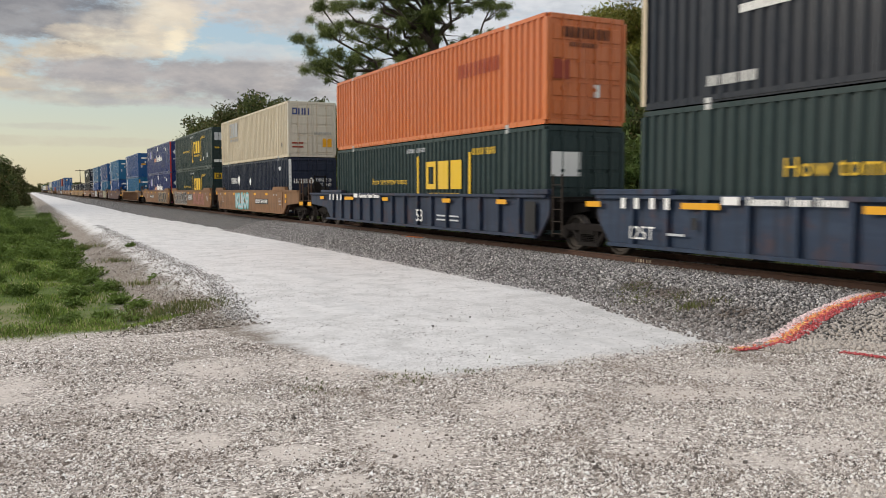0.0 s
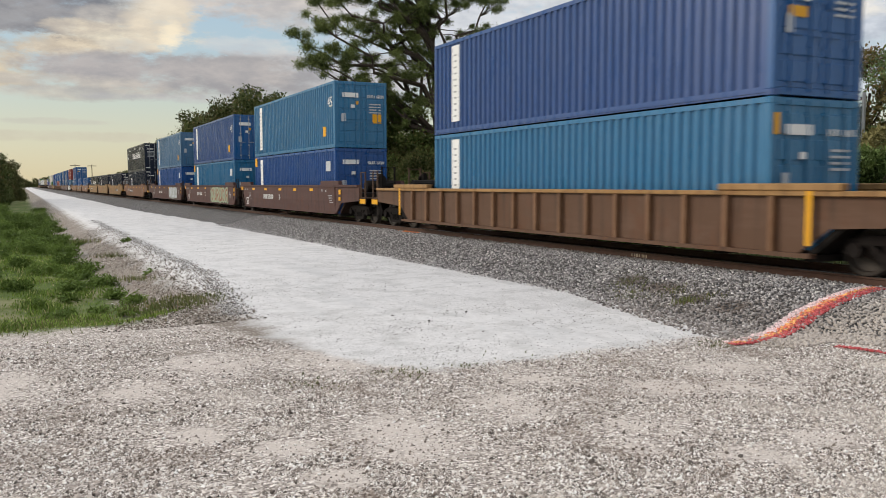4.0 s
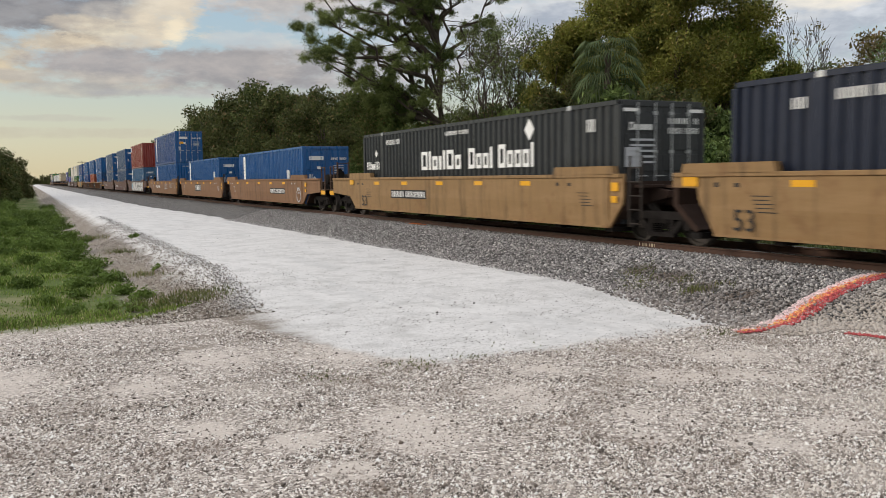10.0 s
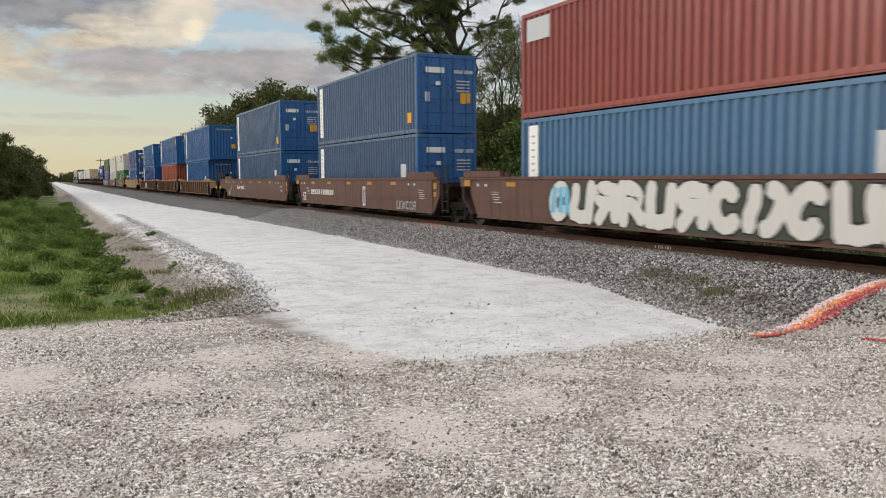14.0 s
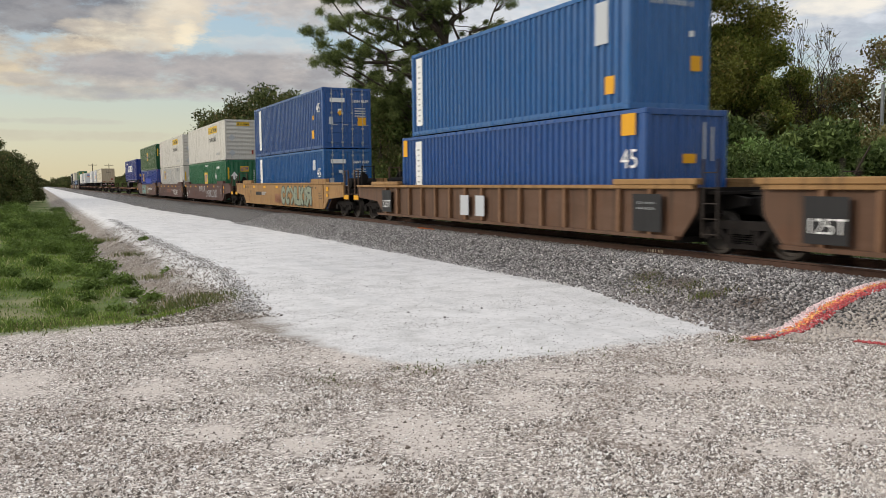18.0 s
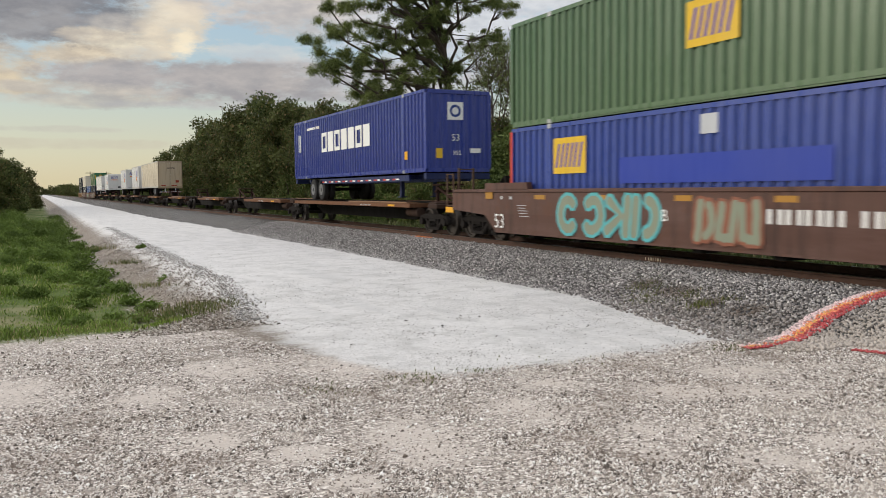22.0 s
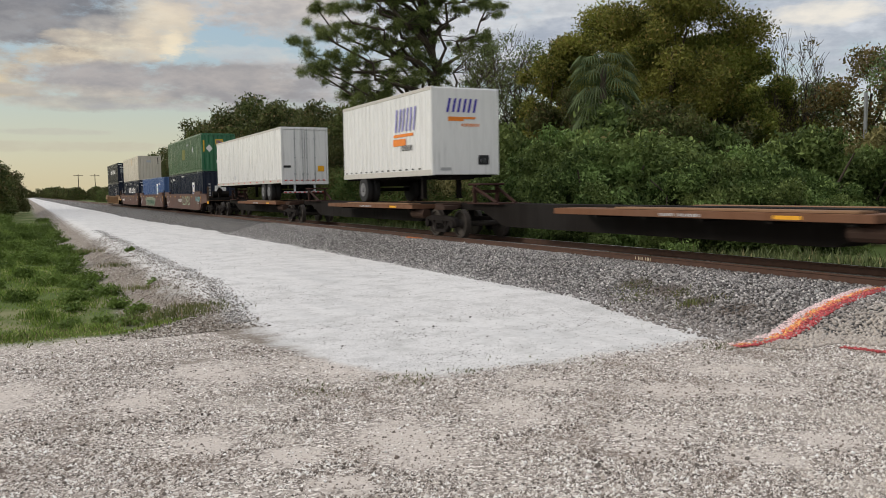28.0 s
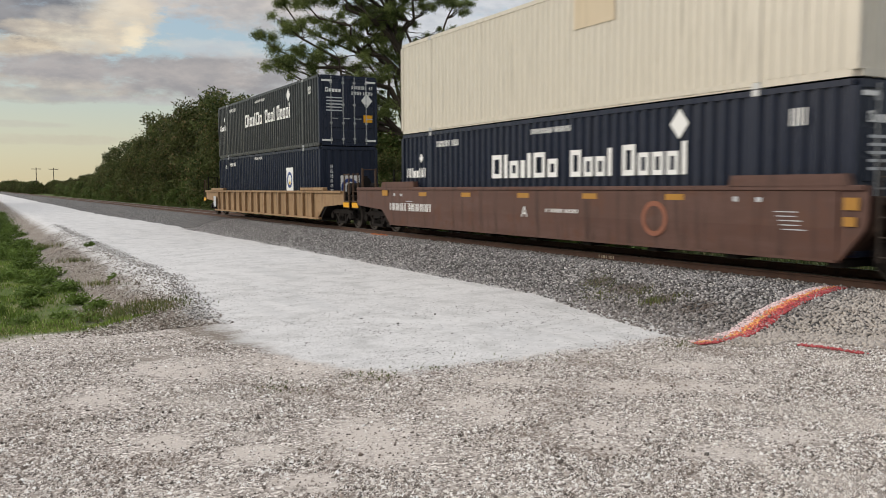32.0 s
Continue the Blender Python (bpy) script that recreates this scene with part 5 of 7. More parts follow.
for lv in (0, 1):
    ob = box_on(80.6, lv, W53, "royal", "deep blue corrugated container with white lettering and red end posts", rods=GALV, side=stack, face=hexa + [("r", 0.0, 0.05, 0.13, 2.8, "red"), ("r", 2.46, 0.05, 0.13, 2.8, "red")])
plate = lambda u, v=0.95, w=1.9: [("r", u, v - 0.05, w, 0.3, "black"), ("w", u + 0.08, v, w - 0.16, 0.2, "bbbb bbbbbb", "white")]
plainnum = lambda u, v=0.98, w=2.0, c="white": [("w", u, v, w, 0.24, "bbbb bbbbb", c)]
n53 = lambda u, c="white": [("t", u, 0.45, 0.42, "53", c)]
add(well_car(50.2, "ttx_brown", "weathered brown steel well car with graffiti", False, (True, False), [("g", 6.3, 0.36, 3.4, 1.1, 3, (None, "teal", "silver"), 0.16, 0.075)] + plate(11.3, 0.83, 2.9) + n53(1.6, "black"), (True, True)), 50.2)
add(well_car(69.7, "ttx_brown", "weathered brown steel well car with white graffiti", False, (False, False), [("g", 1.6, 0.34, 6.3, 1.12, 7, (None, "bonewhite", "black"), 0.17, 0.12), ("r", 8.25, 0.76, 2.3, 0.5, "black"), ("w", 8.4, 0.81, 2.0, 0.4, "bbb", "white"),
                                                                                                     ("g", 10.8, 0.45, 4.6, 0.9, 9, (None, "pink", "ttxdark"), 0.10, 0.06)], (False, True)), 69.7)
add(well_car(89.2, "ttx_brown", "weathered brown steel well car with black and cream graffiti", False, (False, True), plate(4.7, 0.83, 2.85) + [("g", 11.0, 0.34, 5.3, 1.12, 21, (None, "cream", "black"), 0.18, 0.13)], (False, True)), 89.2)
# a single ribbed car
blued = dict(rods=coat("blue"))
box_on(105.7, 0, W45, "teal", "teal corrugated container with white strip", side=[strip], face=BLUED + [("r", 0.05, 2.2, 0.15, 0.4, "amber")], rods=coat("teal"))
box_on(105.7, 1, W45, "slate_blue", "slate-blue corrugated container with blue doors", side=[strip], face=BLUED + [("r", 0.35, 1.45, 0.5, 0.2, "amber")], rods=coat("blue"), end_colour="blue")
add(well_car(113.0, "rib_tan", "brown ribbed single well car with yellow end posts", True, (True, True), [("r", 0.3, 0.5, 0.12, 1.0, "amber"), ("r", 17.3, 0.5, 0.12, 1.0, "amber")], (True, True), False), 113.0)
# three maroon units
for s, lo, hi in ((129.1, "deep_blue", "teal"), (148.1, "teal", "slate_blue"), (167.7, "deep_blue", "faded_blue")):
    box_on(s, 0, W45, lo, "corrugated 45-foot container with a white strip, in a well", side=[strip, ("r", 0.02, 2.35, 0.48, 0.48, "amber"), ("r", 12.5, 1.9, 0.6, 0.45, "silver")], face=BLUED + [("r", 0.35, 1.0, 0.4, 0.2, "amber")], rods=coat(lo))
    box_on(s, 1, W45, hi, "corrugated 45-foot container with a white strip, stacked on another", side=[strip, ("r", 12.15, 0.55, 0.4, 0.43, "amber"), ("t", 12.85, 1.8, 0.45, "45", "white")], face=BLUED + [warn, ("r", 0.95, 1.9, 0.15, 0.15, "amber")], rods=GALV if hi == "slate_blue" else coat(hi), end_colour="blue" if hi == "slate_blue" else None)
add(well_car(136.5, "maroon", "maroon steel well car with white numerals", False, (True, False), n53(1.6) + plainnum(5.4, 0.82) + [("t", 8.5, 0.82, 0.27, "B", "white")], (True, True)), 136.5)
add(well_car(155.8, "maroon", "maroon steel well car with pale green graffiti", False, (False, False), n53(1.85) + plainnum(5.4, 0.82) + [("t", 8.5, 0.82, 0.27, "C", "white"), ("g", 10.5, 0.36, 5.4, 1.08, 31, ("sage", "mint", "brickink"), 0.17, 0.07)], (False, True)), 155.8)
add(well_car(175.2, "maroon", "maroon steel well car with grey graffiti", False, (False, True), n53(1.6) + plainnum(5.4, 0.82) + [("t", 8.5, 0.82, 0.27, "A", "white"), ("g", 11.4, 0.4, 4.2, 1.05, 35, ("grey", "sage", "silver"), 0.17, 0.12)], (False, True)), 175.2)
# a single car, dark boxes
dark = dict(rods=GALV)
box_on(190.0, 0, W53, "ink_navy", "dark navy corrugated container with chrome door rods", side=COVER, face=DOORTXT[:3] + [("r", 0.15, 1.35, 0.45, 0.45, "silver"), ("o", 0.37, 1.58, 0.17, 0.06, "blue")] + DOORTXT[-4:], **dark)
box_on(190.0, 1, W53, "charcoal", "charcoal corrugated container with white block lettering", side=[(k, *(x for x in a)) for k, *a in COAST], face=DOORTXT + [("d", 2.15, 1.95, 0.5, "white"), ("r", 1.9, 0.95, 0.4, 0.3, "amber")], end_colour="ink_navy", **dark)
add(well_car(198.6, "orange_brown", "orange-brown single well car with white scrawls", False, (True, True), [("g", 2.3, 0.8, 2.0, 0.4, 41, (None, None, "silver"), 0.1, 0.05)] + plate(4.6, 0.83, 3.0), (True, True)), 198.6)
# three tan units with single dark boxes
for s, k in ((213.7, 0), (233.1, 1), (252.6, 2)):
    box_on(s, 0, W53, "charcoal" if k == 2 else "ink_navy", "dark corrugated container, alone in its well", side=COAST if k == 2 else COVER, face=DOORTXT + [("r", 0.15, 1.35, 0.45, 0.45, "silver")], **dark)
for s, k in ((222.3, 0), (241.7, 1), (261.2, 2)):
    mk = [plate(11.3, 0.85, 3.0), [("w", 9.65, 0.67, 1.7, 0.5, "bbb", "brickink"), ("d", 6.5, 0.95, 0.5, "pink")], plate(4.64, 0.85, 3.0)][k]
    add(well_car(s, "ttx_tan", "clean tan-yellow steel well car with yellow reflectors", False, (k == 0, k == 2), mk + n53(1.67, "black"), (k == 0, True)), s)
# three brown units: two single boxes and a stack, blue
b45 = [("t", 1.0, 1.85, 0.40, "45", "white"), ("w", 0.6, 2.55, 1.3, 0.1, "bb bb bb bb b", "silver")]
box_on(277.3, 0, W45, "blue", "blue corrugated container alone in its well", side=[strip, ("r", 10.9, 1.3, 0.5, 0.45, "silver")], face=BLUED + [("d", 0.6, 1.1, 0.5, "white")], **blued)
box_on(297.5, 0, W40, "blue", "blue corrugated 40-foot container alone in its well", side=[strip40, ("r", 10.3, 1.3, 0.5, 0.6, "silver")], face=BLUED, **blued)
box_on(316.4, 0, W45, "blue", "blue corrugated container at the bottom of a stack", end="plain", side=[strip, ("r", 12.2, 0.9, 0.6, 0.5, "silver")], face=b45)
box_on(316.4, 1, W45, "slate_blue", "slate-blue corrugated container with blue doors", side=[strip, ("r", 0.3, 2.1, 0.35, 0.5, "amber")], face=BLUED + [("r", 0.35, 1.75, 0.4, 0.2, "amber")], rods=GALV, end_colour="blue")
add(well_car(284.7, "ttx_brown", "brown steel well car with white plate", False, (True, False), plate(11.1, 0.82, 2.95) + [("o", 16.5, 0.75, 0.36, 0.06, "silver")], (True, True)), 284.7)
add(well_car(304.1, "ttx_brown", "brown steel well car with a black sign", False, (False, False), [("r", 7.56, 0.72, 2.5, 0.52, "black"), ("w", 7.75, 0.79, 2.1, 0.38, "bbb", "white")], (False, True)), 304.1)
add(well_car(323.6, "ttx_brown", "brown steel well car with faded chalk marks", False, (False, True), plainnum(4.45, 0.85, 2.85) + [("g", 10.4, 0.7, 1.9, 0.6, 51, (None, None, "silver"), 0.1, 0.05), ("g", 13.5, 0.85, 1.5, 0.5, 53, (None, None, "grey"), 0.1, 0.05)], (False, True)), 323.6)
# three brown units with 40-foot stacks
box_on(340.6, 0, W40, "faded_blue", "blue corrugated 40-foot container below a red one", side=[strip40, ("r", 11.2, 1.3, 0.5, 0.7, "silver")], face=BLUED, **blued)
box_on(340.6, 1, W40, "red", "dull red corrugated container with plain end", end="plain", side=[("r", 0.3, 2.1, 1.15, 0.6, "silver"), ("w", 11.3, 0.5, 0.2, 1.9, "i", "silver")], face=[("w", 2.0, 1.2 + 0.16 * i, 0.12, 0.1, "b", "white") for i in range(8)])
# sides paler than the ends: sky sheen put into the faded side colour
for s in (360.1, 379.6):
    box_on(s, 0, W40, "dusty_blue", "dust-paled blue corrugated 40-foot container with white plates on its blue doors", side=[strip40, ("r", 10.6, 1.3, 0.5, 0.5, "silver")], face=BLUED, end_colour="steel_blue", **blued)
    box_on(s, 1, W40, "dusty_blue", "dust-paled blue corrugated 40-foot container with yellow placard on its blue doors", side=[strip40, ("r", 11.3, 0.4, 0.35, 0.38, "amber")], face=BLUED + [warn], end_colour="steel_blue", **blued)
add(well_car(347.2, "brick", "brown well car with white and black graffiti", False, (True, False), [("g", 5.3, 0.32, 11.6, 1.2, 61, ("blackgreen", "black", "bonewhite"), 0.19, 0.145), ("g", 5.35, 0.5, 0.9, 0.9, 62, (None, None, "sky"), 0.19, 0.08)], (True, True)), 347.2)
add(well_car(366.7, "brick", "brown steel well car with white scrawl", False, (False, False), n53(1.5) + plainnum(2.9, 0.78, 3.6) + [("g", 14.2, 0.36, 1.8, 0.36, 63, (None, None, "silver"), 0.1, 0.05), ("w", 10.4, 0.4, 0.4, 0.8, "o", "silver")], (False, True)), 366.7)
add(well_car(386.2, "brick", "brown steel well car with pale scuffs", False, (False, True), n53(1.5) + plainnum(4.4, 0.85, 2.4), (False, True)), 386.2)
# three ribbed tan units
box_on(403.6, 0, W40, "blue", "blue corrugated 40-foot container under a longer one", end="plain", side=[strip40, ("r", 10.4, 1.3, 0.6, 0.25, "silver")], face=BLUEF)
box_on(402.9, 1, W45, "steel_blue", "blue corrugated 45-foot container overhanging the one below", end="plain", side=[strip, ("r", 0.15, 2.3, 0.4, 0.5, "amber")], face=BLUEF)
box_on(422.7, 0, W40, "red_brown", "red-brown corrugated 40-foot container", end="plain", side=[("w", 0.7, 0.3, 0.18, 2.0, "i", "silver"), ("r", 6.0, 1.1, 0.15, 0.4, "silver"), ("r", 11.6, 0.4, 0.15, 0.4, "silver")],
       face=[("d", 1.7, 1.2, 0.4, "white"), ("w", 2.1, 0.9, 0.07, 1.2, "i", "silver")])
box_on(422.2, 1, W45, "steel_blue", "blue corrugated 45-foot container with yellow corner mark", end="plain", side=[strip, ("r", 0.2, 2.0, 0.3, 0.5, "amber"), ("r", 13.0, 2.1, 0.45, 0.5, "amber")], face=[("r", 1.2, 1.95, 0.4, 0.2, "amber"), BLUEF[2], ("w", 0.7, 2.3, 0.7, 0.1, "bbb", "silver")])
box_on(442.1, 0, W45, "deep_blue", "blue corrugated 45-foot container under a shorter one", end="plain", side=[strip, ("r", 0.1, 2.2, 0.35, 0.6, "amber"), ("r", 12.86, 2.3, 0.5, 0.5, "amber"), ("t", 12.85, 1.55, 0.45, "45", "white")], face=[("r", 1.1, 1.65, 0.4, 0.22, "amber"), ("w", 1.7, 1.5, 0.1, 1.1, "i", "silver"), ("w", 1.95, 1.7, 0.1, 0.8, "i", "silver")])
box_on(442.7, 1, W40, "steel_blue", "blue corrugated 40-foot container on a longer one", end="plain", side=[strip40, ("r", 11.3, 0.4, 0.35, 0.42, "amber"), ("r", 10.9, 1.6, 0.5, 1.0, "silver")], face=BLUEF)
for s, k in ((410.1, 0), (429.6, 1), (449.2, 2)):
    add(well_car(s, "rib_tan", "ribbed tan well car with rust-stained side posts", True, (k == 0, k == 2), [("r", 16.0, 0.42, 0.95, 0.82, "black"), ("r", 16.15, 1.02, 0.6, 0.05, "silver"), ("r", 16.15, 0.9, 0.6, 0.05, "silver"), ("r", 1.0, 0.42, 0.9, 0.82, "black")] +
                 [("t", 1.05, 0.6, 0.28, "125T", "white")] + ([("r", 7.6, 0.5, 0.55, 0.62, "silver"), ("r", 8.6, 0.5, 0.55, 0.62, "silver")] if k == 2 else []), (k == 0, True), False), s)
# a single yellow-tan car with graffiti
box_on(465.3, 0, W45, "blue", "blue corrugated 45-foot container with white and yellow door plates", side=[strip, ("r", 12.0, 1.9, 0.4, 0.5, "silver"), ("t", 12.7, 1.55, 0.45, "45", "white")], face=BLUED + [("r", 0.3, 0.75, 0.4, 0.2, "amber")], **dark)
box_on(465.3, 1, W45, "slate_blue", "slate-blue corrugated 45-foot container with blue doors and chrome rods", side=[strip, ("r", 11.96, 0.54, 0.34, 0.4, "amber"), ("r", 12.1, 1.45, 0.2, 0.2, "amber"), ("t", 12.75, 1.75, 0.45, "45", "white")], face=BLUED + [warn, ("d", 0.85, 1.7, 0.25, "amber")], end_colour="deep_blue", **dark)
add(well_car(472.7, "gold", "yellow-tan single well car with dark graffiti and grime", False, (True, True), [("w", 8.2, 0.47, 1.5, 0.5, "bbb", "brickink"), ("g", 9.6, 0.34, 5.6, 1.1, 71, (None, "blackgreen", "sage"), 0.17, 0.11), ("r", 3.7, 0.85, 1.4, 0.2, "black"), ("w", 5.2, 0.87, 1.0, 0.18, "bbbbb", "silver")], (True, True)), 472.7)
# three brown units: white over green, white over striped, green over blue
hunt = [("r", 9.8, 2.12, 3.45, 0.52, "yellow"), ("w", 9.95, 2.2, 3.1, 0.36, "b bx bbxx", "black"), ("t", 9.95, 1.5, 0.46, "Intermodal", "black"), ("w", 12.6, 0.42, 1.5, 0.18, "bbb bbbb bbbb", "grey")]
huntface = [("r", 0.85, 2.45, 0.95, 0.26, "yellow"), ("w", 0.9, 2.5, 0.85, 0.16, "b b bxxx", "black"), ("d", 0.5, 1.6, 0.45, "silver"), ("d", 0.5, 0.5, 0.45, "silver"), ("r", 1.9, 0.4, 0.14, 0.3, "rustred")]
emp = lambda u, v, s=1.0: [("r", u, v, 1.15 * s, 0.75 * s, "yellow"), ("w", u + 0.05 * s, v + 0.13 * s, 0.95 * s, 0.5 * s, "ppp", "violet")]
empface = [("r", 0.12, 1.5, 0.12, 0.85, "yellow"), ("r", 2.34, 1.5, 0.12, 0.85, "yellow"), *emp(1.05, 2.05, 0.52), ("d", 0.6, 1.75, 0.5, "white"), ("t", 1.15, 1.2, 0.2, "53'", "white"), ("r", 1.1, 0.65, 0.45, 0.22, "white")] + \
          [("w", 1.98, 0.7 + 0.17 * i, 0.12, 0.11, "b", "white") for i in range(9)]
box_on(487.8, 0, W53, "green", "bright green corrugated container with yellow and blue emblem", end="plain", side=emp(7.6, 1.2, 1.17) + [("w", 12.7, 2.3, 1.2, 0.18, "bbb bbbb", "white"), ("d", 12.4, 1.75, 0.45, "white"), ("t", 15.0, 1.42, 0.2, "53'", "white"), ("w", 8.0, 2.55, 1.3, 0.13, "bbbbbb bbb", "white")], face=empface)
box_on(487.8, 1, W53, "white", "off-white finely ribbed container with yellow sign", end="ribbed", pattern="fine", side=hunt, face=huntface)
box_on(507.2, 0, W53, "white", "white panelled container with grey ribs", end="plain", pattern="strip", side=emp(3.1, 1.72, 1.12) + [("w", 12.1, 2.5, 1.1, 0.18, "bbbb bbb", "black"), ("r", 7.4, 2.3, 0.4, 0.35, "silver")], face=empface)
box_on(507.2, 1, W53, "white", "off-white finely ribbed container with yellow sign", end="ribbed", pattern="fine", side=hunt, face=huntface)
box_on(526.6, 0, W53, "emp_blue", "blue corrugated container with yellow emblem and red corner posts", end="plain", side=emp(2.2, 1.58, 1.22) + [("r", 7.5, 2.28, 0.47, 0.4, "silver"), ("r", 4.9, 1.3, 5.75, 0.6, "patchblue"), ("r", 0.0, 0.1, 0.13, 2.7, "red"), ("w", 14.6, 0.9, 0.35, 0.4, "bb", "white")],
       face=[("r", 0.0, 0.05, 0.14, 2.8, "red"), ("t", 1.3, 1.2, 0.3, "53", "white"), ("w", 1.2, 0.7, 0.6, 0.2, "bbb", "white")])
box_on(526.6, 1, W53, "leaf_green", "green corrugated container with yellow and blue emblem", end="plain", side=emp(7.05, 1.15, 1.25) + [("d", 12.4, 1.9, 0.4, "silver")], face=empface, end_colour="dark_green")
scrawl = lambda u, w, sd, c="silver": ("g", u, 0.5, w, 0.62, sd, (None, None, c), 0.1, 0.045)
add(well_car(496.4, "maroon", "dark brown well car with white scrawled graffiti", False, (True, False), n53(1.0) + [scrawl(10.5, 4.5, 81), ("g", 7.6, 0.9, 2.6, 0.5, 82, (None, None, "silver"), 0.1, 0.045)], (True, True)), 496.4)
add(well_car(515.8, "maroon", "dark brown well car with white scrawl and bars", False, (False, False), n53(0.97) + [scrawl(12.2, 2.6, 83, "white"), ("t", 5.7, 0.78, 0.28, "C", "white"), ("w", 7.6, 0.72, 2.9, 0.36, "bbbb", "brickink"), ("w", 10.8, 0.92, 1.45, 0.09, "b bbbb bbbb", "white")], (False, True)), 515.8)
add(well_car(535.2, "brick", "brown well car with teal graffiti and faded paint", False, (False, True), n53(0.85) + [("g", 4.1, 0.34, 3.85, 1.15, 85, (None, "teal", "sage"), 0.17, 0.10), ("t", 8.0, 0.85, 0.26, "B", "white"), ("w", 10.8, 0.88, 3.6, 0.27, "bbbb bbbb", "white"), ("g", 9.0, 0.4, 1.7, 1.0, 86, (None, "brickink", "sage"), 0.17, 0.09)], (False, True)), 535.2)
# spine cars
n1 = [548.3, 565.6, 582.8, 600.1, 617.4, 634.7]
n2 = [637.6, 654.8, 672.0, 689.5, 706.9, 724.2]
for nodes in (n1, n2):
    for k in range(5):
        a, b2 = nodes[k], nodes[k + 1]
        first = nodes is n1 and k == 0
        add(spine_car(a, b2, "dark skeletal spine car with rusty runways" + (", empty" if (nodes is n1 and 0 < k < 4) or (nodes is n2 and k == 2) else ""), (1.3, b2 - a - 1.3) if first else (1.5, 10.4), 1.0 if first else b2 - a - 1.2, k == 4), a)
add(chassis(548.4, 16.1, "dark blue container chassis with twin axles"), 548.4)
add(container("container", 548.4, 2.16, W53, "cobalt", "cobalt blue corrugated container with large white block letters", end="plain",
              side=[("w", 4.5, 1.2, 6.4, 0.90, "obobbob", "white"), ("w", 2.25, 2.35, 2.0, 0.17, "xxxxxxx xxx", "white"), ("w", 0.78, 1.35, 0.45, 0.85, "ib", "silver"), ("r", 14.3, 0.5, 0.25, 0.3, "amber")],
              face=[("r", 0.85, 1.85, 0.62, 0.62, "white"), ("o", 1.16, 2.16, 0.22, 0.09, "blue"), ("t", 1.0, 1.12, 0.24, "53", "white"), ("t", 1.05, 0.62, 0.16, "102", "white"), ("r", 0.4, 0.5, 0.25, 0.35, "yellow"), ("r", 1.75, 0.7, 0.42, 0.16, "white"), ("r", 0.5, 0.02, 0.6, 0.13, "amber"), ("r", 1.7, 0.02, 0.5, 0.13, "amber")]), 548.4)
add(trailer("trailer", 618.5, 16.15, "beige", "long cream van trailer with a stained rear door", side=[("r", 1.3, 1.3, 0.25, 0.7, "silver"), ("r", 7.0, 1.4, 0.08, 0.3, "grey")],
            face=words("black", (0.95, 2.05, 0.85, 0.13, "bbbb bbbbbb")) + [("r", 1.85, 0.5, 0.36, 0.26, "rustred"), ("r", 0.3, 0.12, 0.5, 0.1, "rustred"), ("r", 1.4, 0.12, 0.6, 0.1, "rustred")]), 618.5)
yrc = [("w", 0.5, 2.05, 1.2, 0.46, "ppp", "violet"), ("r", 0.6, 1.83, 1.05, 0.07, "orange"), ("r", 0.6, 1.76, 0.6, 0.07, "orange"), ("w", 1.1, 1.58, 0.7, 0.1, "bbbbbbb", "orange"), ("r", 1.75, 0.3, 0.42, 0.32, "black"), ("r", 1.85, 0.36, 0.2, 0.14, "silver"), ("r", 0.3, 0.1, 0.4, 0.1, "grey")]
yside = [("w", 5.4, 1.55, 1.85, 0.8, "ppp", "lilac"), ("r", 5.35, 1.36, 1.7, 0.1, "orange"), ("r", 5.3, 1.05, 1.1, 0.24, "orange"), ("w", 6.0, 0.85, 1.0, 0.2, "bbbbbbb", "black")] + [("r", 0.3 + i * 0.55, 0.16, 0.16, 0.05, "black") for i in range(14)]
for s in (637.9, 654.95, 689.6):
    add(trailer("short_trailer", s, 8.53, "snow", "short white ribbed pup trailer with purple and orange emblem", front=True, ribs=True, side=yside, face=yrc, single=True), s)
add(trailer("trailer", 707.6, 16.15, "snow", "long white van trailer with swing doors and chrome rods", side=[("r", 5.3, 0.3, 0.3, 0.25, "silver")] + [("r", 0.3 + i * 1.5, 0.03, 0.3, 0.05, "red") for i in range(11)],
            face=[("r", 2.0, 0.55, 0.36, 0.3, "amber"), ("r", 0.12, 0.75, 0.4, 0.12, "black")] + [("r", 0.15 + i * 0.3, 0.06, 0.15, 0.05, "red") for i in range(8)]), 707.6)
# the last well cars
box_on(729.2, 0, W53, "ink_navy", "dark navy corrugated container under a green one", end="plain", side=[(k, a[0] + 8.45, *a[1:]) for k, *a in COVER[:3]] + COVER[3:], face=[("r", 0.9, 1.0, 0.85, 0.8, "white"), ("o", 1.3, 1.15, 0.36, 0.14, "blue")] + [("w", 0.45, 0.3 + 0.22 * i, 0.14, 0.15, "b", "white") for i in range(8)])
box_on(729.2, 1, W53, "leaf_green", "green corrugated container with yellow and blue emblem on its end", end="plain", side=[("r", 7.6, 1.15, 1.3, 0.85, "olive")] + [("d", 12.45, 1.8, 0.45, "silver"), ("w", 9.8, 2.2, 0.9, 0.14, "bbb bbb", "silver")], face=empface, end_colour="green")
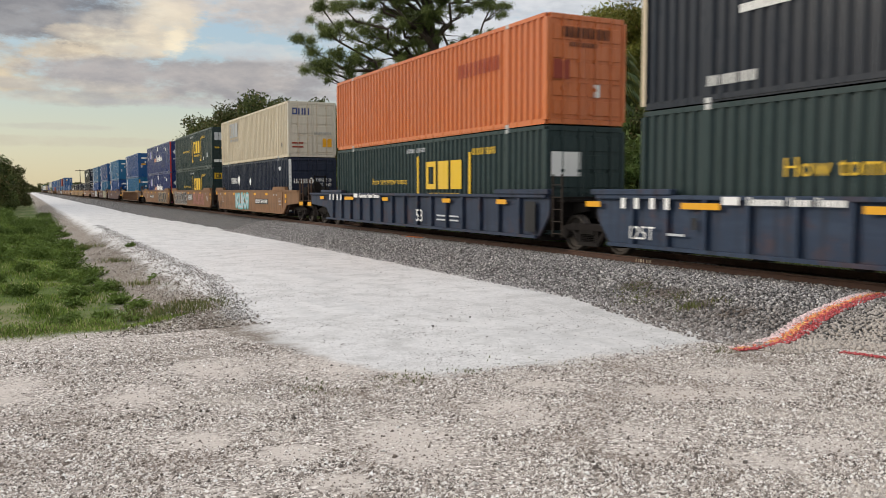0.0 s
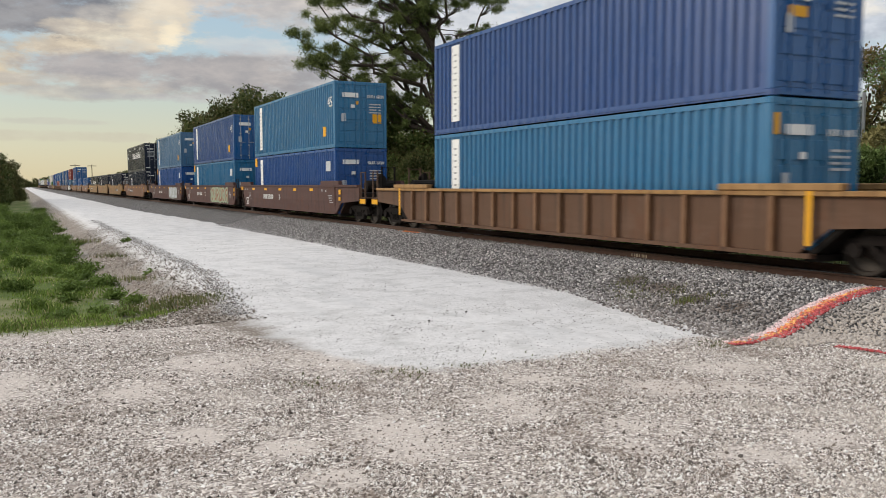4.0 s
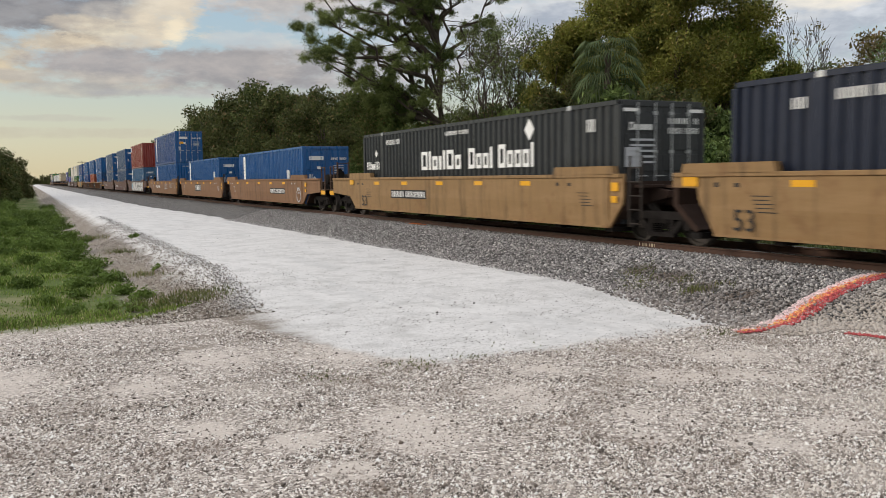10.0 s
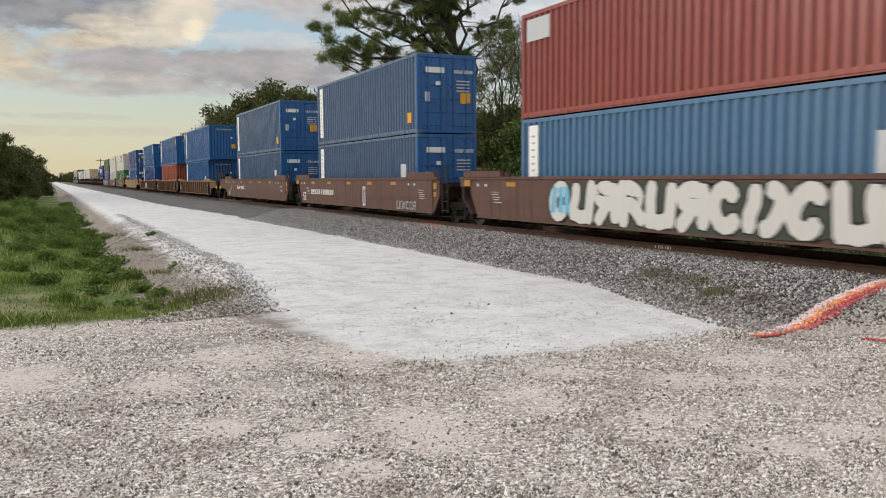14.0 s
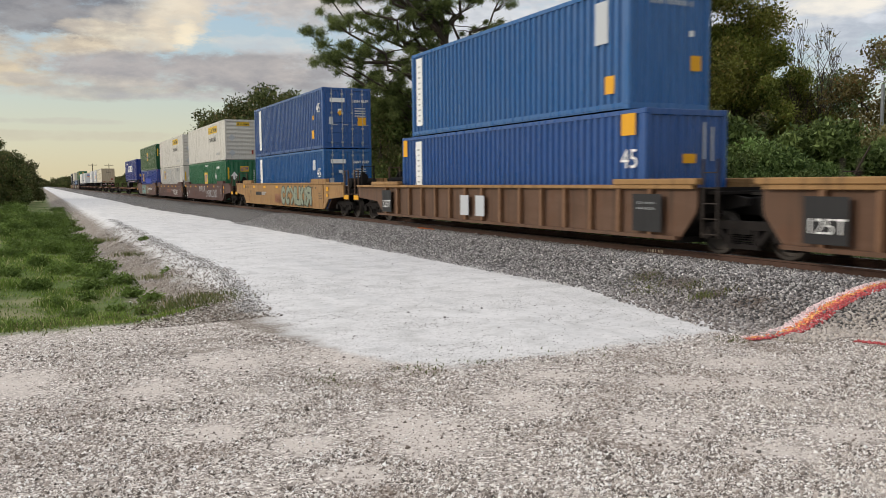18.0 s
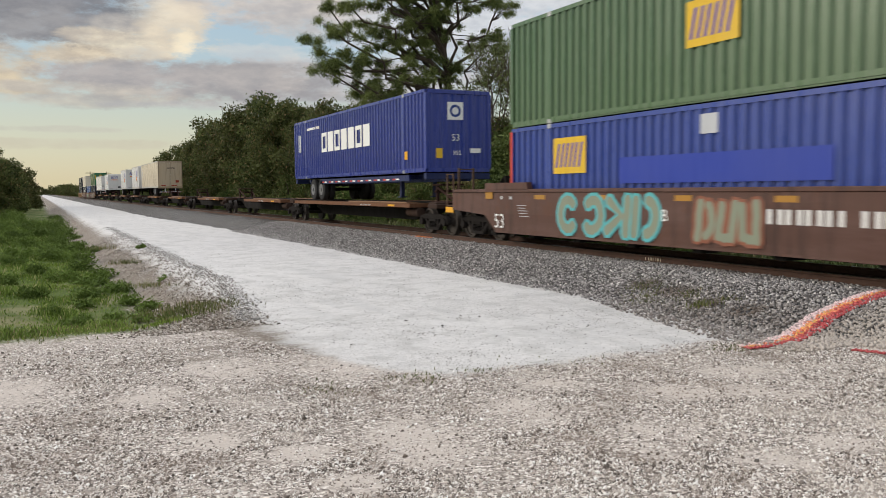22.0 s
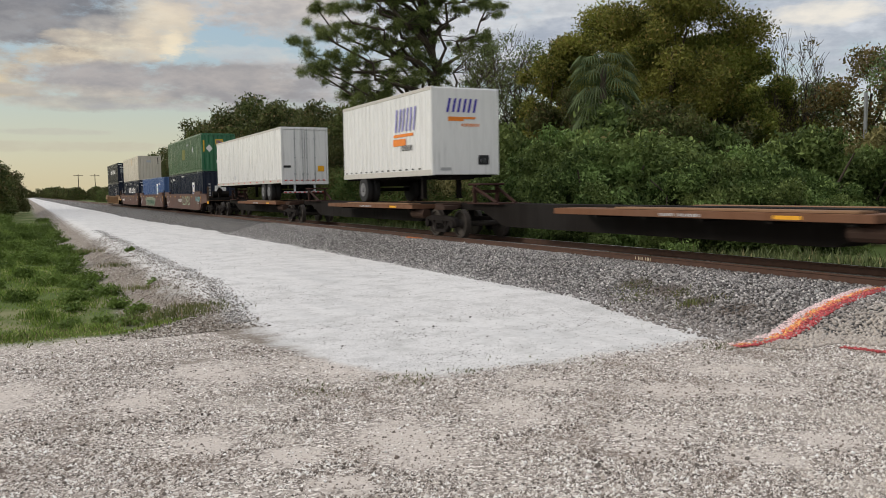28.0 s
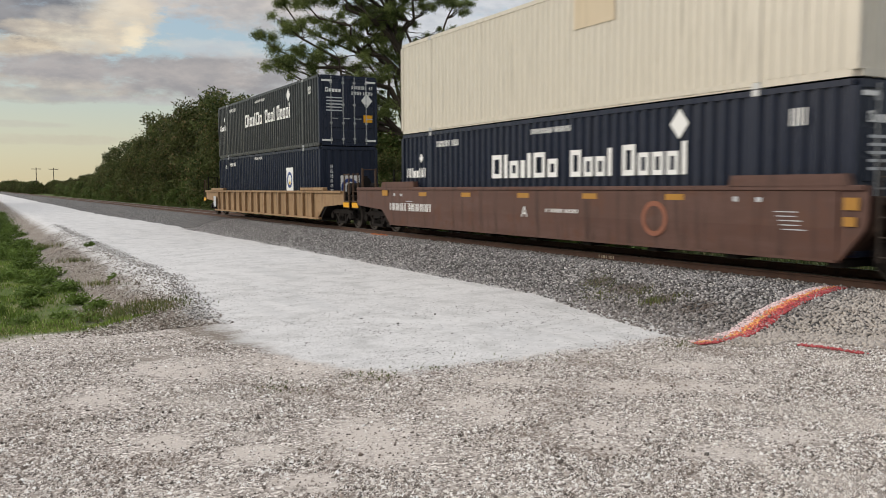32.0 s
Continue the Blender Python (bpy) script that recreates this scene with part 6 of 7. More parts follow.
box_on(748.5, 0, W53, "soft_blue", "faded blue corrugated container with a white sign", end="plain", side=[("r", 11.1, 0.85, 0.93, 1.4, "white"), ("o", 11.56, 1.68, 0.36, 0.13, "sky"), ("w", 12.7, 2.15, 0.75, 0.2, "bbb bbb", "white"), ("w", 14.8, 2.42, 0.3, 0.25, "bb", "white"), ("w", 0.7, 2.0, 0.35, 0.25, "bb", "white")],
       face=[("r", 1.0, 1.35, 0.5, 0.55, "black"), ("r", 1.1, 1.45, 0.3, 0.35, "silver"), ("r", 1.75, 1.4, 0.22, 0.28, "silver")])
box_on(768.2, 0, W53, "ink_navy", "dark navy corrugated container with white block lettering and diamond", side=COAST, face=DOORTXT, **dark)
box_on(768.2, 1, W53, "bone", "streaked cream corrugated container with a grimy end", end="plain", pattern="fine", side=[("w", 15.2, 1.6, 0.25, 0.3, "bb", "grey"), ("r", 9.0, 1.9, 1.4, 0.8, "cream")], face=[("r", 0.95, 2.1, 0.5, 0.25, "silver"), ("w", 2.2, 1.9, 0.12, 0.8, "i", "black")])
box_on(791.8, 0, W53, "ink_navy", "dark navy corrugated container with a white emblem", end="plain", side=[(k, a[0] + 8.45, *a[1:]) for k, *a in COVER[:3]] + COVER[3:], face=[("r", 0.9, 0.8, 0.85, 0.9, "white"), ("o", 1.3, 1.2, 0.38, 0.14, "blue")] + [("w", 0.45, 0.6 + 0.2 * i, 0.12, 0.14, "b", "white") for i in range(8)])
box_on(791.8, 1, W53, "charcoal", "charcoal corrugated container with white block lettering", side=COAST, face=DOORTXT + [("d", 2.1, 1.9, 0.5, "white"), ("r", 1.95, 1.0, 0.4, 0.3, "amber")], end_colour="ink_navy", **dark)
add(well_car(737.8, "brick", "brown well car with grey-green scrawls", False, (True, False), n53(1.4) + plainnum(7.6, 0.9, 1.6) + [("g", 9.6, 0.6, 3.4, 0.8, 91, (None, None, "mint"), 0.1, 0.06), ("g", 15.6, 0.95, 1.8, 0.4, 92, (None, None, "teal"), 0.1, 0.06)], (True, True)), 737.8)
add(well_car(757.1, "brick", "brown well car with dark green handwritten graffiti", False, (False, False), n53(1.4) + [("g", 5.0, 0.34, 7.6, 1.0, 95, ("sage", None, None)), ("t", 5.95, 0.50, 0.74, "FromUpAbove", "darkgreen")], (False, True)), 757.1)
add(well_car(776.8, "brick", "brown well car with small white stencils", False, (False, True), plainnum(0.9, 0.8, 2.9) + [("t", 8.6, 0.8, 0.28, "A", "white"), ("w", 9.6, 0.94, 1.25, 0.09, "b bbbb bbbb", "white"), ("o", 13.3, 0.9, 0.36, 0.1, "brickink")], (False, True)), 776.8)
add(well_car(799.9, "dull_tan", "tan ribbed single well car at the end of the train", True, (True, True), [("r", 0.3, 0.5, 0.5, 0.6, "silver")], (True, True), False), 799.9)


# ---- stones, grass ----


def raw_mesh(name, verts, faces, mat):
    """A mesh from arrays: verts (n, 3), faces (m, k)."""
    me = bpy.data.meshes.new(name)
    k = faces.shape[1]
    me.vertices.add(len(verts))
    me.vertices.foreach_set("co", verts.astype(np.float32).ravel())
    me.loops.add(faces.size)
    me.loops.foreach_set("vertex_index", faces.astype(np.int32).ravel())
    me.polygons.add(len(faces))
    me.polygons.foreach_set("loop_start", (np.arange(len(faces)) * k).astype(np.int32))
    me.update(calc_edges=True)
    me.materials.append(mat)
    return me


OCTA = np.array([(1, 0, 0), (-1, 0, 0), (0, 1, 0), (0, -1, 0), (0, 0, 1), (0, 0, -1)], float)
OCTF = np.array([(0, 2, 4), (2, 1, 4), (1, 3, 4), (3, 0, 4), (2, 0, 5), (1, 2, 5), (3, 1, 5), (0, 3, 5)])


def turns(rng, n):
    q = rng.normal(size=(n, 4))
    q /= np.linalg.norm(q, axis=1)[:, None]
    a, b, c, d = q.T
    return np.stack((1 - 2 * (c * c + d * d), 2 * (b * c - a * d), 2 * (b * d + a * c), 2 * (b * c + a * d), 1 - 2 * (b * b + d * d), 2 * (c * d - a * b), 2 * (b * d - a * c), 2 * (c * d + a * b), 1 - 2 * (b * b + c * c)), 1).reshape(n, 3, 3)


def stones(name, places, sizes, mat, label, seed, flat=0.7):
    """Angular crushed stones strewn at the places."""
    rng = np.random.default_rng(seed)
    n = len(places)
    v = OCTA[None] * rng.uniform(0.65, 1.2, (n, 6, 1)) + rng.normal(0, 0.16, (n, 6, 3))
    v = v * rng.uniform(0.6, 1.1, (n, 1, 3)) * sizes[:, None, None]
    v = np.einsum("nij,nkj->nki", turns(rng, n), v)
    v[:, :, 2] *= flat
    v += places[:, None, :]
    f = (OCTF[None] + (np.arange(n) * 6)[:, None, None]).reshape(-1, 3)
    return tagged(new(name, raw_mesh(name, v.reshape(-1, 3), f, mat)), label, "stones", "", "stuff")


def grit_stones(name, places, sizes, mat, label, seed):
    """Small stones sunk in the dust: only their crowns stand out."""
    rng = np.random.default_rng(seed)
    n = len(places)
    a = rng.uniform(0, math.tau, (n, 1)) + np.arange(4) * math.tau / 4 + rng.normal(0, 0.22, (n, 4))
    r = rng.uniform(0.7, 1.25, (n, 4))
    v = np.zeros((n, 5, 3))
    v[:, :4, 0], v[:, :4, 1], v[:, :4, 2] = np.cos(a) * r, np.sin(a) * r * 0.85, -0.35
    v[:, 4, :2], v[:, 4, 2] = rng.normal(0, 0.3, (n, 2)), rng.uniform(0.45, 0.95, n)
    v = v * sizes[:, None, None] + places[:, None, :]
    f = (np.array([(0, 1, 4), (1, 2, 4), (2, 3, 4), (3, 0, 4)])[None] + (np.arange(n) * 5)[:, None, None]).reshape(-1, 3)
    return tagged(new(name, raw_mesh(name, v.reshape(-1, 3), f, mat)), label, "stones", "", "stuff")


def stone_mat(name, stops, dusty=0.0, shoulder=False):
    m, t, b = material(name)
    geo = t.node("NewGeometry")
    c = t.ramp(geo.outputs["Random Per Island"], stops)
    n = t.noise(geo.outputs["Position"], 60.0, 3)
    c = t.mix(t.step(n, 0.3, 0.7, 0, 0.14), c, (0.48, 0.43, 0.39))
    big = t.noise(geo.outputs["Position"], 0.9, 6, 0.7)
    c = t.mix(t.step(big, 0.50, 0.64, 0, dusty), c, (0.26, 0.205, 0.168))
    c = t.mix(t.step(big, 0.48, 0.34, 0, dusty), c, (0.66, 0.595, 0.54))
    if shoulder:
        # earth among the stones low on the shoulder, and grey dust by the crossing
        xyz = t.node("SeparateXYZ")
        t.put(xyz.inputs[0], geo.outputs["Position"])
        low = t.mul(t.step(t.sub(xyz.outputs[0], t.mul(big, 2.0)), 10.2, 8.9), t.step(t.add(xyz.outputs[1], t.mul(big, 4.0)), 17.0, 12.0))
        c = t.mix(t.mul(low, 0.35), c, (0.22, 0.18, 0.15))
        for cx, cy, rx, ry in ((10.7, 11.8, 0.30, 0.5), (10.85, 12.9, 0.25, 0.5), (10.3, 10.6, 0.22, 0.3), (10.2, 9.6, 0.3, 0.3)):
            u = t.math("DIVIDE", t.sub(xyz.outputs[0], cx), rx)
            w = t.math("DIVIDE", t.sub(xyz.outputs[1], cy), ry)
            c = t.mix(t.mul(t.step(t.add(t.add(t.mul(u, u), t.mul(w, w)), t.mul(big, 2.0)), 2.6, 1.2), 0.7), c, (0.13, 0.098, 0.078))
        c = t.mix(t.mul(t.step(t.add(xyz.outputs[1], big), 9.0, 7.9), 0.75), c, (0.54, 0.485, 0.435))
    t.put(b.inputs["Base Color"], c)
    b.inputs["Roughness"].default_value = 0.88
    b.inputs["Specular IOR Level"].default_value = 0.25
    return m


def top_of(x, y):
    return max(ground_height(x, y), ballast_height(x, y))


rng = np.random.default_rng(11)
# loose gravel on the approach, thinner on the dusty bare spots
pts, size = [], []
while len(pts) < 260000:
    y = 2.6 + 10.6 * rng.random() ** 1.35
    x = rng.uniform(-0.9 - 0.04 * y, 1.6 * y + 1.0)
    if x > 10 or (y > 8.4 + 1.25 * max(0, 4.5 - x) ** 2 + rng.normal(0, 0.12)) or (y > 12.4 + rng.normal(0, 0.3)):
        continue
    bare_ = max(math.exp(-((x - a) ** 2 + 0.7 * (y - b_) ** 2) / r ** 2) for a, b_, r in DUST)
    patch = noise.fractal((x * 1.3, y * 1.3, 9), 0.6, 2.2, 5)
    bare_ *= 0.55 + 1.5 * max(0.0, 0.5 + noise.fractal((x * 3.1, y * 2.4, 5), 0.7, 2.2, 4))
    if rng.random() > min(1, max(0.12, 0.68 - 1.9 * bare_ + 0.9 * patch)):
        continue
    s = 0.0046 + 0.0080 * rng.random() ** 2 + (0.011 if rng.random() < 0.06 else 0)
    pts.append((x, y, ground_height(x, y) + s * 0.30))
    size.append(s * (0.84 + 0.028 * y))
GRAVEL = stone_mat("gravel_stone", [(0.0, (0.045, 0.037, 0.033)), (0.22, (0.15, 0.122, 0.105)), (0.47, (0.38, 0.326, 0.288)), (0.68, (0.66, 0.594, 0.542)), (0.83, (0.87, 0.83, 0.79)), (1.0, (0.97, 0.96, 0.94))], 0.55)
pts, size = np.array(pts), np.array(size)
stones("gravel", pts[:62000], size[:62000] * 1.1, GRAVEL, "loose pale and grey gravel on the dirt approach", 1, 0.85)
grit_stones("fine_gravel", pts[62000:], size[62000:], GRAVEL, "fine gravel trodden into the dirt approach", 12)
# crushed stone on the ballast shoulder
pts, size = [], []
while len(pts) < 52000:
    y = 5.5 + 40 * rng.random() ** 1.7
    x = rng.uniform(foot(y) - 0.12, 12.6)
    if y < 7 and x < 9.3:
        continue
    if x < foot(y) + 0.18 and rng.random() > 0.5:
        continue
    s = 0.018 + 0.025 * rng.random()
    pts.append((x, y, top_of(x, y) + s * 0.42))
    size.append(s)
ROCK = stone_mat("ballast_stone", [(0.0, (0.06, 0.056, 0.058)), (0.3, (0.21, 0.199, 0.201)), (0.65, (0.39, 0.374, 0.372)), (0.92, (0.54, 0.52, 0.51)), (1.0, (0.82, 0.79, 0.77))], 0.0, True)
stones("ballast_stones", np.array(pts), np.array(size), ROCK, "grey crushed ballast stones along the rail", 2, 0.85)
# dark chips on the road, rubble on the bank
pts, size = [], []
CHIPPY = [(4.1, 18.0, 0.35, 2.2), (4.8, 17.0, 0.8, 1.8), (3.5, 13.8, 0.5, 1.2), (4.3, 12.8, 0.8, 0.8), (6.2, 16.3, 0.8, 1.0), (4.5, 11.2, 0.7, 0.5), (5.3, 11.2, 0.8, 0.5), (8.6, 11.3, 0.5, 0.5), (7.8, 10.8, 0.8, 0.5), (5.0, 9.5, 0.8, 0.35), (7.2, 12.3, 1.0, 0.6), (3.9, 24.0, 0.3, 5.0), (3.2, 12.5, 0.5, 0.6)]
for i in range(42000):
    y = 8.6 + 24 * rng.random() ** 1.6
    x = rng.uniform(road_left(y) + 0.1, foot(y))
    near_ = max(math.exp(-((x - a) / r) ** 2 - ((y - q) / w) ** 2) for a, q, r, w in CHIPPY)
    if rng.random() > 0.10 + 0.9 * near_ * max(0, 0.5 + noise.fractal((x * 2, y * 2, 2), 0.6, 2.2, 4)):
        continue
    s = 0.006 + 0.011 * rng.random() ** 3
    pts.append((x, y, ground_height(x, y) + s * 0.3))
    size.append(s)
for i in range(7000):
    y = 13.8 + 42 * rng.random() ** 1.5
    x = road_left(y) + rng.normal(0.05, 0.16) + 0.25 * noise.noise((y * 0.6, 0, 8))
    s = 0.010 + 0.016 * rng.random() ** 2
    pts.append((x, y, ground_height(x, y) + s * 0.3))
    size.append(s)
for x, y in ((8.74, 23.3), (6.7, 12.2), (5.46, 16.3), (5.7, 11.6), (5.42, 12.4), (6.5, 12.5), (6.0, 10.4), (8.3, 20.0), (8.9, 24.6)):
    pts.append((x, y, ground_height(x, y) + 0.01))
    size.append(0.034)
CHIP = stone_mat("dark_chip", [(0.0, (0.06, 0.058, 0.055)), (0.35, (0.24, 0.23, 0.225)), (0.7, (0.45, 0.44, 0.43)), (1.0, (0.70, 0.69, 0.68))])
stones("road_chips", np.array(pts), np.array(size), CHIP, "scattered dark stone chips on the white road", 3)
pts, size = [], []
for i in range(15000):
    y = 13.2 + 34 * rng.random() ** 1.5
    x = road_left(y) + rng.normal(-0.85, 0.6)
    if x > road_left(y) + 0.35 or x < road_left(y) - 2.2:
        continue
    s = 0.010 + 0.024 * rng.random() ** 2
    pts.append((x, y, ground_height(x, y) + s * 0.3))
    size.append(s)
stones("bank_rubble", np.array(pts), np.array(size), stone_mat("rubble", [(0.0, (0.07, 0.058, 0.048)), (0.55, (0.25, 0.208, 0.172)), (0.85, (0.46, 0.42, 0.38)), (1.0, (0.75, 0.73, 0.70))]), "grey and white rubble on the road bank", 4)

# sprayed survey line up the ballast: pink edge, orange core, red edge
LINE = [(8.2, 7.74), (8.5, 7.70), (9.08, 7.86), (9.70, 8.10), (10.32, 8.29), (10.77, 8.33), (11.35, 8.39), (11.76, 8.46), (12.36, 8.60)]
LINE2 = [(8.95, 6.73), (8.95, 6.42), (8.88, 6.1), (8.8, 5.7)]
for band, (lo, hi, col, count) in {"pink": (0.07, 0.21, (0.86, 0.66, 0.67), 2200), "orange": (-0.05, 0.12, (0.84, 0.22, 0.12), 1200), "amber": (-0.02, 0.09, (0.95, 0.50, 0.16), 900), "red": (-0.19, 0.02, (0.55, 0.08, 0.09), 2100)}.items():
    m = stone_mat("sprayed_" + band, [(0.0, dull(col, 0.75)), (0.7, col), (1.0, tuple(min(1, v * 1.1 + 0.06) for v in col))])
    pts, size = [], []
    for k in range(count):
        line = LINE2 if (band == "red" and k % 6 == 0) else LINE
        i = rng.integers(0, len(line) - 1)
        u = rng.random()
        (x0, y0), (x1, y1) = line[i], line[i + 1]
        dx_, dy_ = x1 - x0, y1 - y0
        ln = math.hypot(dx_, dy_)
        thin = 0.35 if (i < 2 or line is LINE2) else 0.7 if i == 2 else 1.0
        if thin < 0.5 and rng.random() > (0.45 if band == "red" else 0.12):
            continue
        o = rng.uniform(lo, hi) * (thin if band == "red" else 1.0) * (1.35 - 0.45 * (i + u) / 8)
        x, y = x0 + u * dx_ - dy_ / ln * o, y0 + u * dy_ + dx_ / ln * o
        s = (0.015 + 0.019 * rng.random()) * (0.8 if thin < 0.5 else 1)
        pts.append((x, y, top_of(x, y) + s * 0.42 + 0.014))
        size.append(s)
    stones("sprayed_line", np.array(pts), np.array(size), m, band + " spray paint on the stones of a survey line", 5, 0.85)
pts = [(rng.normal(12.38, 0.07), rng.normal(26.7, 0.28), 0.50) for k in range(90)]
stones("sprayed_mark", np.array(pts), np.full(90, 0.035), stone_mat("sprayed_orange_mark", [(0.0, (0.7, 0.16, 0.05)), (1.0, (0.9, 0.3, 0.08))]), "orange sprayed mark on the ballast beside the rail", 6)
web = thing("rail_mark", pose(TRACK - 0.755 - 0.075, 14.76, RAIL), "pale chalk figures on the rail's web", "marking")
bm = bmesh.new()
word(bm, -0.28, -0.12, 0.55, 0.085, "i bb bb", 0.0, lambda u, v, d: (0.062 - d, -u, v))
part("lettering", bm, ink("cream"), web)

LEAF = {}


def leaf_mat(name, dark, light, dead=None):
    if name not in LEAF:
        m, t, b = material(name)
        geo = t.node("NewGeometry")
        rnd = t.node("ObjectInfo").outputs["Random"]
        r = geo.outputs["Random Per Island"]
        c = t.mix(t.math("POWER", r, 1.4), dark, light)
        big = t.noise(geo.outputs["Position"], 0.55, 3)
        c = t.mix(t.step(big, 0.42, 0.66, 0, 0.55), c, dull(light, 1.25))
        if dead:
            c = t.mix(t.step(r, 0.90, 0.93), c, dead)
        hsv = t.node("HueSaturation")
        t.put(hsv.inputs["Color"], c)
        t.put(hsv.inputs["Value"], t.add(0.8, t.mul(rnd, 0.4)))
        t.put(hsv.inputs["Hue"], t.add(0.485, t.mul(rnd, 0.03)))
        t.put(b.inputs["Base Color"], hsv.outputs[0])
        b.inputs["Roughness"].default_value = 0.65
        b.inputs["Specular IOR Level"].default_value = 0.12
        tr = t.node("BsdfTranslucent")
        t.put(tr.inputs[0], hsv.outputs[0])
        ms = t.node("MixShader")
        ms.inputs[0].default_value = 0.16
        t.t.links.new(b.outputs[0], ms.inputs[1])
        t.t.links.new(tr.outputs[0], ms.inputs[2])
        t.t.links.new(ms.outputs[0], t.t.nodes["Material Output"].inputs[0])
        LEAF[name] = m
    return LEAF[name]


def blades(name, places, height, lean, mat, label, seed, wide=0.012):
    """Grass: each blade a bent strip of two quads."""
    rng = np.random.default_rng(seed)
    n = len(places)
    a = rng.uniform(0, math.tau, n)
    h = height * rng.uniform(0.5, 1.25, n)
    side = np.stack((np.cos(a), np.sin(a), np.zeros(n)), 1) * (wide * rng.uniform(0.6, 1.4, n))[:, None]
    tip = np.stack((-np.sin(a), np.cos(a), np.zeros(n)), 1) * (h * lean * rng.uniform(0.2, 1.0, n))[:, None]
    z = np.zeros((n, 3))
    z[:, 2] = h
    v = np.stack((places - side, places + side, places + tip * 0.35 + z * 0.6 + side * 0.7, places + tip * 0.35 + z * 0.6 - side * 0.7, places + tip + z + side * 0.12, places + tip + z - side * 0.12), 1)
    base = (np.arange(n) * 6)[:, None]
    f = np.concatenate((base + [0, 1, 2, 3], base + [3, 2, 4, 5]))
    return tagged(new(name, raw_mesh(name, v.reshape(-1, 3), f, mat)), label, "grass", "", "stuff")


TURF = leaf_mat("grass_blade", (0.085, 0.135, 0.022), (0.24, 0.32, 0.070), (0.44, 0.40, 0.20))
pts, hs = [], []
PALE = [(-0.9, 39.9, 0.8), (-0.42, 21.3, 0.5), (1.3, 20.3, 0.5), (0.5, 17.3, 0.5), (-0.5, 17.4, 0.5), (-1.6, 28, 0.8)]
while len(pts) < 80000:
    y = 13.6 + 75 * rng.random() ** 1.9
    x = rng.uniform(-2.2 - 0.06 * y, 3.2)
    front = 14.1 + 0.35 * max(0, x) + 0.5 * noise.noise((x * 1.1, 0, 2))
    e = 2.0 - 0.020 * max(0, min(60, y) - 20) + 0.45 * noise.noise((0.3, y * 0.45, 1)) + 1.0 * (1 - sstep(14.5, 17.5, y))
    n_ = noise.noise((x * 0.8, y * 0.6, 4))
    gap = max(math.exp(-((x - a) ** 2 + 0.4 * (y - q) ** 2) / r ** 2) for a, q, r in PALE)
    soft_ = min(sstep(0, 1.2, y - front), sstep(0, 0.9, e - x))
    if rng.random() > 0.15 + 0.85 * soft_ or y < front or x > e or rng.random() < 1.1 * gap or n_ < -0.2 and rng.random() > 0.35:
        continue
    pts.append((x, y, ground_height(x, y) - 0.01))
    hs.append((0.05 + 0.24 * max(0, n_ + 0.12)) * (0.45 + 0.55 * soft_) * (0.8 + 0.014 * y))
blades("grass", np.array(pts), np.array(hs), 0.9, TURF, "rough green grass in the ditch with bare gaps", 7, 0.011)
pts, hs = [], []
for cx, cy, r, n_, h in ((10.17, 10.63, 0.10, 170, 0.09), (10.5, 10.4, 0.16, 130, 0.07), (10.85, 12.89, 0.22, 200, 0.06), (8.22, 8.04, 0.10, 20, 0.05), (4.62, 8.51, 0.10, 40, 0.03), (3.81, 8.45, 0.2, 90, 0.04), (2.74, 8.57, 0.18, 70, 0.035), (10.7, 12.5, 0.25, 90, 0.08), (10.6, 11.4, 0.2, 200, 0.06), (10.25, 12.1, 0.22, 180, 0.06), (8.0, 7.75, 0.16, 40, 0.04), (5.9, 8.3, 0.5, 60, 0.03), (2.5, 15.9, 0.4, 700, 0.08), (2.9, 16.5, 0.3, 350, 0.07), (2.0, 15.5, 0.4, 400, 0.06), (0.9, 14.6, 0.5, 260, 0.05), (0.0, 14.4, 0.5, 260, 0.05), (2.3, 20.5, 0.25, 160, 0.1), (2.4, 27.5, 0.25, 160, 0.14), (2.2, 35, 0.3, 160, 0.16)):
    for i in range(n_):
        x, y = rng.normal(cx, r), rng.normal(cy, r)
        pts.append((x, y, top_of(x, y) - 0.005))
        hs.append(h)
blades("sparse_weeds", np.array(pts), np.array(hs), 0.9, leaf_mat("dull_blade", (0.07, 0.085, 0.03), (0.17, 0.18, 0.07), (0.28, 0.22, 0.12)), "small weeds growing through the gravel", 9, 0.008)
pts, hs = [], []
while len(pts) < 16000:
    y = 4 + 90 * rng.random() ** 1.5
    x = rng.uniform(16.4, 21.5)
    pts.append((x, y, ground_height(x, y)))
    hs.append(0.16 + 0.2 * rng.random() * (x > 18))
blades("verge_grass", np.array(pts), np.array(hs), 0.6, leaf_mat("verge_blade", (0.06, 0.075, 0.03), (0.15, 0.17, 0.075), (0.28, 0.24, 0.13)), "light green grass on the far side of the track", 10, 0.025)

BARK = paint("bark", (0.085, 0.066, 0.052), 0.9, 0.5, 0.0)


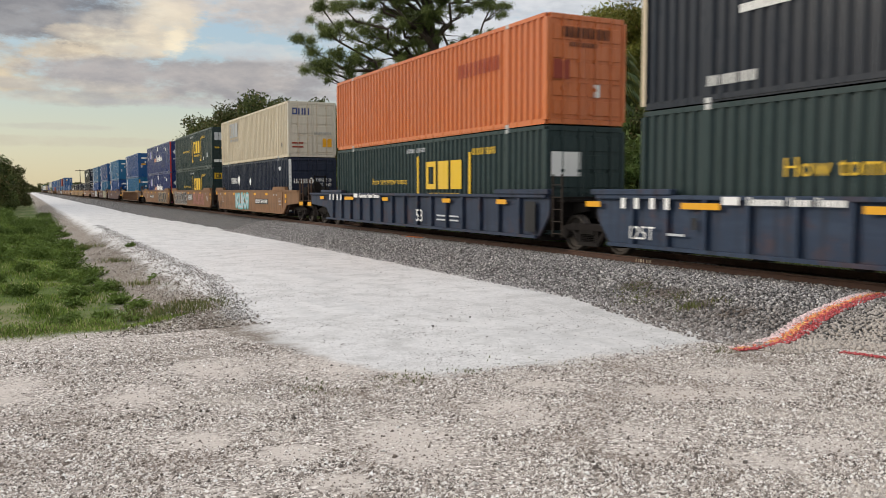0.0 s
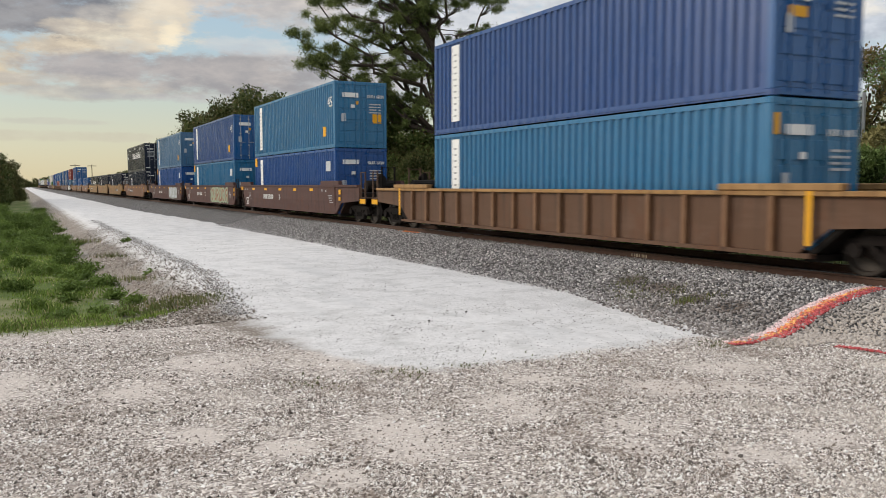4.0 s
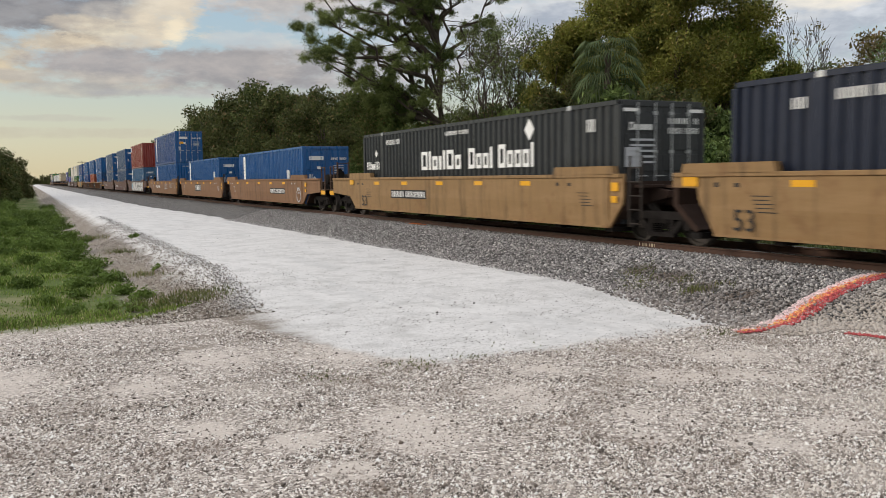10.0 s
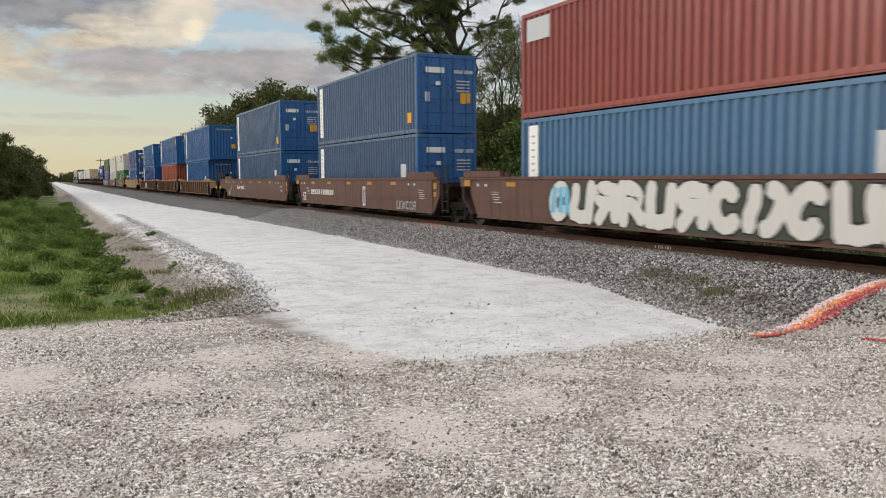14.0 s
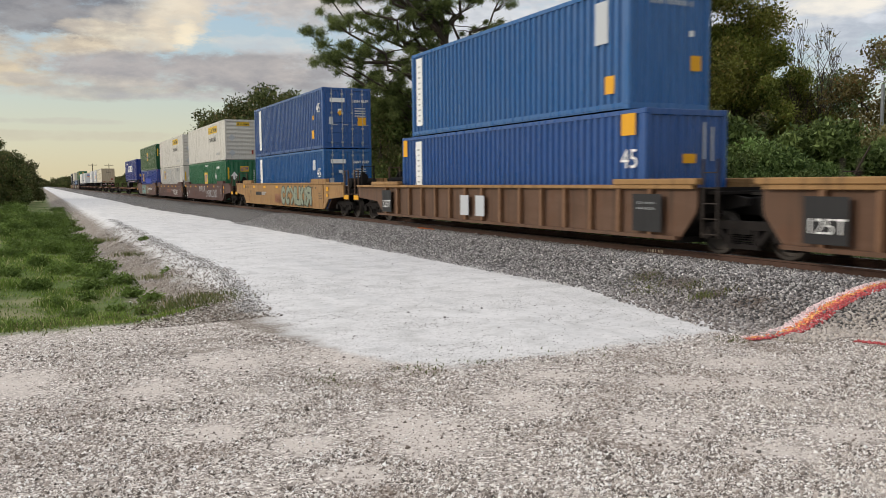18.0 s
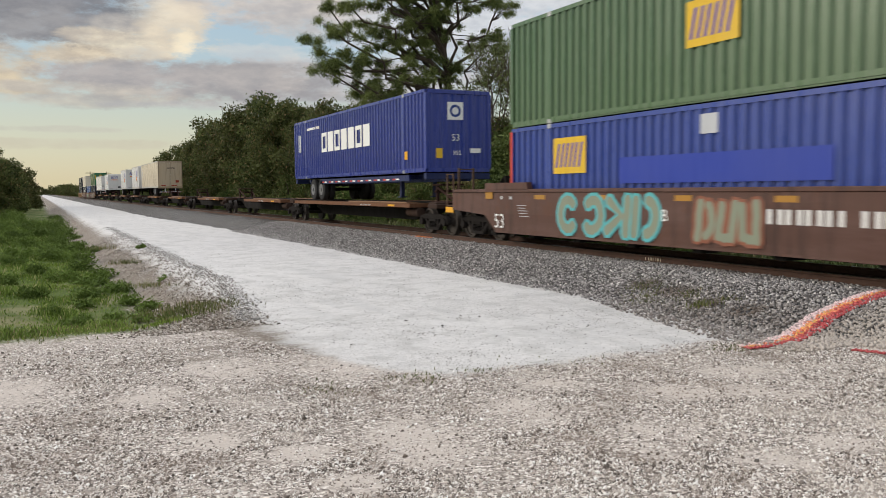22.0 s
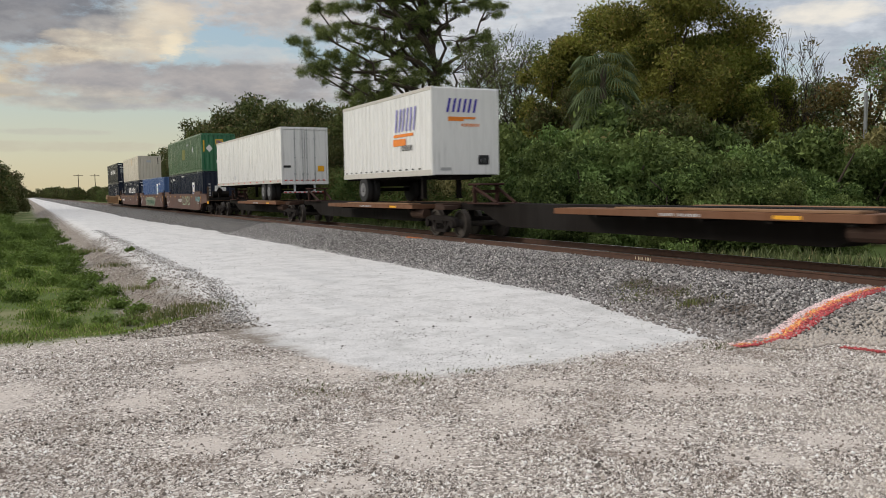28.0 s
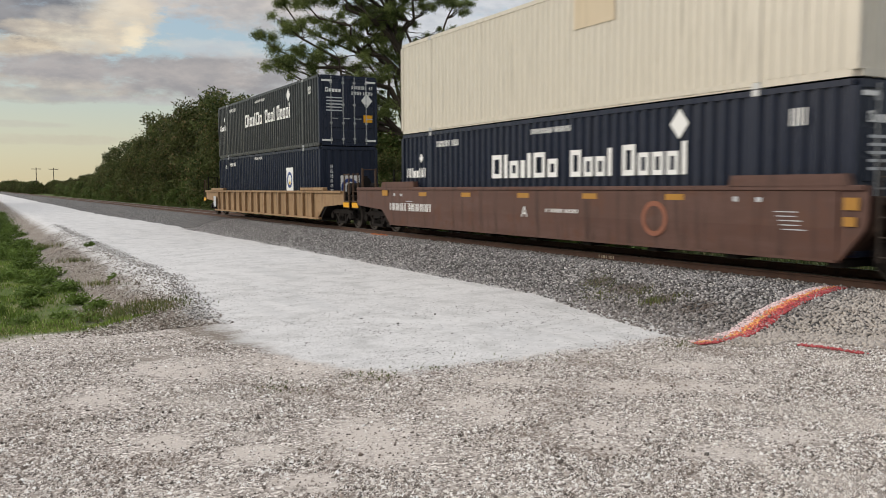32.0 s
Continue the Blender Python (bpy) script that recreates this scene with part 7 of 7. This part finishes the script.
def leaf_cards(clumps, per, size, seed, shell=0.55, long=1.5, droop=0.0):
    """Leaves strewn through round clumps (x, y, z, r); denser towards the outside."""
    rng = np.random.default_rng(seed)
    c = np.array(clumps, float)
    vol = c[:, 3] ** 2
    n = int(per * len(c))
    pick = rng.choice(len(c), n, p=vol / vol.sum())
    d = rng.normal(size=(n, 3))
    d /= np.linalg.norm(d, axis=1)[:, None]
    rad = c[pick, 3] * (shell + (1 - shell) * rng.random(n)) * rng.uniform(0.7, 1.22, n)
    p = c[pick, :3] + d * rad[:, None] * np.array((1, 1, 0.8))
    R = turns(rng, n)
    s = size * rng.uniform(0.55, 1.3, n)
    base = np.array([(-0.5 * long, 0, 0), (0, -0.32, 0.06), (0.5 * long, 0, -0.05), (0, 0.32, 0.06)])
    v = np.einsum("nij,kj->nki", R, base) * s[:, None, None]
    v[:, :, 2] -= droop * np.abs(v[:, :, 2])
    v += p[:, None, :]
    f = (np.arange(n) * 4)[:, None] + [0, 1, 2, 3]
    return v.reshape(-1, 3), f


def limb_path(bm, a, b, r0, r1, rng, bend=0.12, seg=5, n=6):
    a, b = Vector(a), Vector(b)
    ln = (b - a).length
    pts = [a + (b - a) * (i / seg) + Vector((rng.uniform(-1, 1), rng.uniform(-1, 1), rng.uniform(-0.6, 1))) * ln * bend * math.sin(math.pi * i / seg) for i in range(seg + 1)]
    prev = None
    for i, p in enumerate(pts):
        r = r0 + (r1 - r0) * i / seg
        q = (pts[min(i + 1, seg)] - pts[max(i - 1, 0)]).to_track_quat("Z", "Y")
        ring = [bm.verts.new(p + q @ Vector((r * math.cos(k * math.tau / n), r * math.sin(k * math.tau / n), 0))) for k in range(n)]
        if prev:
            for k in range(n):
                bm.faces.new((prev[k], prev[(k + 1) % n], ring[(k + 1) % n], ring[k]))
        prev = ring
    return pts


def tree(name, label, m, height, spread, clumps, per, size, leaf, seed, trunk=0.2, limbs=7, low=0.3, shell=0.5, lean=0.0, long=1.5, twigs=0, puff=(0.2, 0.36)):
    """A broad tree: tapered trunk, limbs that reach into the clumps of its crown."""
    rng = random.Random(seed)
    ob = thing(name, m, label, "tree")
    bm = bmesh.new()
    top = Vector((lean * height, 0, height * 0.72))
    pts = limb_path(bm, (0, 0, -0.2), top, trunk, trunk * 0.35, rng, 0.04, 7, 9)
    part("trunk", bm, BARK, ob)
    made = []
    for i in range(clumps):
        a = rng.uniform(0, math.tau)
        h = low + (1 - low) * rng.random() ** 0.85
        bulge = math.sin(math.pi * min(1, max(0.08, (h - low) / (1 - low) * 0.86 + 0.1))) ** 0.6
        d = spread * bulge * math.sqrt(rng.random()) * 0.9
        made.append((math.cos(a) * d + lean * height * h, math.sin(a) * d, height * h * 0.93, spread * rng.uniform(*puff)))
    for c in sorted(made, key=lambda c: -c[3])[:limbs]:
        bm = bmesh.new()
        k = min(6, max(2, int(c[2] / height * 6)))
        limb_path(bm, pts[k], c[:3], trunk * 0.4, trunk * 0.08, rng, 0.10)
        for j in range(twigs):
            e = Vector(c[:3]) + Vector((rng.uniform(-1, 1), rng.uniform(-1, 1), rng.uniform(-0.3, 1))) * c[3] * 1.2
            limb_path(bm, Vector(c[:3]) * 0.8 + pts[k] * 0.2, e, trunk * 0.12, 0.008, rng, 0.1, 3, 4)
        part("limb", bm, BARK, ob)
    me = raw_mesh("crown", *leaf_cards(made, per, size, seed, shell, long), leaf)
    cr = new("crown", me)
    cr.parent = ob
    return ob


def at(az, dist, base=0.0, turn=0.0):
    a = radians(az)
    return pose(dist * math.sin(a), dist * math.cos(a), base, 0, 0, turn)


DARKLEAF = leaf_mat("dark_leaf", (0.032, 0.044, 0.014), (0.130, 0.145, 0.050), (0.20, 0.15, 0.07))
OAKLEAF = leaf_mat("oak_leaf", (0.060, 0.075, 0.018), (0.28, 0.285, 0.062), (0.33, 0.26, 0.08))
VINELEAF = leaf_mat("vine_leaf", (0.045, 0.075, 0.022), (0.20, 0.27, 0.085))
PINELEAF = leaf_mat("pine_needle", (0.046, 0.064, 0.024), (0.23, 0.26, 0.085))
PALELEAF = leaf_mat("pale_leaf", (0.08, 0.11, 0.04), (0.20, 0.24, 0.10))
BROWNLEAF = leaf_mat("brown_leaf", (0.07, 0.055, 0.025), (0.20, 0.15, 0.06), (0.24, 0.13, 0.06))
TANLEAF = leaf_mat("dry_leaf", (0.11, 0.095, 0.04), (0.26, 0.22, 0.10))

rr = random.Random(77)
# rounded weeds along the ditch
clumps = []
for cx, cy, r in ((2.19, 20.0, 0.42), (1.2, 23.3, 0.5), (0.76, 37.2, 0.9), (1.89, 35.9, 0.8), (2.08, 29.1, 0.55), (0.69, 19.0, 0.36), (-0.25, 50, 1.2), (1.99, 24.2, 0.5), (2.07, 21.6, 0.45), (0.9, 28.3, 0.6), (-0.07, 24.0, 0.5), (-0.6, 33.6, 0.7), (1.6, 32, 0.6), (2.0, 42, 0.9), (1.5, 48, 1.0), (2.3, 58, 1.1), (1.4, 19.0, 0.3), (1.7, 26.5, 0.5), (-1.4, 45, 1.0), (2.0, 70, 1.3), (0.5, 66, 1.4), (-1.0, 80, 1.6), (2.57, 94, 1.0), (2.94, 54.8, 0.5), (3.6, 34.4, 0.25), (3.1, 24.1, 0.18), (2.79, 41.1, 0.45), (0.2, 20.6, 0.3), (1.0, 21.6, 0.35), (-0.8, 27, 0.5), (0.3, 31, 0.6), (1.3, 27, 0.45), (-0.3, 38, 0.8), (1.0, 42, 0.8), (0.1, 45, 0.9), (-1.8, 37, 0.8), (1.9, 18.4, 0.3), (2.3, 17.6, 0.25), (1.0, 56, 1.2), (-1.5, 60, 1.4)):
    if r > 0.3:
        cx -= 0.026 * max(0, min(60, cy) - 20)
    for k in range(9):
        x, y = cx + rr.uniform(-0.5, 0.5) * r, cy + rr.uniform(-0.6, 0.6) * r
        clumps.append((x, y, ground_height(x, y) + 0.26 * r, r * rr.uniform(0.4, 0.65)))
tagged(new("weeds", raw_mesh("weeds", *leaf_cards(clumps, 150, 0.06, 301, 0.3, 2.6), leaf_mat("weed_leaf", (0.060, 0.100, 0.022), (0.17, 0.25, 0.060)))), "rounded leafy weeds along the ditch and bank", "weeds", "", "stuff")

# the pine: a leaning trunk, long limbs to one side, tufts of needles
pine = thing("pine_tree", at(26.9, 57.0, 0.0, -26.9), "tall open pine with long bare limbs and tufted needles", "tree")
rng_ = random.Random(4)
bm = bmesh.new()
trunkline = limb_path(bm, (0.6, 0, -0.3), (-1.2, 0, 17.5), 0.36, 0.12, rng_, 0.015, 9, 10)
part("trunk", bm, BARK, pine)
tufts = []
BOUGHS = [(3, -8.6, 10.4), (3, -6.8, 9.0), (3, -5.2, 7.4), (4, -8.9, 11.6), (4, -7.6, 12.6), (5, -6.6, 14.3), (5, -8.4, 14.8), (6, -4.6, 15.8), (6, -6.2, 16.9), (7, -3.4, 17.6), (7, -1.8, 18.6), (8, 0.4, 19.0),
         (6, 2.6, 16.4), (5, 3.2, 14.2), (7, 1.9, 17.8), (4, -3.6, 12.0), (5, -2.4, 14.0), (4, 2.2, 12.2), (6, -8.0, 17.6), (8, -5.0, 18.8), (8, 3.4, 18.0), (3, -4.2, 8.2), (5, -5.0, 13.0), (7, -7.0, 18.4), (4, -6.0, 11.0), (4, -2.0, 12.8), (6, -2.8, 16.0), (5, 1.2, 14.6), (6, -6.8, 15.6), (7, -5.4, 17.4), (3, -7.6, 10.0), (6, 0.6, 16.8), (8, -2.8, 19.2)]
for i, (k, u, z) in enumerate(BOUGHS):
    bm = bmesh.new()
    d = rng_.uniform(-2.6, 2.6)
    end = Vector((u, d, z))
    line = limb_path(bm, trunkline[k], end, 0.21 if i < 6 else 0.14, 0.04, rng_, 0.13, 6, 6)
    for j in range(14):
        p = line[rng_.randint(2, 6)]
        e = p + Vector((rng_.uniform(-1.7, 1.7), rng_.uniform(-1.7, 1.7), rng_.uniform(-0.2, 0.8)))
        limb_path(bm, p, e, 0.036, 0.016, rng_, 0.1, 3, 4)
        tufts.append((*e, rng_.uniform(0.30, 0.66)))
    tufts.append((*end, 0.75))
    part("limb", bm, BARK, pine)
cr = new("crown", raw_mesh("crown", *leaf_cards(tufts, 430, 0.052, 4, 0.0, 5.6), PINELEAF))
cr.parent = pine

tree("tree", "slender half-bare tree with sparse pale leaves", at(29.6, 52, 0, 20), 11.5, 3.6, 34, 210, 0.12, PALELEAF, 21, 0.13, 30, 0.35, 0.3, 0.02, 1.4, 8)
tree("tree", "slender half-bare tree with sparse pale leaves", at(32.2, 54, 0, 80), 13.2, 3.6, 34, 210, 0.12, PALELEAF, 22, 0.12, 30, 0.4, 0.3, 0.02, 1.4, 8)
for az_, dist, h, sp, sd, mat, low_ in ((35.6, 47, 11.0, 3.6, 31, OAKLEAF, 0.28), (39.0, 47, 12.3, 4.6, 32, OAKLEAF, 0.50), (42.6, 44, 12.6, 5.0, 33, OAKLEAF, 0.52), (45.4, 46, 10.4, 3.6, 34, OAKLEAF, 0.45), (48.3, 48, 7.6, 3.0, 35, OAKLEAF, 0.28), (40.5, 53, 9.2, 4.6, 36, DARKLEAF, 0.2), (44.5, 52, 8.6, 4.6, 37, DARKLEAF, 0.2), (36.6, 43, 8.0, 3.2, 38, DARKLEAF, 0.28)):
    tree("tree", "broad leafy tree with a dense olive-green crown", at(az_, dist, 0, sd * 40), h, sp, 84 if mat is OAKLEAF else 48, 760 if mat is OAKLEAF else 520, 0.125, mat, sd, 0.26, 12, low_, 0.35, puff=(0.14, 0.28))
for az_, dist, h, sp, sd in ((51.4, 50, 8.0, 3.0, 41), (54.4, 46, 9.2, 3.4, 42), (57.5, 44, 8.8, 3.6, 43), (61, 42, 9.2, 3.8, 44), (66, 40, 9.0, 3.8, 45)):
    tree("tree", "thin-leaved tree behind the bushes", at(az_, dist, 0, sd * 40), h, sp, 28, 300, 0.14, PALELEAF if sd % 2 else BROWNLEAF, sd, 0.18, 10, 0.3, 0.4, 0, 1.5, 3)
for az_, dist, h, sd in ((49.4, 46, 11.0, 46), (50.9, 47, 10.4, 47)):
    tree("bare_tree", "thin bare tree with fine twigs", at(az_, dist, 0, sd * 50), h, 1.3, 22, 7, 0.14, TANLEAF, sd, 0.07, 22, 0.45, 0.3, 0.03, 1.4, 6)
for az_, dist, h, sp, sd in ((22.0, 60, 8.6, 3.6, 111), (24.6, 58, 7.6, 3.4, 112), (28.4, 56, 6.6, 3.4, 113), (31.0, 57, 6.9, 3.4, 114), (33.6, 52, 8.0, 3.0, 115)):
    tree("tree", "mid-green leafy tree behind the tall pine", at(az_, dist, 0, sd * 40), h, sp, 38, 420, 0.15, leaf_mat("mid_leaf", (0.05, 0.075, 0.02), (0.16, 0.20, 0.06), (0.22, 0.17, 0.07)), sd, 0.2, 8, 0.15, 0.45)
# a fan palm among them
palm = thing("palm_tree", at(37.9, 37.0), "tall fan palm with drooping grey-green fronds", "tree")
bm = bmesh.new()
limb_path(bm, (0, 0, -0.2), (0.1, 0, 7.4), 0.2, 0.16, rng_, 0.01, 5, 9)
part("trunk", bm, BARK, palm)
for i in range(46):
    bm = bmesh.new()
    a, up_ = i * 2.4 + rng_.uniform(-0.3, 0.3), 0.9 - 1.9 * (i / 46) + rng_.uniform(-0.2, 0.2)
    way_ = Vector((math.cos(a), math.sin(a), up_)).normalized()
    hub = Vector((0.1, 0, 7.4 - 2.4 * (i / 46))) + way_ * 1.0
    tube(bm, (0.1, 0, 7.3 - 2.3 * (i / 46)), hub, 0.02, n=4)
    sidev = way_.cross(Vector((0, 0, 1))).normalized()
    for j in range(15):
        b_ = (j - 7) * 0.19
        tipv = hub + (way_ * math.cos(b_) + sidev * math.sin(b_)) * 0.95 + Vector((0, 0, -1.0 * math.cos(b_) - 0.25))
        w_ = (tipv - hub).cross(Vector((0, 0, 1))).normalized() * 0.034
        mid = (hub + tipv) / 2 + Vector((0, 0, 0.22))
        v0, v1, v2, v3 = (bm.verts.new(q) for q in (hub, mid + w_, tipv, mid - w_))
        bm.faces.new((v0, v1, v2, v3))
    part("frond", bm, leaf_mat("palm_leaf", (0.045, 0.07, 0.03), (0.12, 0.155, 0.07), (0.25, 0.22, 0.13)), palm)


# hedge and thicket beyond the track: a few grown shapes, repeated
def shrub(name, label, h, sp, clumps, per, size, leaf, seed, low=0.06):
    rng = random.Random(seed)
    ob = thing(name, pose(0, 0, 0), label, "shrub", "thicket beyond the track")
    bm = bmesh.new()
    for k in range(4):
        limb_path(bm, (rng.uniform(-0.3, 0.3), rng.uniform(-0.3, 0.3), -0.2), (rng.uniform(-1, 1) * sp * 0.6, rng.uniform(-1, 1) * sp * 0.6, h * rng.uniform(0.5, 0.8)), 0.07, 0.02, rng, 0.1, 4, 5)
    part("stem", bm, BARK, ob)
    made = []
    for i in range(clumps):
        a, k = rng.uniform(0, math.tau), rng.random()
        d = sp * math.sqrt(rng.random()) * (1 - 0.55 * k * k)
        made.append((math.cos(a) * d, math.sin(a) * d, h * (low + (0.9 - low) * k), sp * rng.uniform(0.20, 0.34)))
    cr = new("crown", raw_mesh("crown", *leaf_cards(made, per, size, seed, 0.5), leaf))
    cr.parent = ob
    return ob


def strewn(kinds, spots, seed):
    """Copies of the grown shapes at the spots (x, y, scale); the first of each kind takes a spot itself."""
    rng = random.Random(seed)
    for i, (x, y, s) in enumerate(spots):
        k = kinds[i % len(kinds)]
        m = pose(x, y, ground_height(x, y), 0, 0, rng.uniform(0, 360))
        if i < len(kinds):
            k.matrix_basis = m
            ob = k
        else:
            ob = copy_thing(k, m)
        f = s * rng.uniform(0.85, 1.15)
        ob.scale = (f, f, f * rng.uniform(0.9, 1.1))


dark_kinds = [shrub("hedge_tree", "dark dense hedge tree with small leaves", 6.0, 2.6, 44, 260, 0.125, DARKLEAF, 50 + i) for i in range(4)]
spots = []
for y in np.arange(26, 420, 3.0):
    grow = 0.85 + 1.0 * sstep(45, 84, y) - 1.0 * sstep(105, 265, y)
    if y > 200 and rr.random() < 0.3:
        continue
    spots.append((22.6 + rr.uniform(-0.8, 1.0) + 0.012 * y, y + rr.uniform(-1, 1), grow * rr.uniform(0.8, 1.12)))
    spots.append((25.6 + rr.uniform(-1, 1) + 0.014 * y, y + rr.uniform(-1, 1), grow * rr.uniform(0.85, 1.2)))
strewn(dark_kinds, spots, 1)
low_kinds = [shrub("bush", "mid-green leafy roadside bush beyond the track", 3.0, 1.9, 32, 200, 0.12, leaf_mat("bush_leaf", (0.05, 0.08, 0.022), (0.15, 0.19, 0.06), (0.22, 0.18, 0.08)), 60 + i, 0.02) for i in range(3)]
strewn(low_kinds, [(20.6 + rr.uniform(-0.7, 0.7) + 0.01 * y, y, rr.uniform(0.7, 1.35)) for y in np.arange(24, 300, 2.6)], 2)
vine_kinds = [shrub("vine_bush", "bright green vine-covered bush with broad leaves", 3.0, 1.8, 40, 380, 0.105, VINELEAF, 70 + i, 0.0) for i in range(4)]
vs = []
for az_ in np.arange(31.5, 62, 1.5):
    for dist, s in ((28.5, 0.85), (31.5, 1.15), (35.0, 1.45)):
        if az_ > 52.5 and dist < 34:
            continue
        d = dist * rr.uniform(0.96, 1.05) * (1 + 0.16 * max(0, (38 - az_)) / 6)
        vs.append((d * math.sin(radians(az_)), d * math.cos(radians(az_)), s * rr.uniform(0.85, 1.15) * (1.0 if az_ < 48 else 0.8)))
strewn(vine_kinds, vs, 3)
dry_kinds = [shrub("dry_bush", "yellowing brush with dry stems", 3.4, 1.8, 26, 200, 0.12, TANLEAF, 80 + i) for i in range(2)]
strewn(dry_kinds, [(d * math.sin(radians(a)), d * math.cos(radians(a)), s) for a, d, s in ((50, 40, 1.3), (52, 42, 1.4), (54.5, 41, 1.2), (33.0, 40, 1.0), (58, 40, 1.2), (29.5, 45, 1.1))], 4)
# trees on the near side of the road, far off, and the low far wood
left_kinds = [shrub("roadside_tree", "dark roadside tree with a full round crown", 6.4, 2.9, 46, 330, 0.17, DARKLEAF, 90 + i) for i in range(3)]
strewn(left_kinds, [(-3.6, 116, 1.03), (-5.4, 106, 1.10), (-7.4, 98, 1.12), (-2.4, 150, 1.12), (-3.0, 132, 1.03), (-9.0, 92, 1.18), (-5.2, 130, 1.06), (-6.2, 145, 1.12), (-12, 96, 1.12), (-7.6, 124, 1.18), (-15.5, 92, 1.12), (-4.5, 170, 1.01), (-5.0, 200, 1.06), (-5.5, 240, 1.01), (-6, 300, 1.12), (-3.0, 360, 0.90), (-3.4, 126, 0.78), (-3.2, 138, 0.90), (-18, 88, 1.01), (-4.2, 112, 0.50), (-3.4, 104, 0.34)], 5)
far_kinds = [shrub("far_tree", "distant low tree on the skyline", 6.0, 4.0, 30, 50, 0.5, DARKLEAF, 95 + i) for i in range(2)]
strewn(far_kinds, [(x, y, rr.uniform(0.8, 1.2) * (0.9 + 0.0012 * (y - 400))) for x, y in [(18 + 0.004 * y + rr.uniform(-1, 6), y) for y in np.arange(380, 940, 12)] + [(rr.uniform(-40, 12), 930 + rr.uniform(0, 60)) for i in range(14)] + [(6 + rr.uniform(0, 40), 950 + rr.uniform(0, 60)) for i in range(10)]], 6)
# power poles by the track, far off
for x, y, h in ((21.5, 395, 11.5), (28.5, 398, 11.5)):
    pole = thing("utility_pole", pose(x, y, 0), "distant wooden utility pole with a crossarm", "pole", "poles by the track")
    bm = bmesh.new()
    tube(bm, (0, 0, -0.3), (0, 0, h), 0.2, 0.14, 8)
    part("post", bm, BARK, pole)
    bm = bmesh.new()
    box(bm, -1.9, 1.9, -0.1, 0.1, h - 0.75, h - 0.5)
    part("crossarm", bm, BARK, pole)
post = thing("post", at(54.1, 43.0), "pale slim post behind the bushes", "post")
bm = bmesh.new()
tube(bm, (0, 0, -0.3), (0, 0, 6.4), 0.09, 0.08, 8)
part("shaft", bm, GALV, post)


def motions():
    """The whole train rolls past at one speed."""
    for ob, s, z in TRAIN:
        walk(ob, [(0, pose(TRACK, s, z)), (32, pose(TRACK, s - 32 * SPEED, z))])
    # the wheels roll while they pass near by
    for ws, k, s in ROLL:
        a, b = (max(0, min(960, round((s + k - y) / SPEED * 30))) for y in (45, -10))
        rows = [(i / 30, pose(0, k, 0.457, (i - a) * 85)) for i in range(a, b + 1)]
        if b > a:
            walk(ws, ([(0, rows[0][1])] if a else []) + rows + ([(32, rows[-1][1])] if b < 960 else []))


motions()
